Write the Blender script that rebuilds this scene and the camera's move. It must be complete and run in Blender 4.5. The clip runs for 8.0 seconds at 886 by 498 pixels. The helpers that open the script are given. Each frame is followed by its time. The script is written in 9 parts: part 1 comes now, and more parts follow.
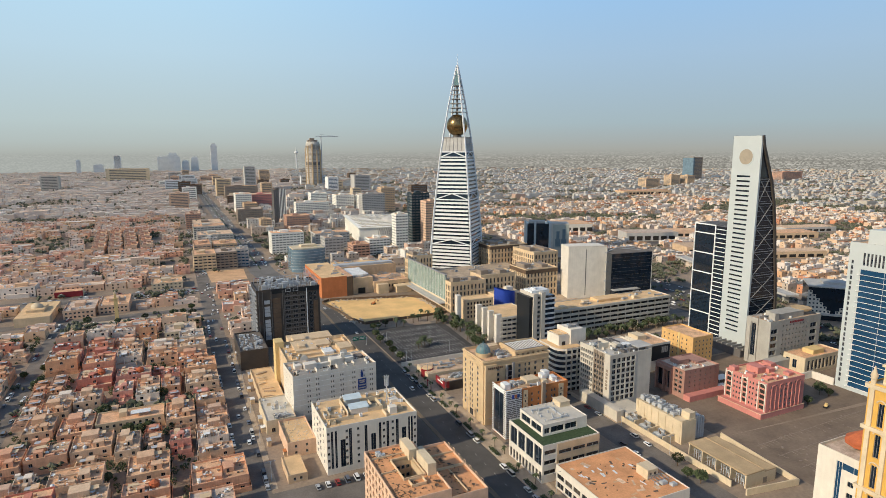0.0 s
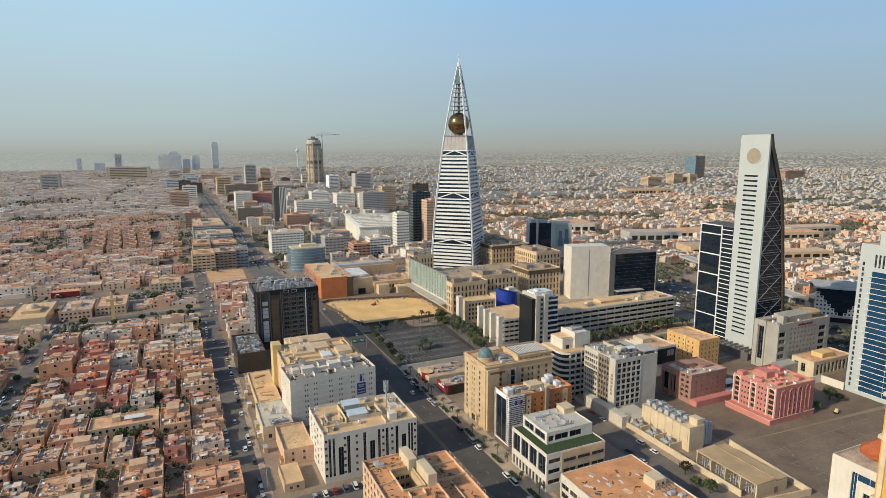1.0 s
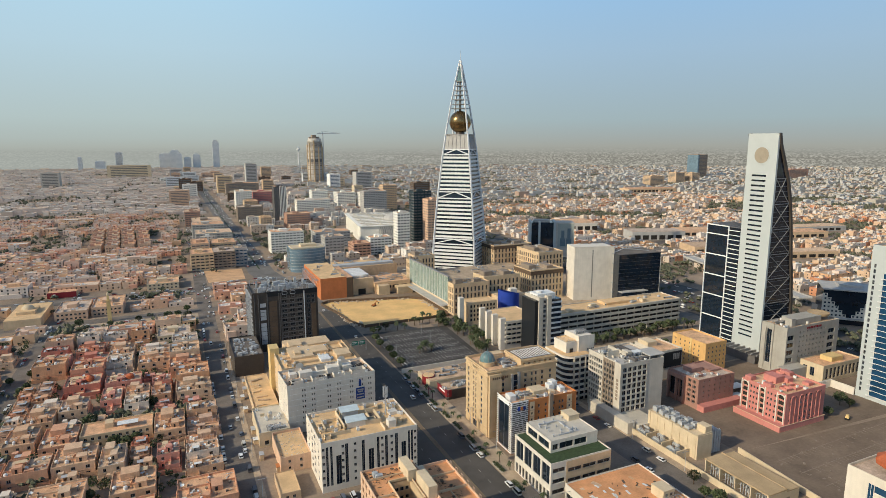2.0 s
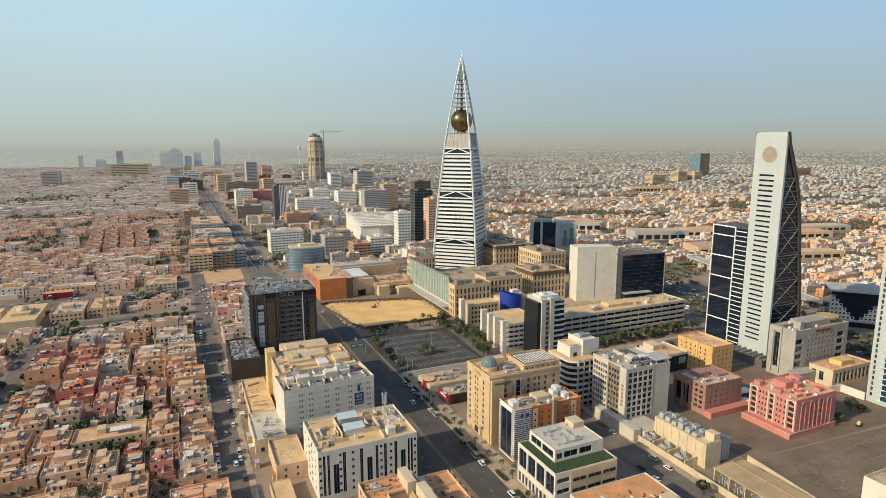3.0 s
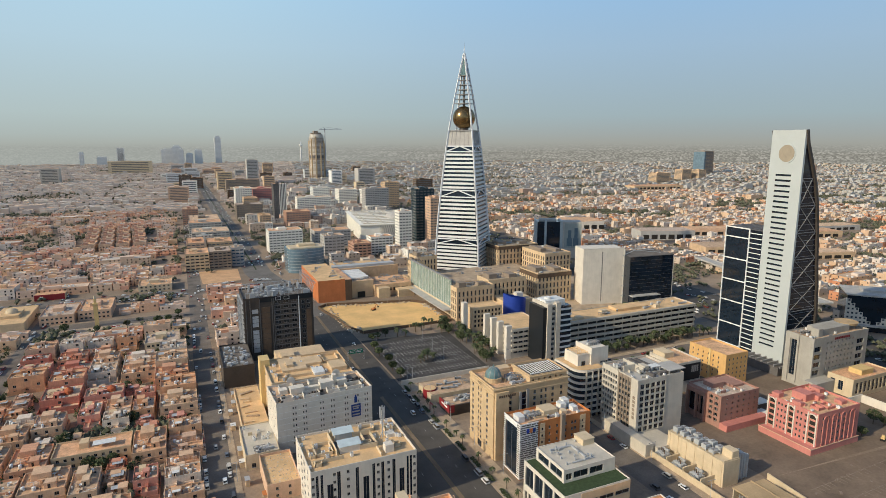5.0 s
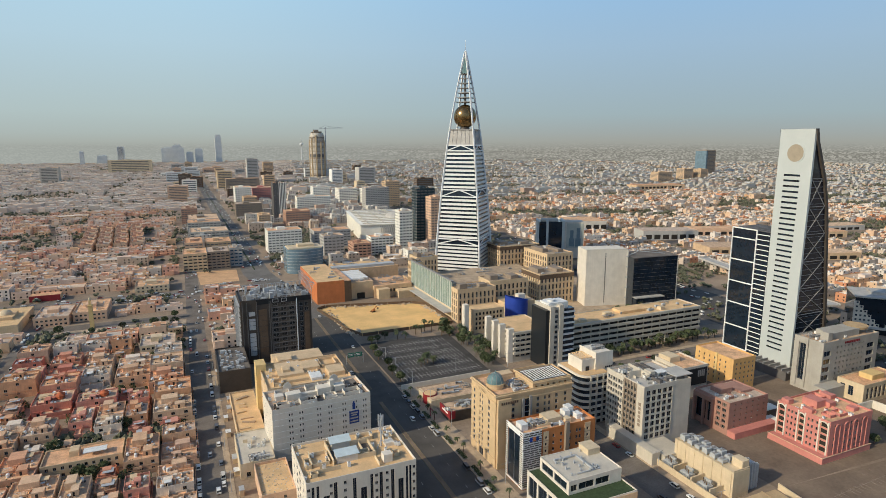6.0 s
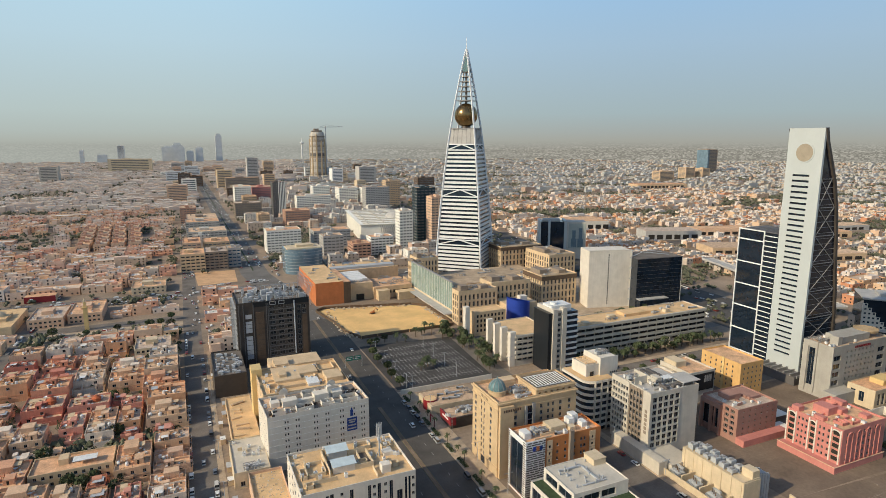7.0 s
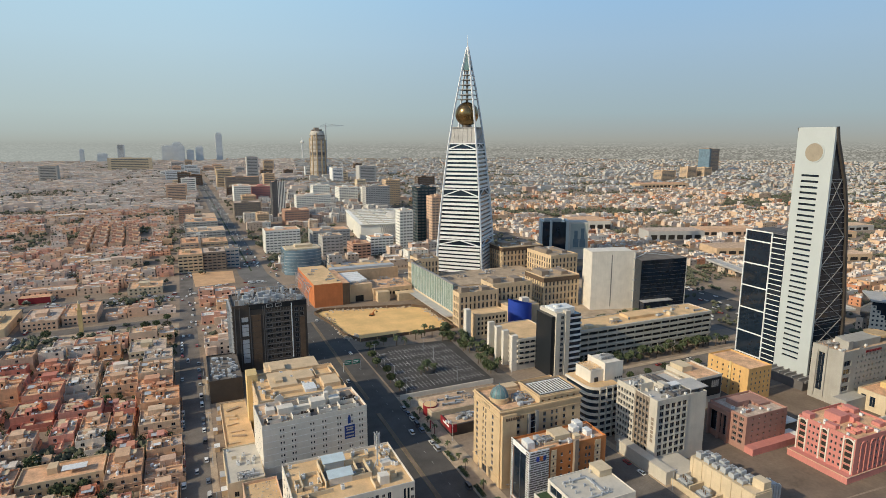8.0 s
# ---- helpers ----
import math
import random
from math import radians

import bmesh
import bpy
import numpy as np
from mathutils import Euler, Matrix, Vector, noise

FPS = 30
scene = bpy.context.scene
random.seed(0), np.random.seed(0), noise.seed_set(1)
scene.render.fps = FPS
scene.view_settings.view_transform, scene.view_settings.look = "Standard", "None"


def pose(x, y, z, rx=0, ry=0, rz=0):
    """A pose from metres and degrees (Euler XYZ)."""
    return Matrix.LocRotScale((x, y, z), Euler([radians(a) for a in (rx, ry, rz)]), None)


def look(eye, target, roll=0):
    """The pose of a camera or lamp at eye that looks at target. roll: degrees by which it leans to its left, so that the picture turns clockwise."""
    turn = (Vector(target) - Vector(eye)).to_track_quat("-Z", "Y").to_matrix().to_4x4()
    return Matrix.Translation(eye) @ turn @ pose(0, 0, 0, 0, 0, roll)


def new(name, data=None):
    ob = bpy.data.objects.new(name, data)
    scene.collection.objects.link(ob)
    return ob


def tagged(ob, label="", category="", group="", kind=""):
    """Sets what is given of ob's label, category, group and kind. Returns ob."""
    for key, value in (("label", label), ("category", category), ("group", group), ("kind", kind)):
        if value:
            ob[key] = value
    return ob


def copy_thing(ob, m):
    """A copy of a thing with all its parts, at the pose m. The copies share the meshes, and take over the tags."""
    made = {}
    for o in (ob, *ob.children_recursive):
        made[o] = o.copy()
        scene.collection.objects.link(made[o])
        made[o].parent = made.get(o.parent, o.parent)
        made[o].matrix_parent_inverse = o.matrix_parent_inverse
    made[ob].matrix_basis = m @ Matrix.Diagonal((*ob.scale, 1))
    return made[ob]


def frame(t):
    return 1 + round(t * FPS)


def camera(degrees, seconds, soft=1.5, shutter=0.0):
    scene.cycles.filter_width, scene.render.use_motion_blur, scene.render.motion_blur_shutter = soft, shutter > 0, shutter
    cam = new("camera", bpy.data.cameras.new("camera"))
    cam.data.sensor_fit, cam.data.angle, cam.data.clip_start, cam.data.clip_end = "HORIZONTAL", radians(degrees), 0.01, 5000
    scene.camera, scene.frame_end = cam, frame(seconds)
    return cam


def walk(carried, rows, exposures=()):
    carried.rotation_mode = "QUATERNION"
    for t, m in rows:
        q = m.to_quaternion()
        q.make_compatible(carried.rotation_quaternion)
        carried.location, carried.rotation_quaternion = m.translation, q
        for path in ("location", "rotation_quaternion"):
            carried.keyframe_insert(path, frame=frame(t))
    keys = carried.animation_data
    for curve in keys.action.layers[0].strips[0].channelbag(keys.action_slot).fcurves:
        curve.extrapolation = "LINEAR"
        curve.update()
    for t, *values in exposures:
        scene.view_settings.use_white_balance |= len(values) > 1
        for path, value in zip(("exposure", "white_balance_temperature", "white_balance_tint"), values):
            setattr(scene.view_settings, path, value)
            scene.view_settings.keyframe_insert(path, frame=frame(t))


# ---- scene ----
cam = camera(73.7, 8.0, soft=0.6)
PATH = [
    (0, (1.759, 2.627, 154.487), (42.578, 92.372, 137.766), -0.164),
    (0.5, (3.569, 6.495, 154.655), (44.275, 96.266, 137.801), -0.149),
    (1, (5.378, 10.373, 154.814), (45.977, 100.169, 137.831), -0.135),
    (1.5, (7.187, 14.261, 154.965), (47.681, 104.080, 137.857), -0.121),
    (3, (12.612, 25.982, 155.367), (52.818, 115.864, 137.909), -0.079),
    (3.5, (14.419, 29.909, 155.484), (54.538, 119.808, 137.917), -0.065),
    (4, (16.226, 33.845, 155.592), (56.262, 123.761, 137.921), -0.052),
    (4.5, (18.033, 37.791, 155.693), (57.989, 127.722, 137.920), -0.038),
    (6, (23.450, 49.687, 155.943), (63.195, 139.656, 137.891), 0.001),
    (6.5, (25.255, 53.671, 156.010), (64.937, 143.651, 137.873), 0.014),
    (7, (27.060, 57.665, 156.068), (66.684, 147.655, 137.850), 0.027),
    (7.5, (28.864, 61.669, 156.118), (68.434, 151.667, 137.823), 0.040),
    (8, (30.668, 65.683, 156.160), (70.188, 155.687, 137.791), 0.052),
]
walk(cam, [(t, look(eye, target, roll)) for t, eye, target, roll in PATH], [(0.0, 0.31, 6650, 6), (1.2, 0.21, 6650, 4), (1.7, 0.21, 6650, 4), (3.0, 0.33, 7050, 3), (3.5, 0.25, 6700, 5), (4.0, 0.21, 6700, 5), (6.0, 0.19, 6650, 4), (6.5, 0.32, 7100, 3), (7.0, 0.25, 6850, 5), (7.5, 0.2, 6650, 4), (8.0, 0.2, 6650, 4)])

# ---- light: late-afternoon sun from the west, hazy sky ----
SUN_UP = radians(29.5)
SUN_WAY = Vector((-0.994 * math.cos(SUN_UP), -0.11 * math.cos(SUN_UP), math.sin(SUN_UP)))
world = bpy.data.worlds.new("sky")
scene.world = world
world.use_nodes = True
wn = world.node_tree.nodes
sky = wn.new("ShaderNodeTexSky")
sky.sky_type, sky.sun_disc = "NISHITA", False
sky.sun_elevation = SUN_UP
sky.sun_rotation = math.atan2(SUN_WAY.x, SUN_WAY.y)
sky.altitude, sky.air_density, sky.dust_density, sky.ozone_density = 600.0, 1.0, 1.4, 2.4
wn["Background"].inputs["Strength"].default_value = 0.15
world.node_tree.links.new(sky.outputs["Color"], wn["Background"].inputs["Color"])
sun = new("sun", bpy.data.lights.new("sun", "SUN"))
sun.data.energy, sun.data.angle, sun.data.color = 3.3, radians(0.6), (1.0, 0.86, 0.67)
sun.matrix_world = look(SUN_WAY * 1000, (0, 0, 0))

# ---- materials ----
def surface(name, colour, rough=0.85, vary=0.3, scale=0.25, grain=4.0, bump=0.0, metal=0.0, tint="", ramp=(), streak=0.0, spec=0.3):
    """A procedural material: base colour, broad stains and fine grain by place; tint 'object' takes the object's colour, 'random' and 'island' a ramp."""
    m = bpy.data.materials.new(name)
    m.use_nodes = True
    nt = m.node_tree
    n, link = nt.nodes, nt.links.new
    b = n["Principled BSDF"]
    b.inputs["Roughness"].default_value, b.inputs["Metallic"].default_value = rough, metal
    b.inputs["Specular IOR Level"].default_value = spec
    geo = n.new("ShaderNodeNewGeometry")
    base = None
    if tint == "object":
        base = n.new("ShaderNodeObjectInfo").outputs["Color"]
    elif tint:
        value = geo.outputs["Random Per Island"] if tint == "island" else n.new("ShaderNodeObjectInfo").outputs["Random"]
        cr = n.new("ShaderNodeValToRGB")
        cr.color_ramp.interpolation = "CONSTANT"
        while len(cr.color_ramp.elements) < len(ramp):
            cr.color_ramp.elements.new(0.5)
        for k, c in enumerate(ramp):
            cr.color_ramp.elements[k].position = k / len(ramp)
            cr.color_ramp.elements[k].color = (*c, 1)
        link(value, cr.inputs[0])
        base = cr.outputs[0]
    factors = []
    for size, amount, stretch in ((scale, vary, 1.0), (grain, vary * 0.5, 1.0), (scale * 6, streak, 0.08)):
        if not amount:
            continue
        vec = geo.outputs["Position"]
        if stretch != 1.0:
            mp = n.new("ShaderNodeMapping")
            mp.inputs["Scale"].default_value = (1, 1, stretch)
            link(vec, mp.inputs["Vector"])
            vec = mp.outputs[0]
        t = n.new("ShaderNodeTexNoise")
        t.inputs["Scale"].default_value, t.inputs["Detail"].default_value, t.inputs["Roughness"].default_value = size, 4, 0.6
        link(vec, t.inputs["Vector"])
        r = n.new("ShaderNodeMapRange")
        r.inputs["From Min"].default_value, r.inputs["From Max"].default_value = 0.3, 0.7
        r.inputs["To Min"].default_value, r.inputs["To Max"].default_value = 1 - amount, 1 + amount * 0.6
        link(t.outputs["Fac"], r.inputs["Value"])
        factors.append(r.outputs[0])
    out = base
    for f in factors:
        mx = n.new("ShaderNodeMix")
        mx.data_type, mx.blend_type = "RGBA", "MULTIPLY"
        mx.inputs["Factor"].default_value = 1.0
        if out is None:
            mx.inputs["A"].default_value = (*colour, 1)
        else:
            link(out, mx.inputs["A"])
        link(f, mx.inputs["B"])
        out = mx.outputs["Result"]
    if out is None:
        b.inputs["Base Color"].default_value = (*colour, 1)
    else:
        link(out, b.inputs["Base Color"])
    if bump:
        t = n.new("ShaderNodeTexNoise")
        t.inputs["Scale"].default_value, t.inputs["Detail"].default_value = grain * 2, 3
        link(geo.outputs["Position"], t.inputs["Vector"])
        bp = n.new("ShaderNodeBump")
        bp.inputs["Strength"].default_value, bp.inputs["Distance"].default_value = bump, 0.3
        link(t.outputs["Fac"], bp.inputs["Height"])
        link(bp.outputs[0], b.inputs["Normal"])
    return m


def glass(name, colour, rough=0.08, spec=0.6):
    return surface(name, colour, rough, 0.25, 0.12, 0.6, spec=spec)


M = {}
for key, args in {
    "white": ((0.68, 0.62, 0.53), 0.7, 0.10, 0.15, 3.0),
    "cream": ((0.62, 0.50, 0.34), 0.8, 0.14, 0.15, 3.0),
    "ivory": ((0.54, 0.49, 0.41), 0.75, 0.12, 0.15, 3.0),
    "stone_tan": ((0.58, 0.42, 0.25), 0.8, 0.14, 0.15, 3.0),
    "disc_bronze": ((0.33, 0.28, 0.21), 0.5, 0.15, 0.2, 2.0),
    "taupe": ((0.27, 0.215, 0.165), 0.7, 0.12, 0.15, 3.0),
    "cooler_grey": ((0.43, 0.44, 0.44), 0.5, 0.15, 0.6, 3.0),
    "beige": ((0.62, 0.46, 0.29), 0.85, 0.15, 0.15, 3.0),
    "tan": ((0.58, 0.41, 0.26), 0.85, 0.18, 0.2, 3.0),
    "peach": ((0.66, 0.44, 0.30), 0.85, 0.18, 0.2, 3.0),
    "yellow": ((0.66, 0.48, 0.22), 0.8, 0.12, 0.2, 3.0),
    "ochre": ((0.66, 0.40, 0.16), 0.8, 0.12, 0.2, 3.0),
    "orange": ((0.56, 0.19, 0.07), 0.75, 0.12, 0.2, 3.0),
    "rust": ((0.50, 0.19, 0.065), 0.8, 0.12, 0.2, 3.0),
    "pink": ((0.54, 0.215, 0.18), 0.8, 0.12, 0.2, 3.0),
    "dusk_rose": ((0.36, 0.20, 0.155), 0.8, 0.12, 0.2, 3.0),
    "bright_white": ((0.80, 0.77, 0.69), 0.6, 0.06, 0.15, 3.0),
    "grey": ((0.44, 0.42, 0.39), 0.8, 0.15, 0.2, 3.0),
    "dark_clad": ((0.074, 0.06, 0.05), 0.45, 0.2, 0.2, 2.0),
    "brown_clad": ((0.13, 0.085, 0.055), 0.6, 0.2, 0.2, 2.0),
    "red": ((0.24, 0.022, 0.028), 0.5, 0.15, 0.2, 2.0),
    "blue_paint": ((0.025, 0.06, 0.34), 0.45, 0.15, 0.2, 2.0),
    "louvre": ((0.62, 0.62, 0.60), 0.4, 0.06, 0.2, 2.0),
    "frame_grey": ((0.27, 0.26, 0.25), 0.5, 0.1, 0.5, 3.0),
    "frame_white": ((0.76, 0.75, 0.72), 0.5, 0.1, 0.5, 3.0),
    "kerb": ((0.46, 0.42, 0.36), 0.9, 0.2, 0.5, 4.0),
    "grass": ((0.05, 0.078, 0.035), 0.95, 0.35, 0.6, 5.0),
    "earth": ((0.62, 0.38, 0.21), 0.95, 0.2, 0.1, 2.0),
    "ridge": ((0.25, 0.195, 0.15), 0.95, 0.3, 0.5, 3.0),
    "kerb_yellow": ((0.22, 0.175, 0.10), 0.9, 0.35, 0.5, 4.0),
    "trunk": ((0.13, 0.09, 0.06), 0.95, 0.3, 1.0, 6.0),
    "rubber": ((0.02, 0.02, 0.02), 0.8, 0.1, 1.0, 6.0),
    "paint_line": ((0.42, 0.40, 0.37), 0.8, 0.25, 0.6, 4.0),
    "metal": ((0.42, 0.43, 0.44), 0.45, 0.15, 0.8, 4.0),
    # Pane colour lightened to imitate haze on far blocks.
    "window_hazed": ((0.13, 0.13, 0.13), 0.3, 0.2, 0.2, 1.0),
    # Skyline cladding and window bands paled alike: haze painted into the colour.
    "pale_clad": ((0.62, 0.63, 0.62), 0.6, 0.08, 0.05, 1.0),
    "pale_band": ((0.53, 0.55, 0.56), 0.5, 0.08, 0.05, 1.0),
    "tank": ((0.70, 0.70, 0.68), 0.5, 0.15, 0.8, 4.0),
    "tile_red": ((0.45, 0.12, 0.05), 0.8, 0.2, 0.6, 4.0),
    "lead_blue": ((0.13, 0.22, 0.23), 0.35, 0.2, 0.6, 3.0),
    "screen": ((0.015, 0.018, 0.022), 0.35, 0.1, 0.5, 3.0),
    "sign_green": ((0.03, 0.16, 0.11), 0.5, 0.1, 0.5, 3.0),
    "sign_blue": ((0.02, 0.05, 0.20), 0.4, 0.1, 0.5, 3.0),
    "banner_pale": ((0.35, 0.37, 0.335), 0.6, 0.1, 0.1, 1.0),
    "banner_blue": ((0.13, 0.18, 0.21), 0.6, 0.2, 0.2, 1.0),
    "terracotta": ((0.46, 0.27, 0.19), 0.8, 0.15, 0.15, 2.0),
    "concrete_pale": ((0.38, 0.355, 0.31), 0.8, 0.12, 0.15, 2.0),
    "stone_grey": ((0.50, 0.46, 0.40), 0.8, 0.15, 0.15, 2.0),
    "stone_dark": ((0.13, 0.12, 0.115), 0.6, 0.15, 0.15, 2.0),
    "glass_slab": ((0.035, 0.055, 0.065), 0.25, 0.15, 0.1, 1.0),
    # Near-black fill that paints the shade inside openings.
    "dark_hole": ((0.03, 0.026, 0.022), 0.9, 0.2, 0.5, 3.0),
}.items():
    M[key] = surface(key, *args, streak=0.05 if args[1] > 0.65 else 0.0)
M["bronze"] = surface("bronze", (0.26, 0.17, 0.075), 0.22, 0.25, 0.15, 0.9, metal=0.85)
M["sheet_blue"] = surface("sheet_blue", (0.52, 0.60, 0.62), 0.4, 0.12, 0.3, 2.0)
M["gold_paint"] = surface("gold_paint", (0.62, 0.36, 0.085), 0.75, 0.12, 0.2, 3.0)
M["steel"] = surface("steel", (0.70, 0.71, 0.71), 0.45, 0.06, 0.3, 3.0)
M["window"] = surface("window", (0.03, 0.03, 0.03), 0.1, 0.2, 0.12, 0.6, tint="random", ramp=((0.022, 0.024, 0.027), (0.034, 0.036, 0.038), (0.05, 0.045, 0.04), (0.018, 0.02, 0.022), (0.10, 0.085, 0.07), (0.03, 0.03, 0.03)), spec=0.5)
M["glass_dark"] = glass("glass_dark", (0.012, 0.020, 0.032), 0.06)
M["glass_blue"] = glass("glass_blue", (0.014, 0.058, 0.12), 0.08)
M["glass_pale"] = glass("glass_pale", (0.15, 0.22, 0.27), 0.15)
M["asphalt_fresh"] = surface("asphalt_fresh", (0.066, 0.061, 0.057), 0.9, 0.35, 0.08, 1.5)
M["glass_green"] = glass("glass_green", (0.26, 0.33, 0.29), 0.25)
M["glass_teal"] = glass("glass_teal", (0.08, 0.16, 0.16), 0.2)
M["house"] = surface("house", (0.5, 0.4, 0.3), 0.9, 0.18, 0.3, 3.0, tint="object", streak=0.12)
M["car_paint"] = surface("car_paint", (0.5, 0.5, 0.5), 0.3, 0.05, 0.5, 3.0, tint="object", spec=0.5)
M["panel_white"] = surface("panel_white", (0.455, 0.485, 0.475), 0.5, 0.04, 0.1, 1.0)
M["bay_paint"] = surface("bay_paint", (0.62, 0.60, 0.56), 0.8, 0.3, 0.6, 4.0)
M["rubble"] = surface("rubble", (0.52, 0.42, 0.31), 0.95, 0.3, 0.4, 2.0, tint="island", ramp=((0.55, 0.44, 0.32), (0.62, 0.56, 0.48), (0.45, 0.33, 0.22), (0.58, 0.48, 0.36)))
M["clutter"] = surface("clutter", (0.5, 0.5, 0.5), 0.8, 0.2, 0.6, 4.0, tint="island", ramp=((0.74, 0.73, 0.70), (0.70, 0.69, 0.66), (0.20, 0.16, 0.12), (0.48, 0.38, 0.28), (0.10, 0.085, 0.07), (0.62, 0.56, 0.48), (0.36, 0.20, 0.13)))
M["leaf"] = surface("leaf", (0.05, 0.08, 0.03), 0.9, 0.4, 0.5, 3.0, tint="island", ramp=((0.065, 0.085, 0.035), (0.085, 0.105, 0.05), (0.05, 0.07, 0.03), (0.11, 0.12, 0.06)))
# Leaf tones for far trees, lightened and greyed to imitate haze.
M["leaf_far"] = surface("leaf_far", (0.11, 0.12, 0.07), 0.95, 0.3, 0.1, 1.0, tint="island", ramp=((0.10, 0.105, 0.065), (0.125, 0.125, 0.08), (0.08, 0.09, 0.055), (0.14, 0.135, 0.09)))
M["roof"] = surface("roof", (0.45, 0.33, 0.22), 0.95, 0.36, 0.22, 1.4, bump=0.15, tint="random", ramp=((0.68, 0.42, 0.25), (0.66, 0.37, 0.21), (0.68, 0.47, 0.31), (0.56, 0.39, 0.26), (0.68, 0.40, 0.235), (0.54, 0.42, 0.33)))
M["roof_orange"] = surface("roof_orange", (0.66, 0.32, 0.15), 0.95, 0.25, 0.12, 1.2, bump=0.2)
M["roof_shed"] = surface("roof_shed", (0.46, 0.33, 0.19), 0.95, 0.2, 0.12, 1.6, bump=0.15)
M["roof_sand"] = surface("roof_sand", (0.68, 0.46, 0.25), 0.95, 0.2, 0.12, 1.6, bump=0.15)
M["ground"] = surface("ground", (0.29, 0.22, 0.16), 0.95, 0.35, 0.02, 0.5, bump=0.1)
M["asphalt"] = surface("asphalt", (0.098, 0.089, 0.080), 0.9, 0.3, 0.06, 1.5)
M["asphalt_old"] = surface("asphalt_old", (0.18, 0.155, 0.132), 0.92, 0.35, 0.06, 1.2)
# Far-avenue asphalt, its colour lightened in place of distance haze.
M["asphalt_dusty"] = surface("asphalt_dusty", (0.17, 0.158, 0.145), 0.92, 0.3, 0.05, 1.0)
M["paving"] = surface("paving", (0.44, 0.34, 0.24), 0.92, 0.3, 0.15, 1.5)
M["sand"] = surface("sand", (0.78, 0.50, 0.21), 0.97, 0.16, 0.06, 0.7, bump=0.3)
M["bare"] = surface("bare", (0.20, 0.148, 0.108), 0.97, 0.3, 0.05, 0.6, bump=0.3)

# ---- mesh helpers ----
class Build:
    """Collects quads and their material slots for one mesh."""

    def __init__(self):
        self.v, self.f, self.m = [], [], []

    def face(self, points, slot=0):
        k = len(self.v)
        self.v.extend(points)
        self.f.append(tuple(range(k, k + len(points))))
        self.m.append(slot)
        return self

    def box(self, x0, x1, y0, y1, z0, z1, slot=0, top=None, turn=0.0, about=None, bottom=False):
        p = [(x0, y0), (x1, y0), (x1, y1), (x0, y1)]
        if turn:
            cx, cy = about or ((x0 + x1) / 2, (y0 + y1) / 2)
            c, s = math.cos(radians(turn)), math.sin(radians(turn))
            p = [(cx + (x - cx) * c - (y - cy) * s, cy + (x - cx) * s + (y - cy) * c) for x, y in p]
        k = len(self.v)
        self.v.extend([(*q, z0) for q in p] + [(*q, z1) for q in p])
        for a in range(4):
            b = (a + 1) % 4
            self.f.append((k + a, k + b, k + 4 + b, k + 4 + a))
            self.m.append(slot)
        self.f.append((k + 4, k + 5, k + 6, k + 7))
        self.m.append(slot if top is None else top)
        if bottom:
            self.f.append((k + 3, k + 2, k + 1, k))
            self.m.append(slot)
        return self

    def prism(self, points, z0, z1, slot=0, top=None):
        """An upright prism on a polygon that runs anticlockwise."""
        k, n = len(self.v), len(points)
        self.v.extend([(x, y, z0) for x, y in points] + [(x, y, z1) for x, y in points])
        for a in range(n):
            b = (a + 1) % n
            self.f.append((k + a, k + b, k + n + b, k + n + a))
            self.m.append(slot)
        self.f.append(tuple(range(k + n, k + 2 * n)))
        self.m.append(slot if top is None else top)
        return self

    def turned(self, x, y, profile, sides=12, slot=0, cap=True):
        """A turned solid about an upright axis: profile rows of (radius, z) from below to above."""
        k = len(self.v)
        for r, z in profile:
            self.v.extend([(x + r * math.cos(2 * math.pi * a / sides), y + r * math.sin(2 * math.pi * a / sides), z) for a in range(sides)])
        for j in range(len(profile) - 1):
            for a in range(sides):
                b = (a + 1) % sides
                self.f.append((k + j * sides + a, k + j * sides + b, k + (j + 1) * sides + b, k + (j + 1) * sides + a))
                self.m.append(slot)
        if cap:
            self.f.append(tuple(k + (len(profile) - 1) * sides + a for a in range(sides)))
            self.m.append(slot)
        return self

    def beam(self, a, b, w, slot=0):
        """A square bar from a to b."""
        a, b = Vector(a), Vector(b)
        d = (b - a).normalized()
        u = d.cross(Vector((0, 0, 1)) if abs(d.z) < 0.95 else Vector((1, 0, 0))).normalized() * (w / 2)
        s = d.cross(u).normalized() * (w / 2)
        k = len(self.v)
        self.v.extend([tuple(e + i * u + j * s) for e in (a, b) for i, j in ((-1, -1), (1, -1), (1, 1), (-1, 1))])
        for q in ((0, 1, 5, 4), (1, 2, 6, 5), (2, 3, 7, 6), (3, 0, 4, 7), (3, 2, 1, 0), (4, 5, 6, 7)):
            self.f.append(tuple(k + i for i in q))
            self.m.append(slot)
        return self

    def rail(self, points, w, slot=0):
        """A square bar bent along points, in one piece."""
        points = [Vector(p) for p in points]
        k = len(self.v)
        for i, p in enumerate(points):
            d = (points[min(i + 1, len(points) - 1)] - points[max(i - 1, 0)]).normalized()
            u = d.cross(Vector((0, 0, 1)) if abs(d.z) < 0.6 else Vector((0, 1, 0))).normalized() * (w / 2)
            s = d.cross(u).normalized() * (w / 2)
            self.v.extend([tuple(p + e * u + f * s) for e, f in ((-1, -1), (1, -1), (1, 1), (-1, 1))])
        for i in range(len(points) - 1):
            for a in range(4):
                c = (a + 1) % 4
                self.f.append((k + 4 * i + a, k + 4 * i + c, k + 4 * i + 4 + c, k + 4 * i + 4 + a))
                self.m.append(slot)
        n = k + 4 * (len(points) - 1)
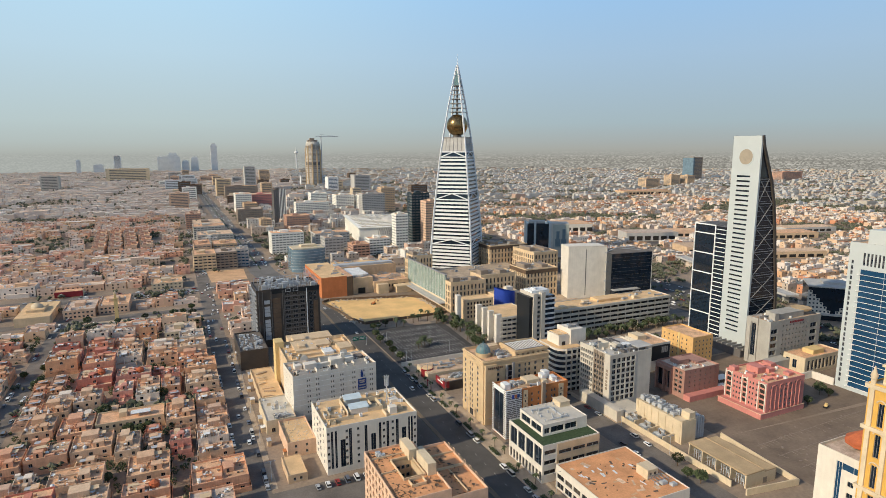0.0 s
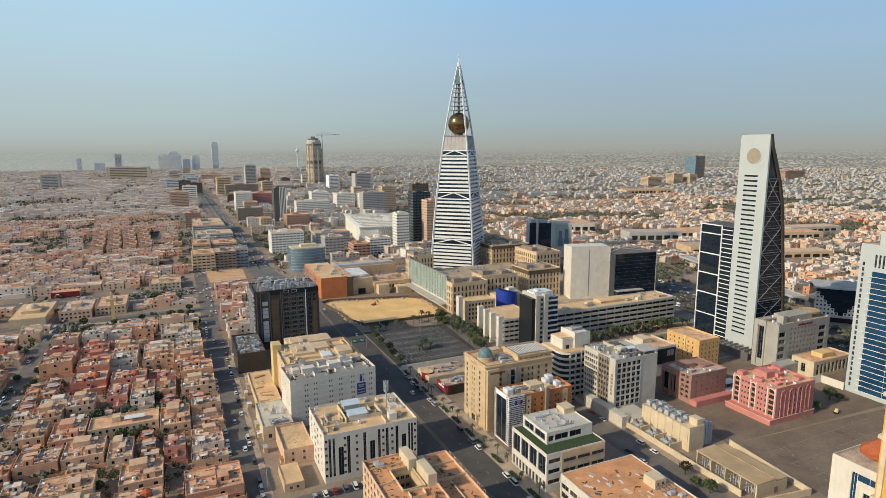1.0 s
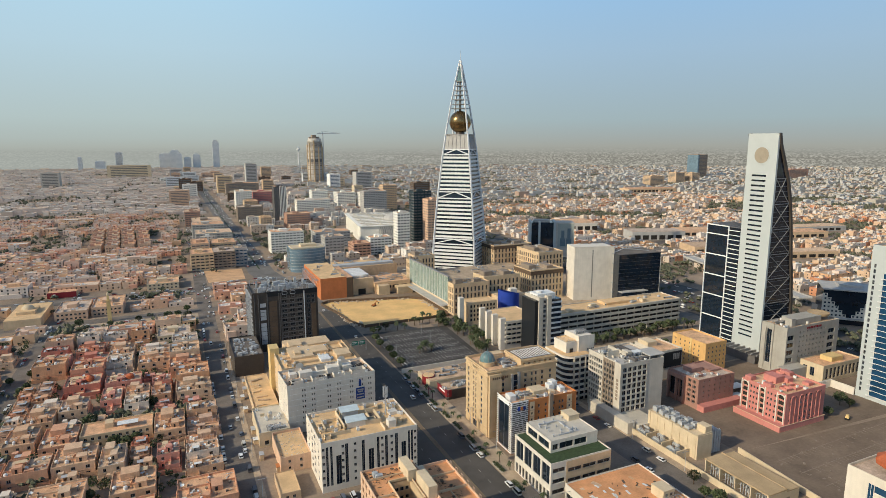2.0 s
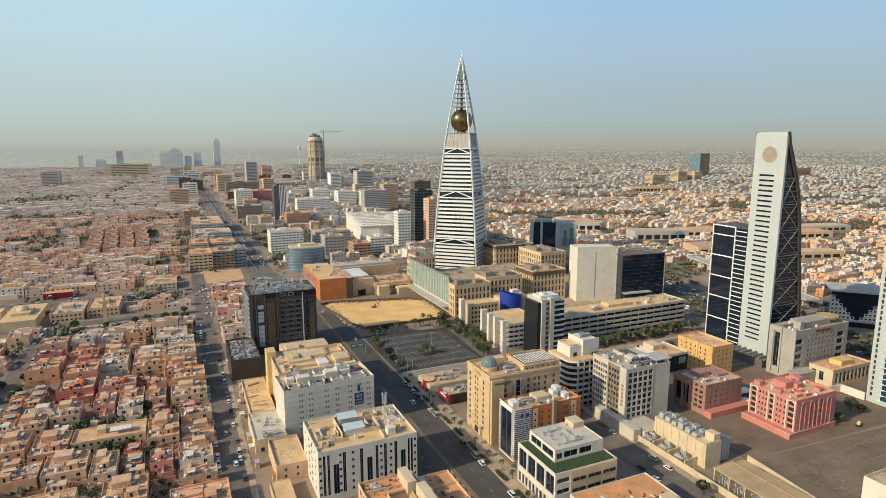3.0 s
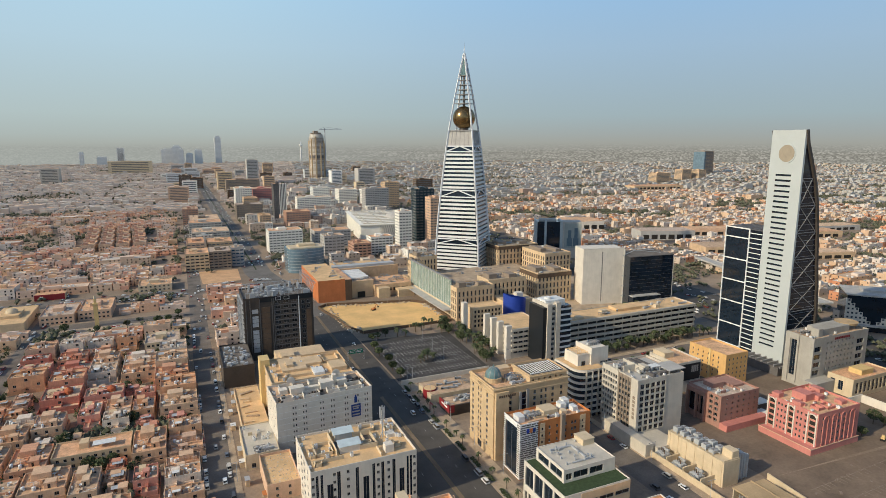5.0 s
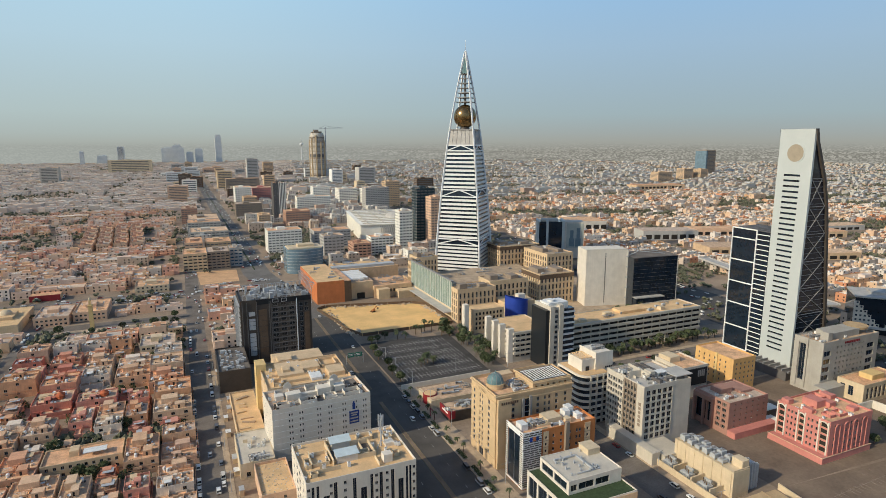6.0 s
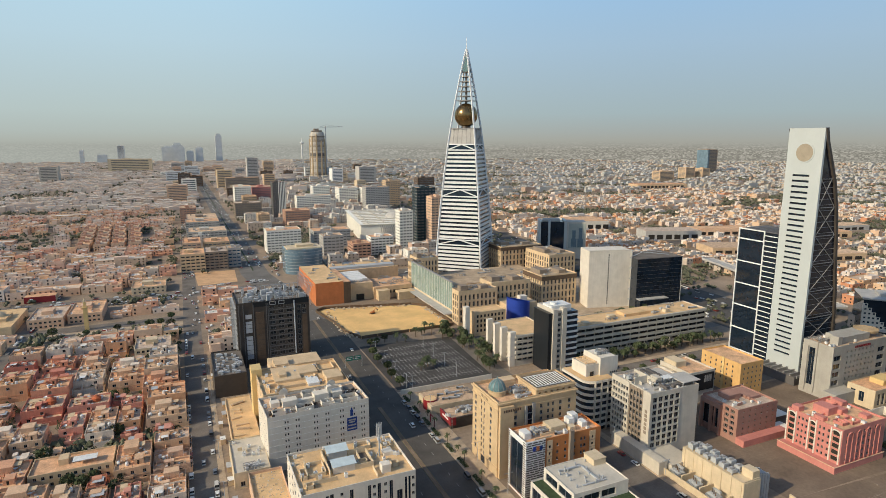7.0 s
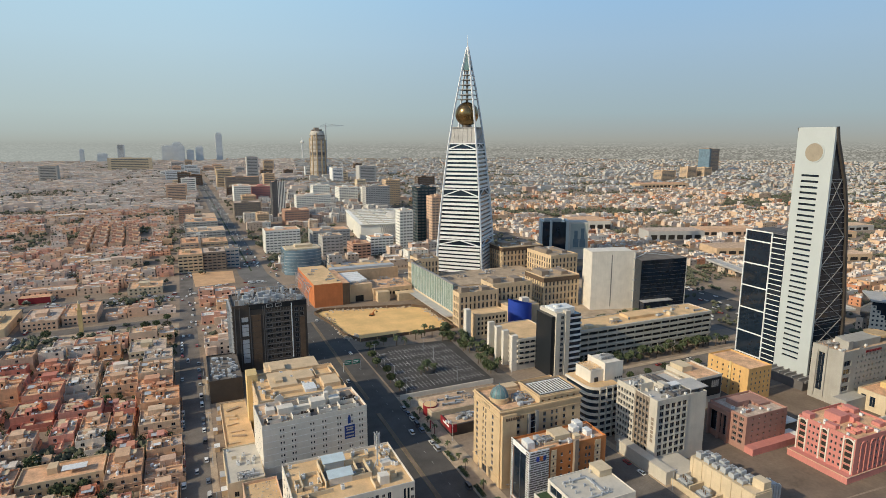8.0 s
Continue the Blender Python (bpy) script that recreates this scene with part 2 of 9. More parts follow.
        self.f += [(k + 3, k + 2, k + 1, k), (n, n + 1, n + 2, n + 3)]
        self.m += [slot, slot]
        return self

    def mesh(self, name, mats):
        me = bpy.data.meshes.new(name)
        me.from_pydata(self.v, [], self.f)
        for m in mats:
            me.materials.append(M[m])
        if len(mats) > 1:
            me.polygons.foreach_set("material_index", self.m)
        me.update()
        return me


def part(name, build, mats, parent=None, label="", m=None, smooth=False):
    """One mesh object under a thing or a part; build is a Build or a mesh."""
    me = build if isinstance(build, bpy.types.Mesh) else build.mesh(name, mats if isinstance(mats, (list, tuple)) else [mats])
    if smooth:
        me.polygons.foreach_set("use_smooth", [True] * len(me.polygons))
    ob = new(name, me)
    if parent is not None:
        ob.parent = parent
    if m is not None:
        ob.matrix_basis = m
    return tagged(ob, label) if label else ob


def thing(name, x, y, z, label, category, group="", turn=0.0, kind=""):
    ob = new(name)
    ob.empty_display_size = 0.5
    ob.matrix_basis = pose(x, y, z, 0, 0, turn)
    return tagged(ob, label, category, group, kind)


def structure(name, build, mats, label, category):
    return tagged(part(name, build, mats), label, category, kind="structure")


TURNS = {"S": 0, "E": 90, "N": 180, "W": -90}


def on_face(side, w, d, u, v, inset=0.0):
    return {"S": (u, inset, v), "E": (w - inset, u, v), "N": (w - u, d - inset, v), "W": (inset, d - u, v)}[side]


def shell(b, w, d, h, openings, deep=0.3, rim=1.0, thick=0.3, z0=0.0, sides="SWEN"):
    """Four walls with real recesses at the openings and a parapet round the roof."""
    for side in sides:
        length = w if side in "SN" else d
        rects = openings.get(side, ())
        us = sorted({0.0, length, *[r[0] for r in rects], *[r[1] for r in rects]})
        vs = sorted({z0, h, *[r[2] for r in rects], *[r[3] for r in rects]})
        for u0, u1 in zip(us, us[1:]):
            um = (u0 + u1) / 2
            hit = [r for r in rects if r[0] < um < r[1]]
            start = None
            for v0, v1 in zip(vs, vs[1:]):
                vm = (v0 + v1) / 2
                if any(r[2] < vm < r[3] for r in hit):
                    if start is not None:
                        b.face([on_face(side, w, d, *p) for p in ((u0, start), (u1, start), (u1, v0), (u0, v0))])
                    start = None
                elif start is None:
                    start = v0
            if start is not None:
                b.face([on_face(side, w, d, *p) for p in ((u0, start), (u1, start), (u1, h), (u0, h))])
        for u0, u1, v0, v1, *_ in rects:
            for p, q in (((u0, v0), (u1, v0)), ((u1, v0), (u1, v1)), ((u1, v1), (u0, v1)), ((u0, v1), (u0, v0))):
                b.face([on_face(side, w, d, *p), on_face(side, w, d, *q), on_face(side, w, d, *q, deep), on_face(side, w, d, *p, deep)][::-1])
    t = thick
    outer, inner = [(0, 0), (w, 0), (w, d), (0, d)], [(t, t), (w - t, t), (w - t, d - t), (t, d - t)]
    for a in range(4):
        c = (a + 1) % 4
        b.face([(*outer[a], h), (*outer[c], h), (*inner[c], h), (*inner[a], h)])
        b.face([(*inner[a], h), (*inner[c], h), (*inner[c], h - rim), (*inner[a], h - rim)])
    return b


WINDOWS = {}


def window_mesh(w, h, style, deep):
    """A pane behind a slim frame; bars by style. Shared by all alike windows."""
    key = (round(w, 2), round(h, 2), style, deep)
    if key not in WINDOWS:
        b = Build()
        # The dusty style holds panes lightened to imitate distance haze.
        pane, bar = {"plain": ("window", "frame_grey"), "white": ("window", "frame_white"), "dark": ("glass_dark", "frame_grey"), "blue": ("glass_blue", "frame_white"), "hole": ("dark_hole", "tan"), "dusty": ("window_hazed", "ivory"), "black": ("screen", "frame_grey")}[style]
        e, y0 = min(0.12, w * 0.08), deep - 0.12
        sill = 0.14 if w < 2.4 and style in ("plain", "white") and deep > 0.1 else 0.0
        xs = [0, e, w - e, w] if w <= 1.0 or style == "hole" else [0, e, w / 2 - e / 3, w / 2 + e / 3, w - e, w]
        zs, at_place = [0, e, h - e, h], {}

        def corner(i, j, back):
            if (i, j, back) not in at_place:
                at_place[(i, j, back)] = len(b.v)
                b.v.append((xs[i], deep if back else (-sill if sill and j == 0 else y0), zs[j]))
            return at_place[(i, j, back)]

        for i in range(len(xs) - 1):
            for j in range(3):
                back = j == 1 and i % 2 == 1
                cell = ((i, j), (i + 1, j), (i + 1, j + 1), (i, j + 1))
                b.f.append(tuple(corner(*c, back) for c in cell))
                b.m.append(0 if back else 1)
                if back:
                    for c, g in zip(cell, cell[1:] + cell[:1]):
                        b.f.append((corner(*c, False), corner(*g, False), corner(*g, True), corner(*c, True)))
                        b.m.append(1)
        WINDOWS[key] = b.mesh("window", [pane, bar])
    return WINDOWS[key]


def glaze(root, w, d, openings, deep=0.3, style="plain", name="window"):
    for side, rects in openings.items():
        for r in rects:
            me = window_mesh(r[1] - r[0], r[3] - r[2], r[4] if len(r) > 4 else style, deep)
            ob = new(name, me)
            ob.parent = root
            ob.matrix_basis = Matrix.Translation(on_face(side, w, d, r[0], r[2])) @ pose(0, 0, 0, 0, 0, TURNS[side])


def rows_of(length, n, ww, storeys, first, pitch, hh, margin=1.5, style=None):
    """Openings in a regular grid: n across, one row a storey."""
    out = []
    for k in range(n):
        c = margin + (length - 2 * margin) * (k + 0.5) / n
        for s in range(storeys):
            out.append((c - ww / 2, c + ww / 2, first + s * pitch, first + s * pitch + hh, *([style] if style else [])))
    return out


FOOT = []


def building(name, label, x0, x1, y0, y1, h, wall, openings, roof="roof", rim=1.0, style="plain", deep=0.3, turn=0.0, category="building", group=""):
    """A block with recessed windows, parapet and roof deck; its origin is the south-west corner of its base."""
    root = thing(name, x0, y0, 0, label, category, group, turn)
    w, d = x1 - x0, y1 - y0
    FOOT.append((x0 - 3, x1 + 3, y0 - 3, y1 + 3))
    part("wall", shell(Build(), w, d, h, openings, deep, rim), wall, root)
    part("roof", Build().face([(0.2, 0.2, h - rim), (w - 0.2, 0.2, h - rim), (w - 0.2, d - 0.2, h - rim), (0.2, d - 0.2, h - rim)]), roof, root)
    glaze(root, w, d, openings, deep, style)
    return root, w, d
# ---- ground, roads, distance ----
def sheet(x0, x1, y0, y1, z):
    return Build().face([(x0, y0, z), (x1, y0, z), (x1, y1, z), (x0, y1, z)])


def slab(points, z0, z1):
    return Build().prism(points, z0, z1)


structure("ground", sheet(-6000, 6000, -1500, 6000, 0), "ground", "dusty tan open ground of the city", "ground")
structure("road_main", Build().face([(107, 120, 0.02), (141, 120, 0.02), (141, 560, 0.02), (107, 560, 0.02)]), "asphalt", "dark asphalt of a wide divided avenue", "road")
structure("road_main", Build().face([(107, 560, 0.02), (141, 560, 0.02), (114, 770, 0.02), (83, 770, 0.02)]).face([(83, 770, 0.02), (114, 770, 0.02), (102, 3300, 0.02), (74, 3300, 0.02)]), "asphalt_dusty", "far stretch of the wide avenue, lightened for haze", "road")
structure("pavement", slab([(97.5, 790), (99.2, 790), (90.2, 2600), (88.6, 2600)], 0, 0.2), "leaf", "planted median of the far avenue", "pavement")
structure("road_west", sheet(19.5, 33, 60, 1500, 0.02), "asphalt_old", "worn grey asphalt street between villas and shops", "road")
structure("road_villas", sheet(-103, -91, 120, 1000, 0.02), "asphalt_old", "worn asphalt street through the villa blocks", "road")
structure("road_cross", sheet(-400, 107, 606, 622, 0.03), "asphalt_old", "dusty asphalt cross street beside an empty strip", "road")
structure("road_cross", sheet(-400, 107, 690, 716, 0.03), "asphalt_old", "wide grey cross street with parked cars", "road")
structure("road_cross", sheet(33, 107, 232, 259, 0.03), "asphalt_old", "asphalt side street with parked vans", "road")
structure("road_back", sheet(205, 222, 120, 480, 0.03), "asphalt_old", "asphalt back street behind the avenue's buildings", "road")
structure("road_cross", sheet(222, 440, 308, 322, 0.025), "asphalt_old", "asphalt cross street between office blocks", "road")
structure("road_cross", sheet(222, 440, 336, 368, 0.028), "asphalt_old", "grey divided street in front of the long offices", "road")
structure("pavement", slab([(236, 351), (430, 351), (430, 353.4), (236, 353.4)], 0, 0.16), "paving", "paved median strip with small trees", "pavement")
structure("pavement", slab([(236, 368), (430, 368), (430, 372), (236, 372)], 0, 0.16), "paving", "paved footway in front of the long offices", "pavement")
structure("road_east", sheet(232, 440, 405, 470, 0.03), "asphalt_old", "asphalt forecourt road lined with palms", "road")
structure("highway", sheet(440, 520, 150, 1600, 0.035), "asphalt", "dark asphalt of a broad highway", "road")
structure("road_cross", sheet(141, 440, 700, 726, 0.03), "asphalt_old", "grey asphalt road behind the mall", "road")
structure("road_cross", sheet(-900, 1500, 1040, 1062, 0.03), "asphalt_old", "grey cross street between apartment blocks", "road")
structure("road_cross", sheet(-900, 2400, 1690, 1720, 0.03), "asphalt_old", "distant grey cross avenue", "road")
for x0, x1, y0, y1, label in (
    (141, 152, 150, 388, "sandy paved footway along the avenue"), (103, 107, 262, 700, "narrow paved footway along the avenue"),
    (33, 36, 262, 470, "paved kerbside strip beside the shops"), (222, 226, 205, 300, "paved footway by a boundary wall")):
    structure("pavement", slab([(x0, y0), (x1, y0), (x1, y1), (x0, y1)], 0, 0.16), "paving", label, "pavement")
for y0, y1 in ((150, 372), (392, 560)):
    structure("pavement", slab([(123.5, y0), (125.1, y0), (125.1, y1), (123.5, y1)], 0, 0.14), "bare", "dry narrow median of the avenue", "pavement")
    for x in (123.2, 125.1):
        structure("kerb", slab([(x, y0), (x + 0.3, y0), (x + 0.3, y1), (x, y1)], 0, 0.2), "kerb_yellow", "worn yellow kerb of the median", "kerb")
structure("car_park_ground", slab([(142.5, 391), (209, 391), (215, 472), (142, 478)], 0, 0.06), "asphalt_fresh", "dark asphalt of a marked car park", "car park")
structure("sand_lot", slab([(149, 495), (190, 496), (230, 497), (231, 560), (220, 571), (140, 590), (131, 583), (138, 545), (141, 515)], 0, 0.10), "sand", "bright levelled sand of a cleared building lot", "ground")
structure("bare_lot", slab([(262, 120), (400, 120), (384, 204), (262, 212)], 0, 0.05), "bare", "brown bare earth lot with tyre tracks", "ground")
structure("yard_ground", slab([(262, 212), (440, 205), (440, 306), (262, 306)], 0, 0.03), "bare", "dusty bare yards between the office blocks", "ground")
structure("dirt_lot", slab([(35, 734), (76, 738), (78, 802), (33, 804)], 0, 0.06), "earth", "orange sandy empty corner lot", "ground")
structure("villa_yard", slab([(-90, 580), (19, 580), (19, 604), (-90, 604)], 0, 0.05), "paving", "dusty empty strip with scattered trees", "ground")

# painted parking bays
b = Build()
for row in range(6):
    y = 400 + row * 12.6
    for k in range(22):
        if (k, row) in ((9, 1), (10, 1), (18, 4), (3, 5), (4, 5)):
            continue
        x = 148 + k * 2.75
        b.face([(x, y - 4.4, 0.07), (x + 0.22, y - 4.4, 0.07), (x + 0.22, y + 4.4, 0.07), (x, y + 4.4, 0.07)])
    b.face([(148, y - 0.1, 0.07), (206, y - 0.1, 0.07), (206, y + 0.1, 0.07), (148, y + 0.1, 0.07)])
tagged(part("parking_bay_lines", b, "bay_paint"), "worn white painted parking bay lines on asphalt", "road marking", kind="stuff")
b = Build()
for k in range(57):
    for x in (115.2, 133.0):
        if k > 36:
            x -= 0.1325 * (k - 37) * 10
        y = 190 + k * 10
        b.face([(x, y, 0.03), (x + 0.15, y, 0.03), (x + 0.15, y + 2.5, 0.03), (x, y + 2.5, 0.03)])
tagged(part("lane_lines", b, "paint_line"), "broken white lane lines on the avenue", "road marking", kind="stuff")

# glowing backdrop ring: far city, haze and sky painted into its emission
def distance_material():
    m = bpy.data.materials.new("distance_haze")
    m.use_nodes = True
    nt = m.node_tree
    n, link = nt.nodes, nt.links.new
    n.remove(n["Principled BSDF"])

    def math_node(kind, a, b=None):
        e = n.new("ShaderNodeMath")
        e.operation = kind
        for slot, value in ((0, a), (1, b)):
            if isinstance(value, (int, float)):
                e.inputs[slot].default_value = value
            elif value is not None:
                link(value, e.inputs[slot])
        return e.outputs[0]

    def span(value, lo, hi, to_lo=0.0, to_hi=1.0, smooth=False):
        e = n.new("ShaderNodeMapRange")
        e.interpolation_type = "SMOOTHSTEP" if smooth else "LINEAR"
        for key, v in (("From Min", lo), ("From Max", hi), ("To Min", to_lo), ("To Max", to_hi)):
            e.inputs[key].default_value = v
        link(value, e.inputs["Value"])
        return e.outputs[0]

    def blend(factor, a, b, kind="MIX"):
        e = n.new("ShaderNodeMix")
        e.data_type, e.blend_type = "RGBA", kind
        link(factor, e.inputs["Factor"])
        for key, v in (("A", a), ("B", b)):
            if isinstance(v, tuple):
                e.inputs[key].default_value = (*v, 1)
            else:
                link(v, e.inputs[key])
        return e.outputs["Result"]

    def ramp(value, tones):
        e = n.new("ShaderNodeValToRGB")
        for _ in tones[2:]:
            e.color_ramp.elements.new(0.5)
        for k, (p, c) in enumerate(tones):
            e.color_ramp.elements[k].position, e.color_ramp.elements[k].color = p, (*c, 1)
        link(value, e.inputs[0])
        return e.outputs[0]

    geo, sep = n.new("ShaderNodeNewGeometry"), n.new("ShaderNodeSeparateXYZ")
    link(geo.outputs["Position"], sep.inputs[0])
    x, y, z = (sep.outputs[k] for k in "XYZ")
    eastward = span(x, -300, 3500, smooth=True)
    # the painted air over the plain: brighter towards the sun, bluer away from it
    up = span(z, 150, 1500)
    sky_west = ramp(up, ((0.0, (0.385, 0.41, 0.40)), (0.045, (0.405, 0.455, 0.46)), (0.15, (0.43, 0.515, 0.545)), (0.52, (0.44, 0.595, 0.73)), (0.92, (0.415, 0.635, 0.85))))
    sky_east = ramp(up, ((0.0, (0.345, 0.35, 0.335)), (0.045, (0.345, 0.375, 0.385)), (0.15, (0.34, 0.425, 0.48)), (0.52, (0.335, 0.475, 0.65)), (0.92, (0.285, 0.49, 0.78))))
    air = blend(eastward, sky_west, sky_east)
    # the plain below the horizon: painted house rows, spaced for the camera's eye height
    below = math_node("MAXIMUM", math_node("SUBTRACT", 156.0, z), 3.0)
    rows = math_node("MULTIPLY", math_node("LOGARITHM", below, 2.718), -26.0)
    along = math_node("MULTIPLY", math_node("ARCTAN2", x, y), 4850 / 11.0)
    place = n.new("ShaderNodeCombineXYZ")
    link(along, place.inputs[0])
    link(rows, place.inputs[1])
    cell = n.new("ShaderNodeTexVoronoi")
    cell.voronoi_dimensions = "2D"
    cell.inputs["Scale"].default_value = 1.0
    link(place.outputs[0], cell.inputs["Vector"])
    grey = n.new("ShaderNodeRGBToBW")
    link(cell.outputs["Color"], grey.inputs[0])
    patch_place = n.new("ShaderNodeMapping")
    patch_place.inputs["Scale"].default_value = (0.016, 0.20, 1)
    link(place.outputs[0], patch_place.inputs["Vector"])
    patch = n.new("ShaderNodeTexNoise")
    patch.inputs["Scale"].default_value, patch.inputs["Detail"].default_value, patch.inputs["Roughness"].default_value = 1.0, 4, 0.65
    link(patch_place.outputs[0], patch.inputs["Vector"])
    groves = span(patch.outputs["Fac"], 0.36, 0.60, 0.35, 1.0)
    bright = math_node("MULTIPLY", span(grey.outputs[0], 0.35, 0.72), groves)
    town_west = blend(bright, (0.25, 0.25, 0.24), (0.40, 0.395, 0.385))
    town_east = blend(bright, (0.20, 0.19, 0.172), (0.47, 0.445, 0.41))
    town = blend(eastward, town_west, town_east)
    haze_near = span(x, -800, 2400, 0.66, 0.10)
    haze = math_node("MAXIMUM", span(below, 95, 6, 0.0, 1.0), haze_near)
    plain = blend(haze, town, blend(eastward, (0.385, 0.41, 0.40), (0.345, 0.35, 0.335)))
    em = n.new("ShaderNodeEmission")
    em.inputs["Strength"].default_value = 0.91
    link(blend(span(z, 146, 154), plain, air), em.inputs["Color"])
    clear = n.new("ShaderNodeBsdfTransparent")
    both = n.new("ShaderNodeMixShader")
    link(span(z, 1900, 1250, smooth=True), both.inputs["Fac"])
    link(clear.outputs[0], both.inputs[1])
    link(em.outputs[0], both.inputs[2])
    link(both.outputs[0], n["Material Output"].inputs["Surface"])
    return m


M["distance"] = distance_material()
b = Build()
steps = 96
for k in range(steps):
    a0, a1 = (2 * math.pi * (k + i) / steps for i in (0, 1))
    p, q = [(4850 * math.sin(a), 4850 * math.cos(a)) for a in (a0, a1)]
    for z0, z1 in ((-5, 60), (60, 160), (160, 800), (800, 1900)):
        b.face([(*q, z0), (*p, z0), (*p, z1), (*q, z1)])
haze = structure("backdrop", b, "distance", "glowing painted backdrop of hazy city and sky beyond the streets", "backdrop")
haze.visible_shadow = False
# ---- the avenue's buildings ----
def blocks_on(root, mats, rows, name="stair_room", label=""):
    """Upper rooms, plant and ledges that belong to a building: each row is one part."""
    for row in rows:
        mat = row[6] if len(row) > 6 else mats
        part(name, Build().box(*row[:6]), [mat], root, label)


AC = Build().box(0, 1.1, 0, 0.9, 0.15, 1.15).turned(0.55, 0.45, ((0.36, 1.15), (0.36, 1.22)), 10, 1).box(0.05, 0.2, 0.1, 0.8, 0, 0.15).box(0.9, 1.05, 0.1, 0.8, 0, 0.15).mesh("ac_unit", ["tank", "frame_grey"])
BOXY = Build().box(0, 1, 0, 1, 0, 1).mesh("roof_box", ["cream"])


def fittings(root, w, d, z, seed, units, walls, mat="cream", keep_out=()):
    """Condensers in loose rows, low roof walls and risers on a building's deck."""
    r = random.Random(seed)
    for k in range(units):
        x, y = r.uniform(1, w - 2.5), r.uniform(1, d - 2.5)
        if any(a < x < b and c < y < e for a, b, c, e in keep_out):
            continue
        ob = part("ac_unit", AC, None, root, m=pose(x, y, z, 0, 0, r.choice((0, 90))) @ Matrix.Scale(r.uniform(1.0, 1.5), 4))
    for k in range(walls):
        x, y, l, t = r.uniform(1, w * 0.7), r.uniform(1, d * 0.7), r.uniform(2, w * 0.3), r.uniform(0.9, 1.8)
        if r.random() < 0.5:
            part("roof_wall", Build().box(x, x + l, y, y + 0.25, z, z + t), mat, root)
        else:
            part("roof_wall", Build().box(x, x + 0.25, y, y + min(l, d - y - 1), z, z + t), mat, root)


def well(root, x0, x1, y0, y1, z, h, mat="cream"):
    """An open roof enclosure: four thin walls round a dark floor."""
    b = Build()
    for q in ((x0, x1, y0, y0 + 0.25), (x0, x1, y1 - 0.25, y1), (x0, x0 + 0.25, y0, y1), (x1 - 0.25, x1, y0, y1)):
        b.box(*q, z, z + h)
    part("roof_enclosure", b, mat, root)


def clad(root, side, w, d, u0, u1, v0, v1, rects, mat, proud=0.25, name="cladding", label=""):
    """Cladding that stands proud of one wall and leaves its windows open."""
    b = Build()
    us = sorted({u0, u1, *[r[0] for r in rects], *[r[1] for r in rects]})
    vs = sorted({v0, v1, *[r[2] for r in rects], *[r[3] for r in rects]})
    flip = Matrix.Translation(on_face(side, w, d, 0, 0)) @ pose(0, 0, 0, 0, 0, TURNS[side])
    for a, c in zip(us, us[1:]):
        m, start = (a + c) / 2, None
        solid = not any(r[0] < m < r[1] for r in rects)
        if solid:
            b.box(a, c, -proud, 0, v0, v1, bottom=True)
            continue
        for e, f in zip(vs, vs[1:]):
            n = (e + f) / 2
            if not any(r[0] < m < r[1] and r[2] < n < r[3] for r in rects):
                b.box(a, c, -proud, 0, e, f, bottom=True)
    return part(name, b, mat, root, label, m=flip)


def plant(root, x0, x1, y0, y1, z, seed, count=8, high=3.0):
    """Roof plant: ducts, coolers and an open steel rack, each a part of the building."""
    r = random.Random(seed)
    for k in range(count):
        x, y = r.uniform(x0, x1 - 2), r.uniform(y0, y1 - 2)
        kind = r.random()
        if kind < 0.4:
            part("duct", Build().box(x, min(x1, x + r.uniform(3, 9)), y, y + 0.9, z + 0.4, z + 1.3, bottom=True).box(x, x + 0.9, y, y + 0.9, z, z + 1.8), "metal", root)
        elif kind < 0.8:
            h = r.uniform(1.2, high)
            part("roof_cooler", Build().box(x, x + r.uniform(1.6, 3), y, y + r.uniform(1.6, 2.6), z + 0.2, z + h, bottom=True).turned(x + 0.8, y + 0.8, ((0.6, z + h), (0.6, z + h + 0.3)), 8), "cooler_grey", root)
        else:
            b, l, n = Build(), min(x1 - x, r.uniform(4, 8)), r.uniform(2.4, 4.4)
            for j in range(5):
                u = x + l * j / 4
                b.beam((u, y, z), (u, y, z + high), 0.22).beam((u, y + n, z), (u, y + n, z + high), 0.22).beam((u, y, z + high), (u, y + n, z + high), 0.22)
            b.beam((x, y, z + high), (x + l, y, z + high), 0.25).beam((x, y + n, z + high), (x + l, y + n, z + high), 0.25)
            part("steel_rack", b, "frame_grey", root)


# white hotel with tall dark window strips
ops = {"S": [], "W": rows_of(36, 4, 1.5, 6, 3.2, 3.1, 1.3, 3) + rows_of(36, 2, 1.0, 6, 3.2, 3.1, 1.3, 13)}
for c in (0.9, 9.8, 15.5, 28.6, 33.2, 45.0):
    ops["S"] += [(c - 0.6, c + 0.6, 3.0 + s * 3.1, 4.2 + s * 3.1) for s in range(6)]
for c, ww in ((2.6, 1.1), (4.5, 1.1), (7.9, 2.6), (11.6, 1.5), (19.4, 1.5), (23.2, 2.6), (26.6, 1.3), (30.6, 1.4), (35.6, 1.5), (39.2, 2.4), (41.9, 1.0), (43.4, 1.0)):
    ops["S"].append((c - ww / 2, c + ww / 2, 2.6, 20.0 if ww < 2 else 15.5, "dark"))
hotel, w, d = building("hotel_building", "white rendered hotel with dark vertical window strips", 60, 106, 262.5, 299, 22, "white", ops, "roof_sand")
hotel.location, hotel.scale = (59.5, 263.4, 0), (1.0, 0.91, 1.1)
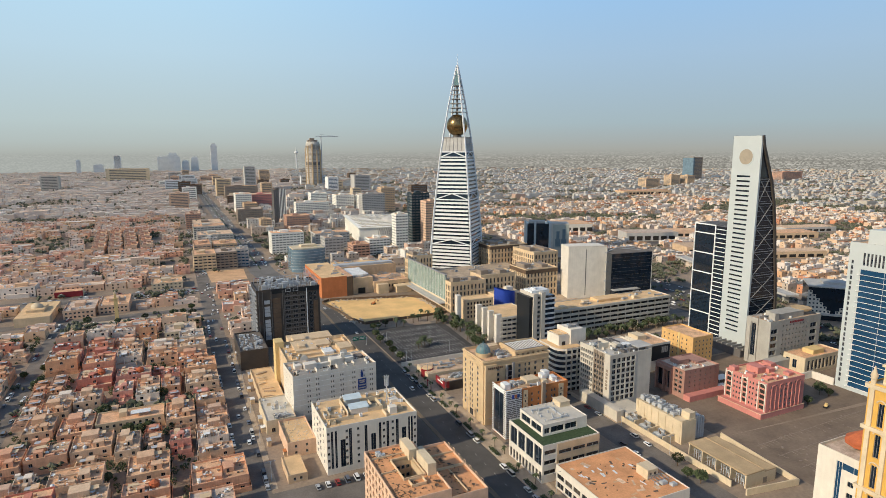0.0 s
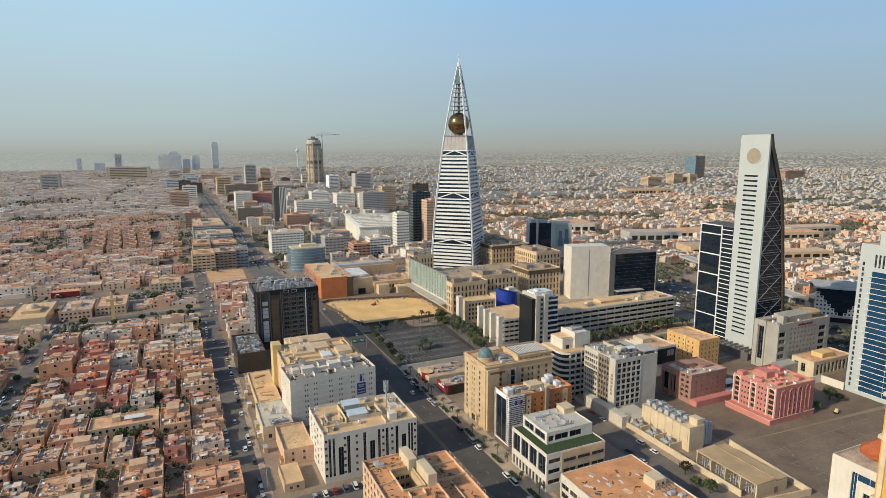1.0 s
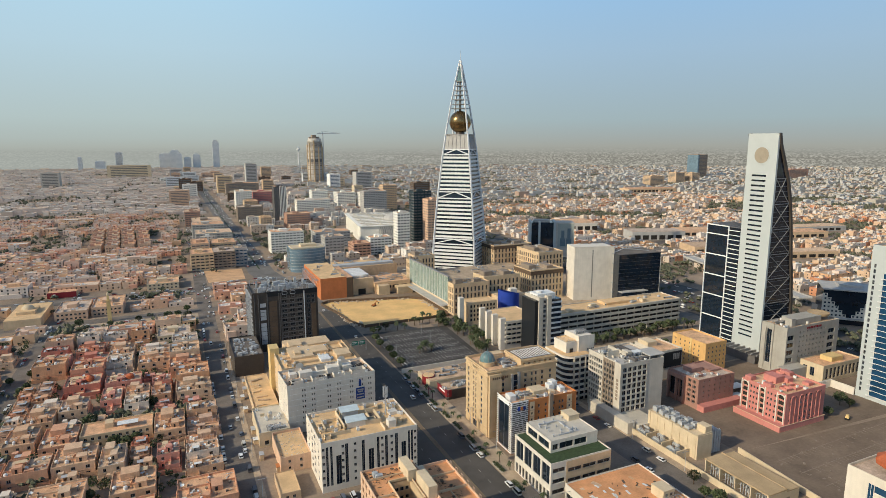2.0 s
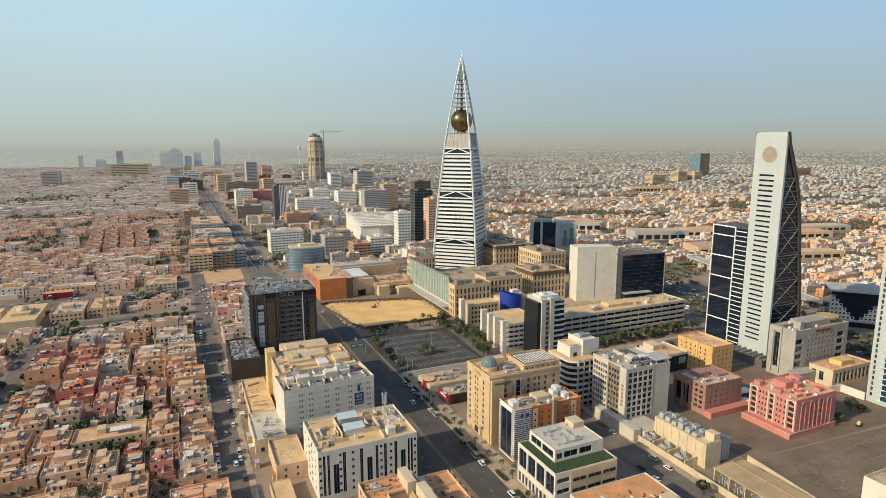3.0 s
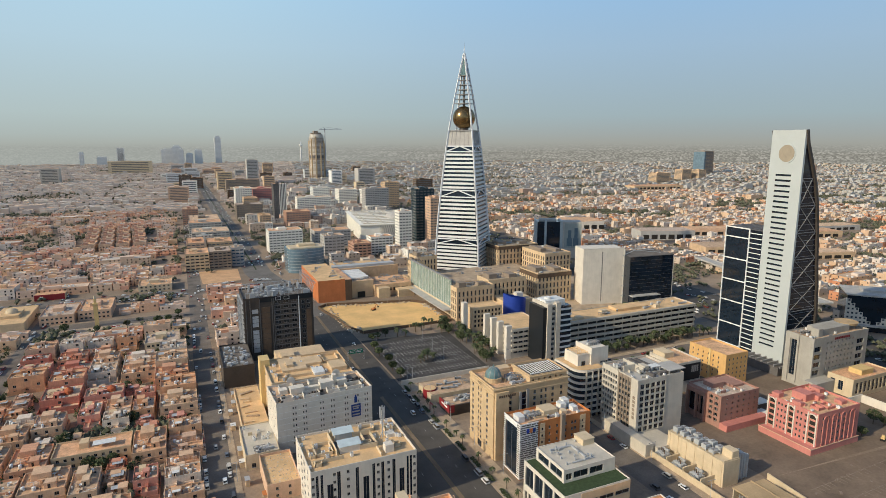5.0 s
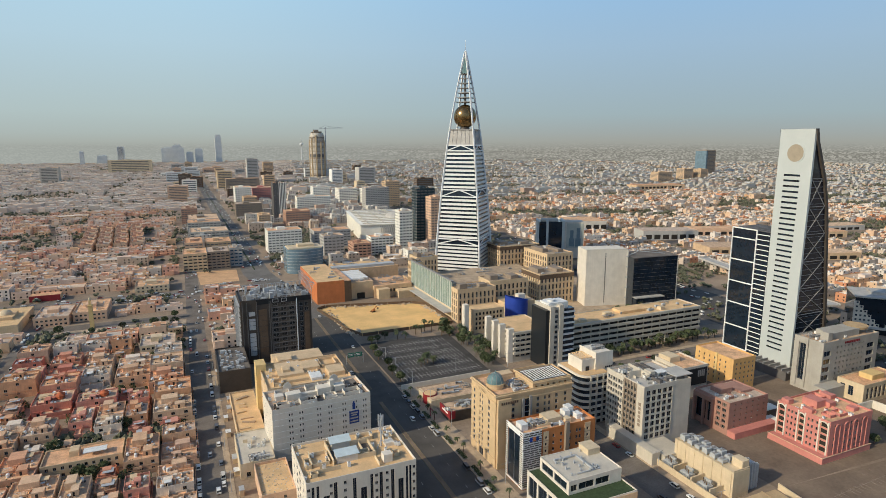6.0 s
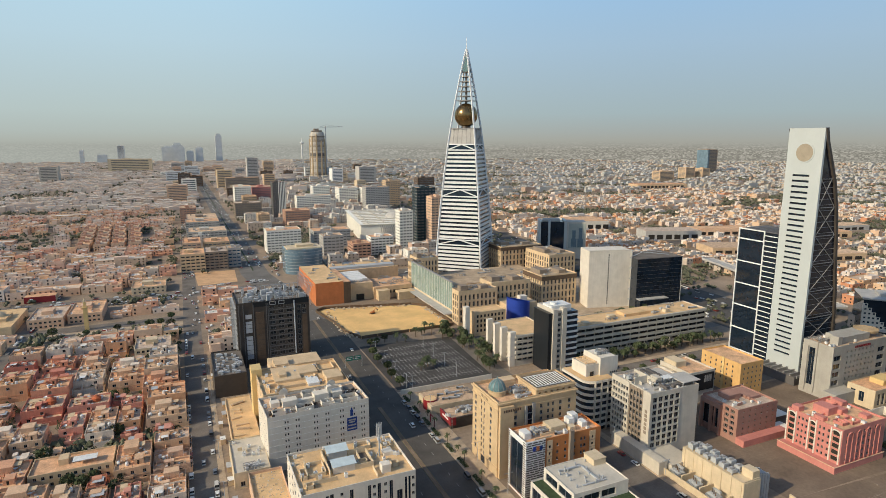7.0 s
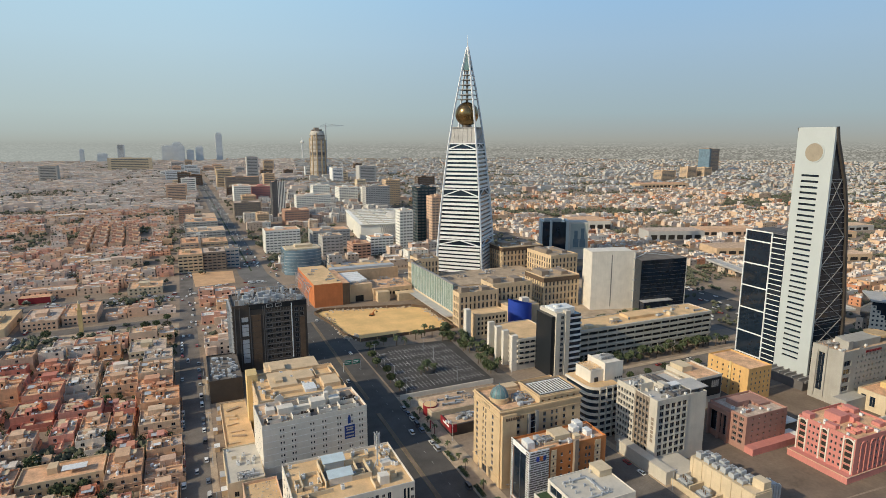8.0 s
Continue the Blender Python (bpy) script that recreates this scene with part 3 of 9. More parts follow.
blocks_on(hotel, "white", ((15, 24, 12.5, 17, 21, 23.6), (15.5, 23.5, 25, 29.5, 21, 23.8), (33.2, 37.0, 4.5, 8.5, 21, 24.2), (38, 42, 18, 22, 21, 22.6)))
for x0, x1, y0, y1, z in ((14.6, 24.6, 12.0, 17.6, 23.9), (14.8, 24.2, 24.4, 30.0, 24.1)):
    b = Build().face([(x0, y0, z), (x1, y0, z), (x1, y1, z + 0.9), (x0, y1, z + 0.9)])
    b.face([(x0, y1, z + 0.78), (x1, y1, z + 0.78), (x1, y0, z - 0.12), (x0, y0, z - 0.12)])
    b.face([(x0, y0, z - 0.12), (x1, y0, z - 0.12), (x1, y0, z), (x0, y0, z)]).face([(x0, y1, z + 0.78), (x0, y0, z - 0.12), (x0, y0, z), (x0, y1, z + 0.9)])
    part("sheet_roof", b, "sheet_blue", hotel, "pale blue-white sheet roof")
part("court_wall", Build().box(13.4, 13.7, 11.5, 31, 21, 23.4).box(13.7, 15.4, 30.6, 30.9, 21, 23.2).box(24, 32, 12.5, 12.8, 21, 23).box(31.7, 32, 12.8, 26, 21, 22.8).box(24, 31.7, 25.6, 25.9, 21, 23.2).box(27.4, 27.7, 18, 25.6, 21, 22.6), "cream", hotel)
part("court_floor", Build().box(24.1, 31.6, 12.9, 25.5, 21, 21.08).box(14, 24, 17.2, 24.8, 21, 21.08), "asphalt_old", hotel, "dark floor of the roof court")
b = Build().turned(36.5, 20, ((0.35, 21), (0.3, 33)), 8)
for k in range(5):
    a = k * 2 * math.pi / 5
    b.box(36.5 + math.cos(a) * 1.1 - 0.2, 36.5 + math.cos(a) * 1.1 + 0.2, 20 + math.sin(a) * 1.1 - 0.2, 20 + math.sin(a) * 1.1 + 0.2, 29.5, 34.5)
    b.beam((36.5, 20, 31), (36.5 + math.cos(a) * 1.1, 20 + math.sin(a) * 1.1, 31), 0.12)
for sx, sy in ((-2.5, -2), (2.5, -2), (0, 3)):
    b.beam((36.5, 20, 24), (36.5 + sx, 20 + sy, 21), 0.15)
part("antenna_mast", b, "metal", hotel, "grey steel mobile antenna mast")

fittings(hotel, 46, 36.5, 21, 51, 34, 5, "cream", ((13, 25, 11, 31),))
for q in ((3, 6, 5, 8), (2.5, 5, 13, 20), (5, 12.5, 13.5, 24), (28, 35, 28, 33), (39, 43, 24, 28), (25, 30, 15, 18), (38.5, 41.5, 8, 11)):
    well(hotel, *q, 21, 1.5)
# white block with paired small windows and a blue sign
ops = {"S": [], "W": rows_of(40, 5, 1.0, 8, 3.0, 3.1, 1.1, 3)}
for c in (8.5, 13.5, 22, 27.5, 34.5, 40, 45):
    for s in range(7):
        for dx in (-0.9, 0.35):
            if not (36 < c < 42 and s in (2, 3, 4)):
                ops["S"].append((c + dx, c + dx + 0.6, 4.6 + s * 3.1, 5.7 + s * 3.1))
block, w, d = building("apartment_building", "white rendered block with rows of paired small windows", 55.5, 103.5, 326, 366, 27.6, "white", ops, "roof", 1.2, turn=3.0)
block.location, block.scale = (55.4, 325.6, 0), (1.04, 0.6, 1.02)
blocks_on(block, "white", ((9, 16, 16, 24, 26.4, 29.6), (16, 24, 18, 22, 26.4, 28.4), (24, 31, 16, 25, 26.4, 30.0), (31, 33, 20, 24, 26.4, 32.2), (33, 38, 17, 25, 26.4, 29.4), (4, 8, 20, 27, 26.4, 28.8)))
for k in range(8):
    part("cornice_line", Build().box(0, 48, -0.10, 0, 3.6 + k * 3.1, 3.72 + k * 3.1, bottom=True), "frame_white", block)
b = Build()
for cx in (12, 36):
    b.turned(0, 0, ((2.2, 0), (2.2, 0.5)), 16)
    k = len(b.v) - 32
    b.v[k:] = [(cx + x, 39.4 - z, 28.4 + y) for x, y, z in b.v[k:]]
part("crest", b, "white", block, "round white parapet crest")
part("sign_board", Build().box(36.9, 41.9, -0.25, 0, 12.4, 19.2, bottom=True), "sign_blue", block, "dark blue sign board on the wall")
b = Build()
for z, x0, x1 in ((17.6, 37.6, 41.2), (16.5, 37.9, 40.8), (14.9, 37.4, 41.4), (13.2, 37.4, 41.4)):
    b.box(x0, x1, -0.31, -0.25, z, z + 0.7, bottom=True)
part("sign_bars", b, "paint_line", block)
b = Build().box(38.6, 40.0, -0.2, 0, 20.0, 23.2, bottom=True).box(38.9, 39.7, -0.2, 0, 23.2, 24.2, bottom=True)
part("sign_emblem", b, "sign_blue", block)

fittings(block, 48, 40, 26.4, 52, 16, 10, "white", ((8, 38, 15, 26),))
AC_DARK = Build().box(0, 1.2, 0, 1.0, 0.1, 1.2).turned(0.6, 0.5, ((0.42, 1.2), (0.42, 1.3)), 8).mesh("condenser", ["dark_clad"])
rk = random.Random(19)
for x0, x1, y0, y1, n in ((39, 46, 14, 26, 26), (2, 8, 2, 14, 12), (15, 24, 4, 12, 12), (26, 34, 27, 35, 10)):
    for k in range(n):
        part("condenser", AC_DARK, None, block, m=pose(rk.uniform(x0, x1), rk.uniform(y0, y1), 26.4, 0, 0, rk.choice((0, 90, 12))))
part("roof_mat", Build().box(12, 46.5, 2, 38.5, 26.4, 26.46), "asphalt_old", block, "dark roof felt under the condensers")
for q in ((3, 9, 4, 10), (14, 22, 4, 12), (26, 32, 5, 12), (36, 44, 5, 14), (5, 12, 28, 35), (20, 27, 28, 36), (32, 40, 28, 36)):
    well(block, *q, 26.4, 2.0, "white")
# yellow building behind
ops = {"W": rows_of(26, 2, 1.0, 8, 3, 3.4, 1.2, 3)}
yel, w, d = building("apartment_building", "yellow rendered block with a stepped tan roof", 57, 102, 372, 398, 28, "beige", ops, "roof_sand")
yel.location, yel.scale = (57, 352.5, 0), (1.0, 1.45, 1.0)
blocks_on(yel, "beige", ((8, 22, 10, 24, 27, 28.4), (11, 15, 13, 18, 28.4, 29.8), (22, 32, 14, 22, 27, 28.6), (34, 43, 4, 12, 27, 29.5), (-2.5, 3, 20, 26.5, 0, 31, "yellow"), (24, 30, 3, 9, 27, 28.6, "tank")))
blocks_on(yel, "beige", ((10, 40, 26, 44, 0, 24), (12, 20, 30, 38, 24, 26.5)), "rear_wing")

fittings(yel, 45, 26, 27, 53, 14, 8, "beige")
for q in ((4, 9, 3, 8), (33, 42, 15, 23)):
    well(yel, *q, 27, 1.6, "beige")
# dark tower under refit
ops = {"S": [(c - 1.9, c + 1.9, 7 + k * 3.75, 9.5 + k * 3.75, "plain") for c in (23.6, 29.4, 35.2) for k in range(10)] + [(40.6 + j * 3.6, 43.2 + j * 3.6, 5 + k * 3.75, 7.6 + k * 3.75, "black") for j in range(2) for k in range(10)], "W": rows_of(38, 4, 8.2, 12, 3.4, 3.6, 2.2, 1.0, "black")}
dark, w, d = building("office_tower", "black clad office tower with a bare plant roof", 56, 105, 466, 505, 46.5, "dark_clad", ops, "asphalt_old", deep=0.25)
dark.location, dark.scale = (54.5, 468, 0), (1.0, 0.85, 1.0)
part("panel", Build().box(12, 18, -0.35, 0, 0, 39, bottom=True), "brown_clad", dark, "bare brown plywood strip")
for k in range(9):
    part("panel_joint", Build().box(12, 18, -0.42, -0.35, 3.6 + k * 3.9, 3.8 + k * 3.9, bottom=True), "dark_clad", dark)
for z0, z1 in ((6, 22.5), (25, 33), (35, 38)):
    part("panel", Build().box(5.6, 9.8, -0.3, 0, z0, z1, bottom=True), "metal", dark, "pale unfinished glazing strip")
for z in (9, 12.5, 16, 19.5, 28, 31):
    part("panel_joint", Build().box(5.6, 9.8, -0.36, -0.3, z, z + 0.3, bottom=True), "stone_dark", dark)
part("pipe", Build().box(38.3, 38.9, -0.6, 0, 6, 45, bottom=True), "steel", dark, "white rising pipe")
for x in (1.2, 4.2, 10.8, 19.4, 20.6):
    part("mullion_strip", Build().box(x, x + 0.5, -0.5, 0, 1, 45, bottom=True), "stone_dark", dark)
for k in range(11):
    part("floor_line", Build().box(21.2, 38, -0.3, 0, 5.4 + k * 3.75, 6.2 + k * 3.75, bottom=True), "stone_dark", dark)
part("fascia", Build().box(10.8, 49, -0.4, 0, 42.8, 46.4, bottom=True), "screen", dark)
for x0, x1, z0, z1 in ((22, 26, 43.4, 45.6), (28, 32, 43.4, 45.6)):
    part("fascia_frame", Build().box(x0, x1, -0.5, -0.4, z0, z0 + 0.3).box(x0, x1, -0.5, -0.4, z1, z1 + 0.3).box(x0, x0 + 0.3, -0.5, -0.4, z0 + 0.3, z1).box(x1 - 0.3, x1, -0.5, -0.4, z0 + 0.3, z1), "metal", dark)
part("panel", Build().box(44, 47.5, -0.3, 0, 2, 34, bottom=True), "brown_clad", dark, "bare brown plywood strip")
b = Build()
for k in range(9):
    b.beam((-1.6, 1 + k * 4.6, 0), (-1.6, 1 + k * 4.6, 44), 0.2)
for k in range(12):
    b.beam((-1.6, 1, 3.2 + k * 3.6), (-1.6, 38, 3.2 + k * 3.6), 0.2)
part("scaffold", b, "metal", dark, "steel scaffold on the side wall")
for k in range(12):
    part("ledge", Build().box(-1.3, 0, 0.5, 38.5, 3.0 + k * 3.6, 3.35 + k * 3.6, bottom=True), "metal", dark)
random.seed(11)
b = Build()
for k in range(60):
    x, y = random.uniform(2, 45), random.uniform(2, 35)
    b.box(x, x + random.uniform(0.8, 4), y, y + random.uniform(0.8, 3), 45.5, 45.5 + random.uniform(0.6, 4.6), turn=random.choice((0, 0, 0, 12, -20)))
for k in range(26):
    x, y = random.uniform(2, 40), random.uniform(2, 34)
    b.beam((x, y, random.uniform(46, 50)), (x + random.uniform(-3, 9), y + random.uniform(-3, 5), random.uniform(46, 51)), 0.3)
for k in range(16):
    b.beam((2 + 3 * k, 1.5, 45.5), (2 + 3 * k, 1.5, 50), 0.3)
    b.beam((2 + 3 * k, 37, 45.5), (2 + 3 * k, 37, 50), 0.3)
b.beam((2, 1.5, 49.9), (47, 1.5, 49.9), 0.3).beam((2, 37, 49.9), (47, 37, 49.9), 0.3)
tagged(part("roof_plant", b, "metal", dark, "grey roof plant and open steel frame"), kind="stuff")
annex, w, d = building("shop_building", "low black-walled annex with a cluttered roof", 36.5, 55.5, 424, 470, 14.2, "dark_clad", {}, "asphalt_old")
b = Build()
for k in range(45):
    x, y = random.uniform(1, 16), random.uniform(1, 42)
    b.box(x, x + random.uniform(0.8, 2.6), y, y + random.uniform(0.8, 2.6), 13.2, 13.2 + random.uniform(0.6, 2))
tagged(part("roof_plant", b, "metal", annex, "grey roof units and ducts"), kind="stuff")

# low shops and yards between the street and the avenue blocks
low, w, d = building("shop_building", "low sandy-roofed shop with covered bundles on top", 41, 55, 356, 410, 5.2, "beige", {}, "roof_sand", 0.6)
for k in range(7):
    y = 4 + k * 6.4 + random.uniform(-1.5, 1.5)
    x, l = random.uniform(1.5, 4), random.uniform(4, 8)
    part("tarpaulin", Build().box(x, x + l, y, y + random.uniform(0.8, 1.8), 4.6, 4.6 + random.uniform(0.4, 1.1), turn=random.uniform(-25, 25)), random.choice(("beige", "tan", "rubble")), low)
low, w, d = building("shop_building", "pale flat-roofed low shop building", 39, 55, 318, 351, 8, "cream", {"S": rows_of(16, 3, 2.0, 1, 1, 3, 2.4)}, "ivory", 0.6)
fittings(low, 16, 33, 7.4, 74, 10, 2, "cream")
plant(low, 2, 14, 1, 7, 7.4, 75, 5, 1.2)
low, w, d = building("shop_building", "pinkish low building with a rubble-strewn sandy roof", 45, 59.5, 288, 316, 8.2, "peach", {"S": rows_of(14, 2, 1.2, 2, 1.5, 3.4, 1.4)}, "roof_sand", 1.2)
b = Build()
for k in range(160):
    x, y, s = random.uniform(0.6, 13.6), random.uniform(0.6, 27), random.uniform(0.15, 0.5)
    b.box(x, x + s, y, y + s, 7.0, 7.0 + s * 0.6, turn=random.uniform(0, 90))
tagged(part("rubble", b, "rubble", low), kind="stuff")
low, w, d = building("kiosk_building", "small tan flat-roofed gate house", 41, 50, 264, 283, 4.2, "tan", {"S": rows_of(9, 2, 1.2, 1, 1.2, 3, 1.4)}, "roof_sand", 0.4)

# yard clutter by the back street
ry = random.Random(61)
for k in range(12):
    x, y = ry.uniform(37, 50), 290 + k * 15 + ry.uniform(-3, 3)
    if 318 < y < 351 and x > 38 or 356 < y < 410 and x > 40 or 264 < y < 284 or y > 424 or 288 < y < 316 and x > 44:
        x = ry.uniform(35.5, 37)
    hut = thing("shed", x, y, 0, "small sheet-roofed yard shed beside the shops", "shed", "yard sheds")
    w, d, h = ry.uniform(1.8, 2.8), ry.uniform(2.5, 5), ry.uniform(2.2, 3.2)
    part("wall", Build().box(0, w, 0, d, 0, h), "beige", hut)
    part("roof", Build().box(-0.2, w + 0.2, -0.2, d + 0.2, h, h + 0.15, bottom=True), ry.choice(("tank", "metal", "rust")), hut)

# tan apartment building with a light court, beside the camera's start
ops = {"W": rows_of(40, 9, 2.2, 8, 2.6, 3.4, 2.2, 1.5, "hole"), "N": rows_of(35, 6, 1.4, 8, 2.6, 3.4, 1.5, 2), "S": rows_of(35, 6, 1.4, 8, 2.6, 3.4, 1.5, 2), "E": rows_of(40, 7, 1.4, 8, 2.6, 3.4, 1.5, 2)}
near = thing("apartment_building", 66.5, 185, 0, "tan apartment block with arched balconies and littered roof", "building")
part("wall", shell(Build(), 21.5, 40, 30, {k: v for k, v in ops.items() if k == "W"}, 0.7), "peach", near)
# Near-black panes at the back paint the balconies' inner shade.
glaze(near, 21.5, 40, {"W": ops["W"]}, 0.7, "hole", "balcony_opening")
part("roof", Build().box(0.3, 21.2, 0.3, 14, 28.6, 29, bottom=True).box(0.3, 21.2, 29, 39.7, 28.6, 29, bottom=True).box(0.3, 8, 14, 29, 28.6, 29, bottom=True).box(16.5, 21.2, 14, 29, 28.6, 29, bottom=True), "roof_orange", near)
part("wing", shell(Build(), 15.5, 40, 26.5, {"E": ops["E"]}, 0.3), "peach", near, m=Matrix.Translation((21.5, 0, 0)))
part("wing_roof", Build().box(21.8, 36.7, 0.3, 39.7, 25.2, 25.5), "roof_orange", near)
blocks_on(near, "cream", ((15, 18.5, 27, 38, 28.9, 33.5), (17.5, 21, 13, 25, 28.9, 34), (21.8, 24.5, 24, 36, 25.5, 29)))
b = Build()
for q in (((8, 14), (16.5, 14)), ((16.5, 14), (16.5, 29)), ((16.5, 29), (8, 29)), ((8, 29), (8, 14))):
    (xa, ya), (xb, yb) = q
    b.face([(xb, yb, 8), (xa, ya, 8), (xa, ya, 29), (xb, yb, 29)])
b.face([(8, 14, 8), (16.5, 14, 8), (16.5, 29, 8), (8, 29, 8)])
part("light_court", b, "beige", near, "open light court with plain walls")
for s in range(5):
    for k in range(4):
        part("window", window_mesh(1.4, 1.5, "dark", 0.0), None, near, m=Matrix.Translation((8.1 + k * 2.1, 28.9, 10.5 + s * 3.6)))
        part("window", window_mesh(1.4, 1.5, "dark", 0.0), None, near, m=Matrix.Translation((8.1, 26.5 - k * 3.2, 10.5 + s * 3.6)) @ pose(0, 0, 0, 0, 0, 90))
part("court_rim", Build().box(7.7, 16.8, 13.7, 14, 29, 30).box(7.7, 16.8, 29, 29.3, 29, 30).box(7.7, 8, 14, 29, 29, 30).box(16.5, 16.8, 14, 29, 29, 30), "beige", near)
well(near, 9, 15, 8, 12.5, 29, 1.2, "beige")
part("roof_wall", Build().box(1, 8, 21, 21.3, 29, 29.7).box(1, 16, 33, 33.3, 29, 29.8).box(23, 36.6, 20, 20.3, 25.5, 26.6).box(22, 36.6, 31, 31.3, 25.5, 26.4).box(29, 29.3, 2, 19, 25.5, 26.3), "beige", near)
rk = random.Random(33)
for k in range(14):
    x, y, z = (rk.uniform(1, 20), rk.choice((rk.uniform(1, 12), rk.uniform(31, 38))), 29) if k < 8 else (rk.uniform(26, 33), rk.uniform(2, 38), 25.5)
    part("dish", Build().turned(x, y, ((0.12, z), (0.12, z + 0.6), (0.8, z + 1.0)), 10, cap=False), "trunk", near)
b = Build()
for k in range(60):
    x, y = rk.uniform(25, 33), rk.uniform(1, 39)
    b.beam((x, y, 25.6), (x + rk.uniform(-1.4, 1.4), y + rk.uniform(-1.4, 1.4), 25.7), 0.16)
part("scrap", b, "trunk", near, "scattered scrap timber on the roof")
plant(near, 2, 7, 30, 38, 29, 35, 3, 1.6)
b = Build()
for k in range(130):
    x, y = random.choice(((random.uniform(1, 7), random.uniform(1, 39)), (random.uniform(1, 20), random.uniform(1, 12)), (random.uniform(1, 14), random.uniform(31, 39))))
    b.beam((x, y, 29.15), (x + random.uniform(-1.6, 1.6), y + random.uniform(-1.6, 1.6), 29.2), 0.16)
part("scrap", b, "trunk", near, "scattered scrap timber on the roof")
low, w, d = building("apartment_building", "lower tan neighbour block with a parapet roof", 82, 105, 150, 178, 24, "peach", {"N": rows_of(23, 5, 1.4, 6, 2.6, 3.4, 1.5, 2)}, "roof_sand")

# tan stone building with a glass dome
ops = {"W": [], "S": []}
for s in range(9):
    z = 5.2 + s * 3.2
    for c, ww in ((3.4, 1.7), (9.6, 1.0), (12.2, 1.0), (18.8, 1.7)):
        ops["W"].append((c - ww / 2, c + ww / 2, z, z + 1.9))
    for c, ww in ((9.6, 1.5), (23.6, 1.5), (27.6, 1.2), (30.2, 1.2), (34.4, 1.5), (39.6, 1.5)):
        ops["S"].append((c - ww / 2, c + ww / 2, z, z + 1.9))
ops["W"] += [(8.8 + k * 1.3, 9.4 + k * 1.3, 34.4, 36.0) for k in range(6)] + [(9.0, 13.4, 0.2, 4.4, "dark")]
dome, w, d = building("office_building", "tan stone office building with a blue-green glass dome", 152, 195.5, 279, 304.5, 37.7, "stone_tan", ops, "roof", 1.6, deep=0.35)
part("front_bay", Build().box(0.6, 7.8, -1.6, 0, 0, 35.4, bottom=True), "stone_tan", dome)
part("glazed_recess", Build().box(14.2, 15.4, -1.2, 0, 0, 33.6).box(18.2, 19.6, -1.2, 0, 0, 34.4), "frame_grey", dome, "grey piers of the glazed recess")
part("glazing", Build().box(15.4, 18.2, -0.5, 0, 2, 33.0), "glass_dark", dome)
for k in range(9):
    part("glazing_bar", Build().box(15.4, 18.2, -0.62, -0.5, 4 + k * 3.2, 4.35 + k * 3.2, bottom=True), "frame_grey", dome)
b = Build()
for k in range(8):
    b.box(2.2 + k * 1.2, 3.0 + k * 1.2, -1.75, -1.6, 32.8, 34.0, bottom=True)
part("sign_bars", b, "brown_clad", dome)
part("cornice", Build().box(-0.6, 44, -0.7, 0, 36.3, 37.0, bottom=True).box(-0.6, 0, 0, 26, 36.3, 37.0, bottom=True), "stone_tan", dome)
part("cornice", Build().box(-0.35, 44, -0.35, 0, 33.4, 33.8, bottom=True).box(-0.35, 0, 0, 26, 33.4, 33.8, bottom=True), "stone_tan", dome)
part("cornice", Build().box(-0.35, 44, -0.35, 0, 4.6, 5.0, bottom=True).box(-0.35, 0, 0, 26, 4.6, 5.0, bottom=True), "stone_tan", dome)
upper = {"S": [(1.2 + k * 3.4, 2.4 + k * 3.4, 0.6, 2.2) for k in range(6)]}
part("upper_storey", shell(Build(), 22, 17, 4.4, upper, 0.25, 0.8), "stone_tan", dome, m=Matrix.Translation((21, 0.6, 36.2)))
part("upper_cornice", Build().box(20.4, 43.6, 0.0, 0.6, 39.6, 40.1, bottom=True).box(20.4, 21, 0.6, 17.6, 39.6, 40.1, bottom=True), "stone_tan", dome)
part("upper_deck", Build().box(21.3, 42.7, 0.9, 17.3, 39.4, 39.8), "asphalt_old", dome)
for k in range(12):
    part("pergola_slat", Build().beam((23 + k * 1.6, 3, 40.5), (23 + k * 1.6, 15, 40.5), 0.3), "tank", dome, "pale roof pergola slat")
for y in (3, 15):
    part("pergola_rail", Build().beam((22.5, y, 40.3), (41.5, y, 40.3), 0.35), "tank", dome)
part("dome_drum", Build().turned(6.2, 12, ((4.4, 36), (4.4, 38.2), (4.7, 38.2), (4.7, 38.7)), 20), "stone_tan", dome)
cup = part("dome", Build().turned(6.2, 12, [(4.1 * math.cos(a), 38.7 + 4.9 * math.sin(a)) for a in [k * math.pi / 16 for k in range(8)]] + [(0.3, 43.8), (0.08, 45)], 20), "lead_blue", dome, "blue-green segmented glass dome", smooth=True)
for k in range(10):
    a = 2 * math.pi * k / 10
    b = Build()
    for j in range(6):
        p, q = j * math.pi / 14, (j + 1) * math.pi / 14
        b.beam((6.2 + math.cos(a) * 4.15 * math.cos(p), 12 + math.sin(a) * 4.15 * math.cos(p), 38.7 + 4.95 * math.sin(p)), (6.2 + math.cos(a) * 4.15 * math.cos(q), 12 + math.sin(a) * 4.15 * math.cos(q), 38.7 + 4.95 * math.sin(q)), 0.18)
    part("rib", b, "frame_grey", cup)
part("terrace_screen", Build().box(11, 20, 17, 17.3, 36.1, 38.2).box(11, 11.3, 8, 17, 36.1, 37.6).box(13, 20.5, 19, 24, 36.1, 38.6), "beige", dome)
plant(dome, 11, 21, 2, 16, 36.1, 81, 9, 2.0)
fittings(dome, 43.5, 25.5, 36.1, 54, 16, 6, "beige", ((0, 11, 6, 18), (20, 43, 0, 18)))

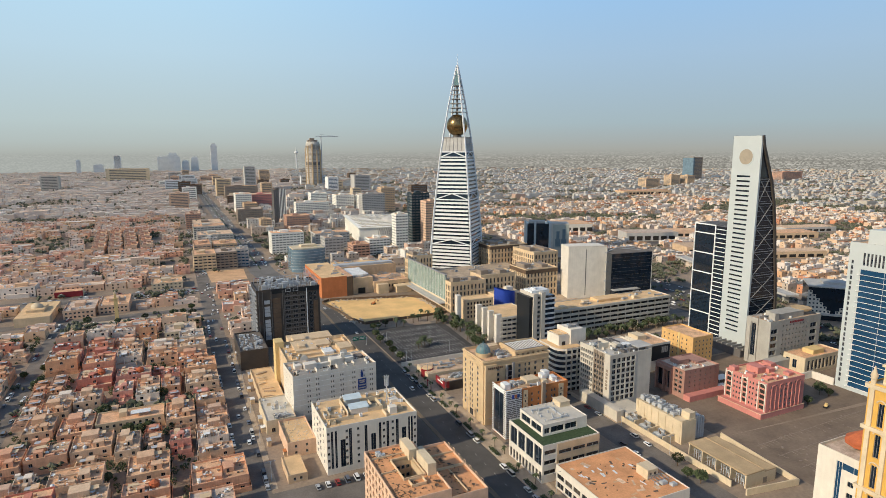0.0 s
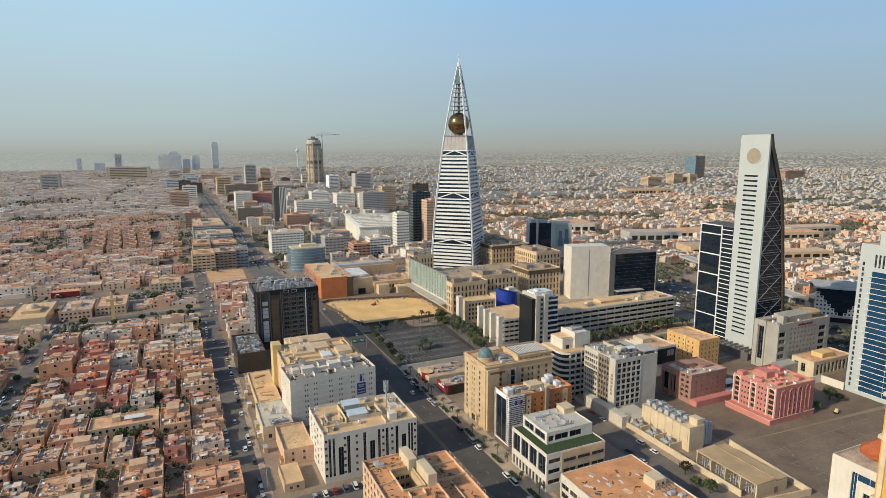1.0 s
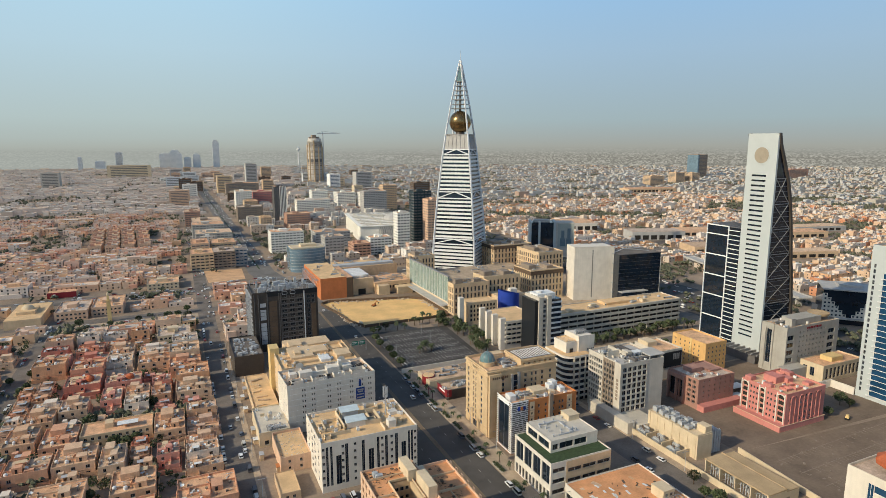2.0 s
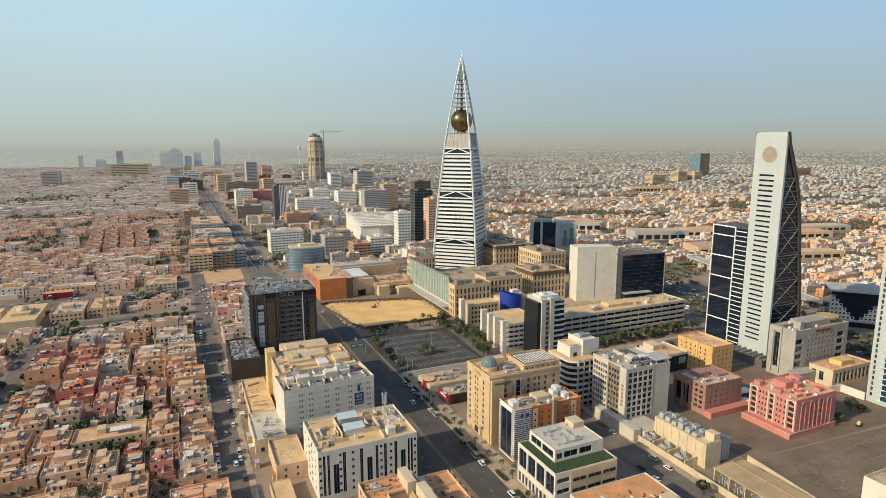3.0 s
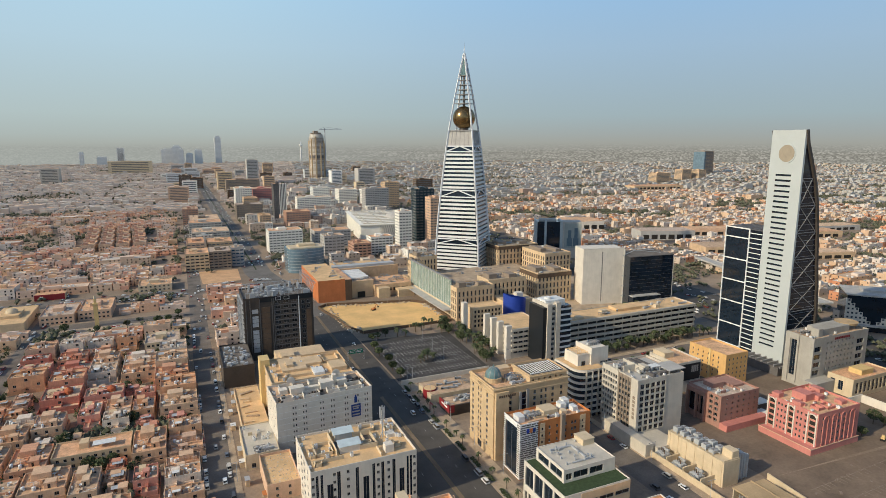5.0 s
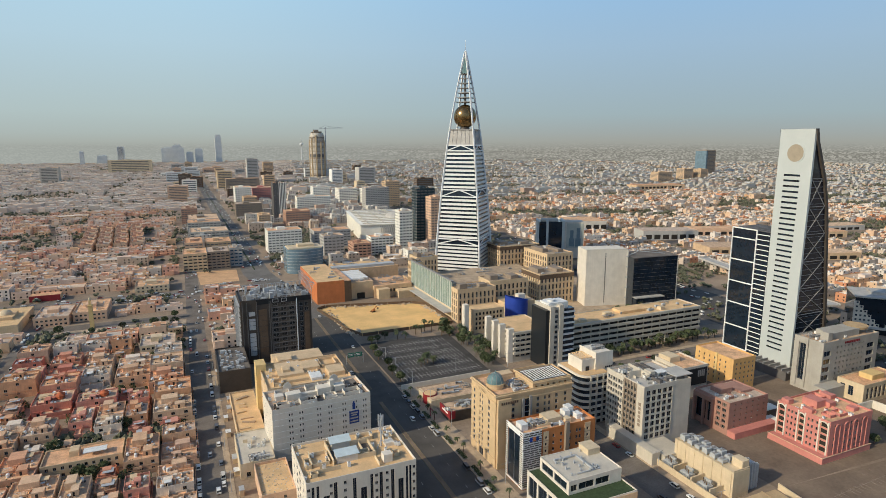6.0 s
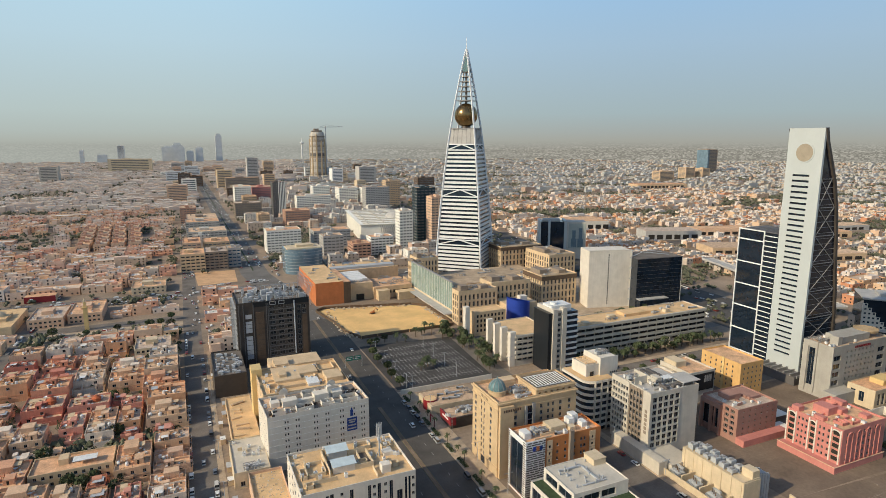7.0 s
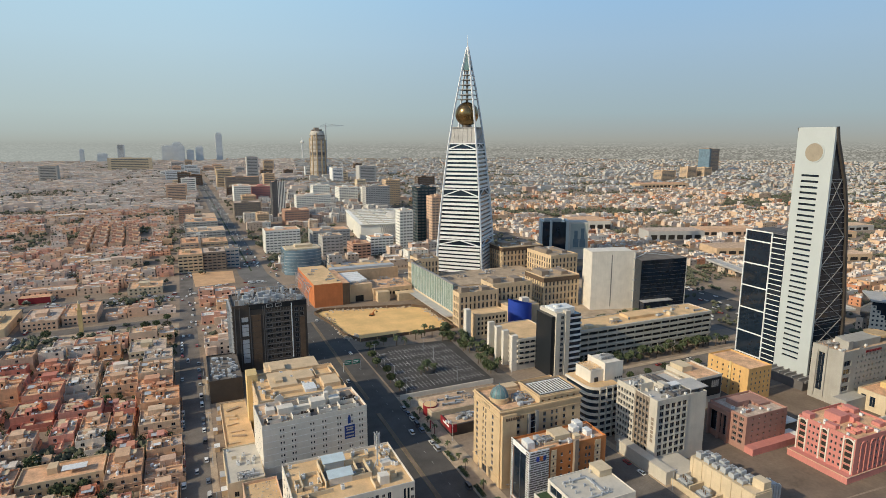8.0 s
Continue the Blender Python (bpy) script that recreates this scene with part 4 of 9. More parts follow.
# orange hotel with a striped end
ops = {"S": [], "W": [(1.4, 12.2, 1.0, 25.4, "dark")]}
for s in range(7):
    for c in (16.2, 20.4, 25.2, 29.0, 30.8):
        ops["S"].append((c - 0.55, c + 0.55, 3 + s * 3.3, 4.5 + s * 3.3))
chk, w, d = building("hotel_building", "orange rendered hotel with a black and white striped end", 154.5, 194, 258, 272.5, 27.5, "rust", ops, "roof", 1.0)
for x0, x1 in ((10.6, 13.4), (33.4, 36.6)):
    rects = [((x0 + x1) / 2 - 0.5, (x0 + x1) / 2 + 0.5, 3 + s * 3.3, 4.3 + s * 3.3) for s in range(7)]
    clad(chk, "S", 39.5, 14.5, x0, x1, 1, 26.4, rects, "beige", 0.22, "panel", "pale render strip with square windows")
    for q in rects:
        part("window", window_mesh(1.0, 1.3, "dark", 0.0), None, chk, m=Matrix.Translation((q[0], -0.02, q[2])))
    for s in range(6):
        part("panel_joint", Build().box(x0, x1, -0.26, -0.22, 5.4 + s * 3.3, 5.55 + s * 3.3, bottom=True), "taupe", chk)
part("pier", Build().box(22.0, 24.0, -1.4, 0, 0, 29.2, bottom=True), "taupe", chk, "grey-brown projecting stair pier")
random.seed(5)
part("panel", Build().box(-0.3, 9.6, -0.3, 0, 0.5, 27.9, bottom=True), "frame_white", chk, "white striped cladding")
clad(chk, "W", 39.5, 14.5, 0, 14.5, 0.5, 27.9, [(1.4, 12.2, 1.0, 25.4)], "frame_white", 0.3, "panel", "white striped cladding")
for k in range(25):
    z = 1.4 + k * 1.06
    b = Build()
    x = random.uniform(-0.35, 0.8)
    while x < 9.2:
        l = random.uniform(1.4, 3.0)
        lift = random.uniform(-0.12, 0.12)
        b.box(x, min(x + l, 9.55), -0.37, -0.3, z + lift, z + lift + 0.5, bottom=True)
        x += l + random.uniform(0.15, 0.6)
    b.box(-0.37, -0.3, 0.1, 2.2, z, z + 0.5, bottom=True).box(-0.37, -0.3, 13.2, 14.4, z, z + 0.5, bottom=True)
    part("stripe", b, "dark_clad", chk)
blocks_on(chk, "cream", ((16, 24, 5, 12, 26.5, 29.2), (25, 28, 3, 6, 26.5, 28.4), (1.5, 5, 4, 9, 26.5, 29.5, "tank"), (27, 30, 7, 11, 26.5, 30, "tank"), (32, 35, 4, 8, 26.5, 28.8, "tank"), (30, 33.4, 9, 13, 26.5, 30.6, "tank")))
for x, mat in ((3.2, "blue_paint"), (5.0, "orange"), (6.6, "sign_blue")):
    part("emblem", Build().box(x, x + 1.4, -0.5, -0.37, 23.2, 25.2, bottom=True), mat, chk)
plant(chk, 6, 21, 2, 12, 26.5, 83, 8, 1.8)
fittings(chk, 39.5, 14.5, 26.5, 57, 14, 3, "cream", ((15, 36, 3, 12),))

# white glazed showroom with a green roof terrace
ops = {"W": [(1.2 + k * 7.2, 7.4 + k * 7.2, 8.2, 17.2, "dark") for k in range(4)] + [(1.0 + k * 2.9, 3.0 + k * 2.9, 0.8, 5.4, "plain") for k in range(10)],
       "S": [(1 + k * 8, 7.5 + k * 8, 4 + s * 5, 6.2 + s * 5, "plain") for k in range(4) for s in range(3)]}
show, w, d = building("showroom_building", "white showroom with big dark panes and green roof terrace", 148.5, 181, 214.5, 244.5, 19, "white", ops, "grass", 0.5, deep=0.5)
part("panel", Build().box(8, 32.5, -0.15, 0, 1, 18.3, bottom=True).box(32.5, 32.7, 0, 30, 0, 18.3), "beige", show, "beige panel cladding")
for k in range(3):
    for s in range(3):
        part("window", window_mesh(7, 1.8, "plain", 0.0), None, show, m=Matrix.Translation((8.8 + k * 8, -0.3, 3.4 + s * 5)))
ops = {"W": [(1.5, 9.5, 1.2, 4.6, "dark"), (10.5, 19, 1.2, 4.6, "dark")], "S": [(1, 4, 1.2, 4, "plain"), (4.8, 12.2, 1.2, 4.2, "dark"), (13, 19.8, 1.2, 4.2, "dark")]}
pent = part("penthouse", shell(Build(), 26, 20.5, 6, ops, 0.4, 0.4), "white", show, m=Matrix.Translation((5.5, 8.5, 18.4)))
glaze(pent, 26, 20.5, ops, 0.4, "dark")
part("penthouse_roof", Build().box(5.8, 31.2, 8.8, 28.7, 23.6, 24.0), "ivory", show)
part("stair_room", Build().box(25, 31, 22, 28.6, 24, 26.6).box(24.8, 31.2, 21.8, 28.8, 26.6, 26.8, bottom=True), "cream", show)
part("roof_duct", Build().beam((9, 24, 24.5), (20, 24, 24.5), 0.7).beam((20, 24, 24.5), (20, 14, 24.5), 0.7).beam((12, 12, 24.4), (23, 12, 24.4), 0.5), "metal", show)
for k in range(22):
    x, y = random.uniform(8, 24), random.uniform(11, 26)
    part("roof_vent", Build().box(x, x + 0.5, y, y + 0.5, 24, 25.0).box(x - 0.1, x + 0.6, y - 0.1, y + 0.6, 25.0, 25.2, bottom=True), "metal", show)

# low building with a broad orange roof
ops = {"W": [(1 + k * 6, 6 + k * 6, 5.2, 7.6, "plain") for k in range(6)] + [(1 + k * 6, 6 + k * 6, 0.8, 3.6, "dark") for k in range(6)]}
low, w, d = building("warehouse_building", "low white building with a wide worn orange roof", 153, 193.5, 170, 210, 11.4, "white", ops, "roof_orange", 0.5)
blocks_on(low, "cream", ((29, 35, 13, 20, 10.9, 15.2),))
for x in (30, 32.6):
    part("window", window_mesh(1.2, 1.4, "dark", 0.0), None, low, m=Matrix.Translation((x, 12.98, 12.6)))
plant(low, 26, 38, 4, 11, 10.9, 36, 3, 1.4)
b = Build()
for k in range(14):
    x, y = random.uniform(3, 36), random.uniform(3, 36)
    b.box(x, x + random.uniform(0.6, 1.2), y, y + random.uniform(1.5, 3.5), 10.9, 11.0, turn=random.uniform(-20, 20))
part("skylight", b, "tank", low, "pale roof skylight sheets")
b = Build()
for k in range(30):
    x, y = random.uniform(2, 38), random.uniform(2, 38)
    b.box(x, x + random.uniform(0.3, 2.2), y, y + random.uniform(0.2, 0.5), 10.9, 11.25, turn=random.uniform(0, 180))
part("debris", b, "trunk", low, "dark debris on the roof")
for mat, n, lo, hi, lab in (("roof", 12, 1.5, 5.0, "faded roof patch"), ("earth", 10, 0.8, 3.5, "sandy roof patch"), ("brown_clad", 9, 0.5, 3.0, "dark torn felt")):
    b = Build()
    for k in range(n):
        x, y = random.uniform(2, 34), random.uniform(2, 34)
        b.box(x, x + random.uniform(lo, hi), y, y + random.uniform(0.4, hi * 0.5), 10.9, 10.93 + 0.004 * k, turn=random.uniform(0, 180))
    part("roof_patch", b, mat, low, lab)

# pale grid-front office building with a taupe bay
ops = {"W": [], "S": []}
for s in range(8):
    z = 5.4 + s * 3.4
    ops["W"] += [(0.9 + k * 2.0, 2.4 + k * 2.0, z, z + 2.2, "dark") for k in range(6)]
    ops["W"] += [(14.0 + k * 2.3, 15.6 + k * 2.3, z, z + 2.2, "plain") for k in range(4)]
    ops["S"] += [(1.2 + k * 3.6, 3.9 + k * 3.6, z, z + 2.6, "dark") for k in range(5)]
cen, w, d = building("office_building", "pale gridded office building with deep square windows", 229, 260, 264, 292.5, 34.2, "ivory", ops, "roof", 1.2, deep=0.35)
clad(cen, "W", 31, 28.5, 0, 13.0, 4.6, 34.4, [q for q in ops["W"] if q[0] < 13], "ivory", 0.35, "window_grid")
clad(cen, "W", 31, 28.5, 13.2, 23.6, 0, 33.6, [q for q in ops["W"] if q[0] > 13], "taupe", 0.12, "cladding", "taupe stone cladding")
for k in range(5):
    part("fin", Build().box(-0.4, -0.12, 5.0 + k * 2.3, 5.3 + k * 2.3, 3, 33.6, bottom=True), "taupe", cen)
part("pier", Build().box(-0.9, 0, -0.5, 4.6, 0, 34.6), "ivory", cen, "plain pale corner pier")
clad(cen, "S", 31, 28.5, 0, 18.8, 4.6, 34.4, ops["S"], "ivory", 0.2, "window_grid")
b = Build()
for k, z in enumerate((12.5, 14.7, 16.9, 19.1, 21.3, 23.5)):
    b.box(-1.0, -0.9, 1.2, 2.9, z, z + 1.6, bottom=True)
part("sign_bars", b, "taupe", cen)
part("podium", Build().box(-6, -0.9, -14, 20, 0, 6.5), "ivory", cen)
part("podium", Build().box(0, 14, -16, -0.5, 0, 5), "ivory", cen)
part("roof_screen", Build().box(2, 10, 14, 14.3, 33.0, 36.9).box(10, 10.3, 8, 24, 33.0, 36.9).box(14, 26, 6, 6.3, 33.0, 34.6).box(12, 15, 9, 14, 33.0, 36.9), "ivory", cen)
part("canopy", Build().box(16, 22, 8, 12, 35.9, 36.2, bottom=True).beam((16.3, 8.3, 33.0), (16.3, 8.3, 35.9), 0.3).beam((21.7, 8.3, 33.0), (21.7, 8.3, 35.9), 0.3), "tank", cen)
part("roof_deck", Build().box(1.3, 29.7, 1.3, 27.2, 33.0, 33.06), "grey", cen, "grey felted roof deck")
for x0, x1, y0, y1, h in ((12, 14, 2.5, 12, 1.6), (16, 18, 13, 26, 1.8), (20, 21.6, 13, 26, 1.5), (17, 29, 3.0, 4.6, 1.7), (4, 9, 16, 17.6, 1.4)):
    b = Build().box(x0, x1, y0, y1, 33.06, 33.06 + h)
    n = int(max(x1 - x0, y1 - y0) / 0.9)
    for k in range(n):
        if x1 - x0 > y1 - y0:
            b.box(x0 + k * 0.9, x0 + k * 0.9 + 0.25, y0 - 0.1, y1 + 0.1, 33.06 + h, 33.2 + h, bottom=True)
        else:
            b.box(x0 - 0.1, x1 + 0.1, y0 + k * 0.9, y0 + k * 0.9 + 0.25, 33.06 + h, 33.2 + h, bottom=True)
    part("louvre_bank", b, "stone_dark", cen, "dark louvred plant bank")
part("roof_slab", Build().box(22, 33.5, 1.5, 13, 35.2, 35.6, bottom=True), "grey", cen, "overhanging grey roof slab")
for x, y in ((22.6, 2.2), (22.6, 12.2), (29.4, 2.2), (29.4, 12.2)):
    part("slab_post", Build().beam((x, y, 33), (x, y, 35.2), 0.35), "metal", cen)
plant(cen, 2, 21, 2, 24, 33.06, 84, 14, 2.6)
fittings(cen, 28, 26.5, 33.06, 55, 8, 3, "ivory")
# rose-brown block with a dark glazed front
ops = {"W": [(1, 8, 3, 16, "dark"), (9, 12.5, 3, 16, "dark")] + [(15 + k * 3.6, 17.5 + k * 3.6, 3 + s * 3.1, 5 + s * 3.1) for k in range(2) for s in range(5)],
       "S": [(4 + k * 4.4, 4.9 + k * 4.4, 4 + s * 3.1, 5 + s * 3.1) for k in range(6) for s in range(5)]}
low, w, d = building("office_building", "dusty rose office block with a dark glazed front", 281.5, 311, 257, 280, 18.7, "dusk_rose", ops, "roof", 1.1, deep=0.8)
part("portal", Build().box(-1.6, 0, 9.5, 10.7, 0, 15.0).box(-1.6, 0, 21.6, 22.8, 0, 15.0).box(-1.6, 0, 15.4, 16.4, 0, 15.0).box(-1.6, 0, 9.5, 22.8, 15.0, 17.6, bottom=True), "dusk_rose", low)
blocks_on(low, "dusk_rose", ((7, 16, 12, 19, 17.6, 20.2), (18, 27, 8, 20, 17.6, 19)))
part("annex", Build().box(0, 33, -5, 0, 0, 3.6), "pink", low, "low pink side annex")
fittings(low, 29.5, 23, 17.6, 58, 10, 5, "dusk_rose", ((6, 28, 7, 20),))
for k in range(6):
    part("ac_unit", AC, None, low, m=pose(3 + k * 1.5, 5.5, 17.6) @ Matrix.Scale(1.2, 4))

# pink apartment block with arched balcony bays
ops = {"W": [], "S": []}
for s in range(5):
    for c, ww in ((2.5, 3.2), (13.5, 2.6), (25.0, 3.4)):
        ops["W"].append((c - ww / 2, c + ww / 2, 4.4 + s * 3.2, 6.8 + s * 3.2, "hole"))
    for c in (6.2, 8.2, 10.2, 17.0, 19.0, 21.4):
        ops["W"].append((c - 0.5, c + 0.5, 4.6 + s * 3.2, 6.0 + s * 3.2))
    for k in range(7):
        ops["S"].append((3.2 + k * 4.2, 4.6 + k * 4.2, 4.6 + s * 3.2, 6.0 + s * 3.2))
pink, w, d = building("apartment_building", "pink apartment block with white arched balcony bays", 304, 336.5, 218, 246, 21.2, "pink", ops, "roof", 1.0)
part("podium", Build().box(-4.5, 33, -0.8, 28.8, 0, 3.2), "pink", pink)
part("podium_coping", Build().box(-4.7, 33.2, -1.0, -0.6, 3.2, 3.5).box(-4.7, -4.3, -0.6, 29, 3.2, 3.5), "peach", pink)
for c, ww in ((25.5, 4.4), (14.5, 3.6), (3.0, 4.6)):
    b = Build()
    for side in (-1, 1):
        b.box(-0.45, 0, c + side * ww / 2 - 0.3, c + side * ww / 2 + 0.3, 3.4, 20.6, bottom=True)
    for k in range(8):
        a0, a1 = math.pi * k / 8, math.pi * (k + 1) / 8
        b.beam((-0.3, c + math.cos(a0) * ww / 2, 18.2 + math.sin(a0) * ww / 2.4), (-0.3, c + math.cos(a1) * ww / 2, 18.2 + math.sin(a1) * ww / 2.4), 0.5)
    part("arch", b, "white", pink, "white arched bay surround")
for k in range(4):
    b = Build()
    c, ww = 5.8 + k * 7.0, 3.6
    for side in (-1, 1):
        b.box(c + side * ww / 2 - 0.22, c + side * ww / 2 + 0.22, -0.4, 0, 3.4, 17.5, bottom=True)
    for j in range(8):
        a0, a1 = math.pi * j / 8, math.pi * (j + 1) / 8
        b.beam((c + math.cos(a0) * ww / 2, -0.25, 17.5 + math.sin(a0) * 1.6), (c + math.cos(a1) * ww / 2, -0.25, 17.5 + math.sin(a1) * 1.6), 0.4)
    part("arch", b, "pink", pink)
blocks_on(pink, "pink", ((10, 17, 14, 22, 20.2, 24), (17, 22, 12, 17, 20.2, 22.8), (1, 5, 23, 27, 20.2, 22.8), (24, 28, 4, 8, 20.2, 22), (27, 31, 18, 24, 20.2, 22.6), (2, 5, 11, 16, 20.2, 22.2)))
for q in ((6, 10, 4, 9), (20, 26, 20, 26), (12, 18, 3, 8)):
    well(pink, *q, 20.2, 1.4, "pink")

fittings(pink, 32.5, 28, 20.2, 56, 14, 6, "pink", ((9, 23, 11, 23),))
# white car shades between the rose and pink blocks
for x, y in ((309, 254), (322, 265)):
    port = thing("carport", x, y, 0, "white sheet-roofed carport on thin posts", "carport", "carports")
    part("roof", Build().box(0, 11, 0, 7, 2.9, 3.05, bottom=True), "bright_white", port)
    for px, py in ((0.4, 0.4), (10.6, 0.4)):
        part("post", Build().beam((px, py, 0), (px, py, 2.9), 0.2), "metal", port)
# ochre block
ops = {"W": [(2.6 + k * 4.2, 3.6 + k * 4.2, 4 + s * 3.2, 5.4 + s * 3.2) for k in range(6) for s in range(5)],
       "S": [(2.5 + k * 3.6, 3.6 + k * 3.6, 4 + s * 3.2, 5.4 + s * 3.2) for k in range(5) for s in range(5)]}
low, w, d = building("apartment_building", "ochre yellow apartment block with small square windows", 332, 351.5, 297.5, 327.5, 21, "ochre", ops, "roof", 1.0)
part("pier", Build().box(-0.6, 0, 12, 13.5, 0, 21.6), "yellow", low)
# pale block with a black display wall
ops = {"W": rows_of(24, 4, 1.2, 5, 3.4, 3.1, 1.4, 2)}
low, w, d = building("office_building", "pale block with a black display wall", 294, 314, 301, 325, 20, "ivory", ops, "roof", 1.0)
part("display_wall", Build().box(3, 19, -0.5, 0, 8, 18.5, bottom=True), "screen", low, "black display wall")
b = Build()
for k in range(4):
    b.box(11.5 + k * 1.5, 12.6 + k * 1.5, -0.56, -0.5, 13, 17.2, bottom=True)
part("sign_bars", b, "frame_grey", low)
blocks_on(low, "cream", ((1, 9, 12, 22, 19, 22.5), (-13, 0, 4, 22, 0, 17.5), (-11, -4, 8, 16, 17.5, 19.5)))
# pale terraced block with a rounded corner
ter = thing("office_building", 217, 298, 0, "pale terraced block with rounded balcony bands", "building")


def rounded(w, d, r, grow=0.0):
    """A plan with a rounded south-west corner."""
    ring = [(w + grow, -grow), (w + grow, d + grow), (-grow, d + grow)]
    for k in range(9):
        a = math.pi + k * math.pi / 16
        ring.append((r + (r + grow) * math.cos(a), r + (r + grow) * math.sin(a)))
    return ring


part("core", Build().prism(rounded(17, 22, 6), 0, 28, 0), "glass_dark", ter)
for s in range(8):
    part("balcony_band", Build().prism(rounded(17, 22, 6, 0.7), 2.2 + s * 3.6, 3.5 + s * 3.6).face([(x, y, 2.2 + s * 3.6) for x, y in rounded(17, 22, 6, 0.7)[::-1]]), "white", ter)
for x in (5.0, 9.2, 13.4, 17.0):
    part("pier", Build().box(x - 0.35, x + 0.35, -1.0, 0, 0, 28.8), "ivory", ter)
part("roof", Build().prism(rounded(17, 22, 6, 0.3), 28.9, 29.0), "roof_sand", ter)
part("rear_block", Build().box(12, 24, 5, 20, 0, 38), "white", ter)
part("penthouse", Build().box(3.5, 12, 6, 19, 28.9, 34.6), "white", ter)
part("door", Build().box(6, 8.4, 5.85, 6, 28.9, 31.6), "glass_dark", ter)
part("penthouse_wall", Build().box(3.5, 3.8, 6, 19, 34.6, 35.6).box(3.8, 12, 6, 6.3, 34.6, 35.6).box(12, 24, 5, 5.3, 38, 39).box(12, 12.3, 5.3, 20, 38, 39), "white", ter)
for k in range(4):
    for s in range(8):
        part("window", window_mesh(1.0, 1.2, "dark", 0.0), None, ter, m=Matrix.Translation((18.6 + k * 1.4, 4.98, 4 + s * 3.6)))
for k in range(8):
    part("pergola_slat", Build().beam((4.5 + k, 8, 36), (4.5 + k, 18, 36), 0.25), "roof_sand", ter)
for y in (8, 18):
    part("pergola_rail", Build().rail([(4.2, y, 34.6), (4.2, y, 35.8), (11.8, y, 35.8), (11.8, y, 34.6)], 0.25), "roof_sand", ter)
plant(ter, 13, 23, 7, 19, 38, 85, 6, 1.6)

# pale office block with a red-lettered top
ops = {"W": [(4, 8, 6, 30, "dark")], "S": [(13 + k * 3.6, 14.2 + k * 3.6, 5 + s * 3.4, 6.4 + s * 3.4) for k in range(8) for s in range(8)] + [(1 + 0.0, 7.5, 4 + s * 5.2, 7.4 + s * 5.2, "dark") for s in range(5)] + [(43, 50, 4 + s * 5.2, 7.4 + s * 5.2, "dark") for s in range(5)]}
off, w, d = building("office_building", "pale grey office block with stepped glazed bays", 376, 430, 271, 290, 34, "concrete_pale", ops, "roof", 1.0, deep=0.6)
blocks_on(off, "concrete_pale", ((14, 40, 4, 15, 33, 37.2), (8, 12, 3, 8, 33, 38.4)))
b = Build()
for k in range(9):
    b.box(20 + k * 1.7, 21.2 + k * 1.7, -0.2, 0, 31, 32.4, bottom=True)
part("sign_bars", b, "red", off)
part("podium", Build().box(-6, 14, -8, 0, 0, 8), "concrete_pale", off)
part("landing_pad", Build().turned(45, 9.5, ((6.6, 36), (7.0, 37.6), (6.2, 37.6), (6.2, 37.4)), 28), "roof_shed", off, "round tan roof pad with a raised rim")
for x, y in ((40.5, 5), (49.5, 5), (40.5, 14), (49.5, 14)):
    part("pad_post", Build().beam((x, y, 33), (x, y, 36.4), 0.5), "metal", off)
fittings(off, 54, 19, 33, 66, 14, 4, "concrete_pale", ((13, 52, 3, 16),))
plant(off, 2, 13, 2, 16, 33, 67, 5, 2.0)
part("portal", Build().box(-0.8, 0, 9.4, 10.6, 2, 31.0).box(-0.8, 0, 15.2, 17.8, 2, 31.0).box(-0.8, 0, 9.4, 17.8, 31.0, 34.4, bottom=True), "concrete_pale", off)
ops = {"S": [(3 + k * 4, 5.4 + k * 4, 2.4, 9.5, "dark") for k in range(9)], "W": [(2, 5, 3, 9, "dark"), (7, 10, 3, 9, "dark")]}
low, w, d = building("villa_building", "cream two-storey office villa with tall slit windows", 388, 428, 252, 268, 12, "cream", ops, "roof", 0.8)
blocks_on(low, "yellow", ((14, 26, 4, 12, 11.2, 14.4),))
structure("boundary_wall", slab([(366, 246.5), (388, 246.5), (388, 247.2), (366, 247.2)], 0, 5), "white", "tall white boundary wall", "wall")
structure("boundary_wall", slab([(388, 232), (388.6, 232), (388.6, 247), (388, 247)], 0, 5), "white", "tall white boundary wall", "wall")

# substation hall with transformers
sub = thing("substation_building", 236, 215, 0, "cream substation hall with large grey roof coolers", "building")
part("wall", Build().box(0, 10, 0, 34, 0, 12.5).box(0.2, 9.8, 0.2, 0.5, 12.5, 13.2), "cream", sub)
part("stair_room", Build().box(5.4, 9.6, 0.5, 6, 12.5, 16.4), "cream", sub)
for k in range(7):
    part("pier", Build().box(-0.25, 0, 1 + k * 5.2, 1.5 + k * 5.2, 0, 12.9), "cream", sub)
for k in range(6):
    for j in range(2):
        z = 14.6 + 0.5 * ((k + j) % 3)
        x, y = 0.9 + j * 4.4, 7.0 + k * 4.4
        ob = part("cooler", Build().box(x, x + 3.2, y, y + 2.9, 13.1, z, bottom=True).box(x + 0.1, x + 0.4, y + 0.1, y + 0.4, 12.5, 13.1).box(x + 2.8, x + 3.1, y + 2.4, y + 2.7, 12.5, 13.1), "cooler_grey", sub, "grey roof cooler")
        part("fan_ring", Build().turned(x + 0.9, y + 1.4, ((0.65, z), (0.65, z + 0.35)), 10).turned(x + 2.3, y + 1.4, ((0.65, z), (0.65, z + 0.35)), 10), "frame_grey", ob)
part("pipe_run", Build().beam((4.3, 6, 13.2), (4.3, 33, 13.2), 0.35).beam((4.8, 6, 13.0), (4.8, 33, 13.0), 0.3), "metal", sub)
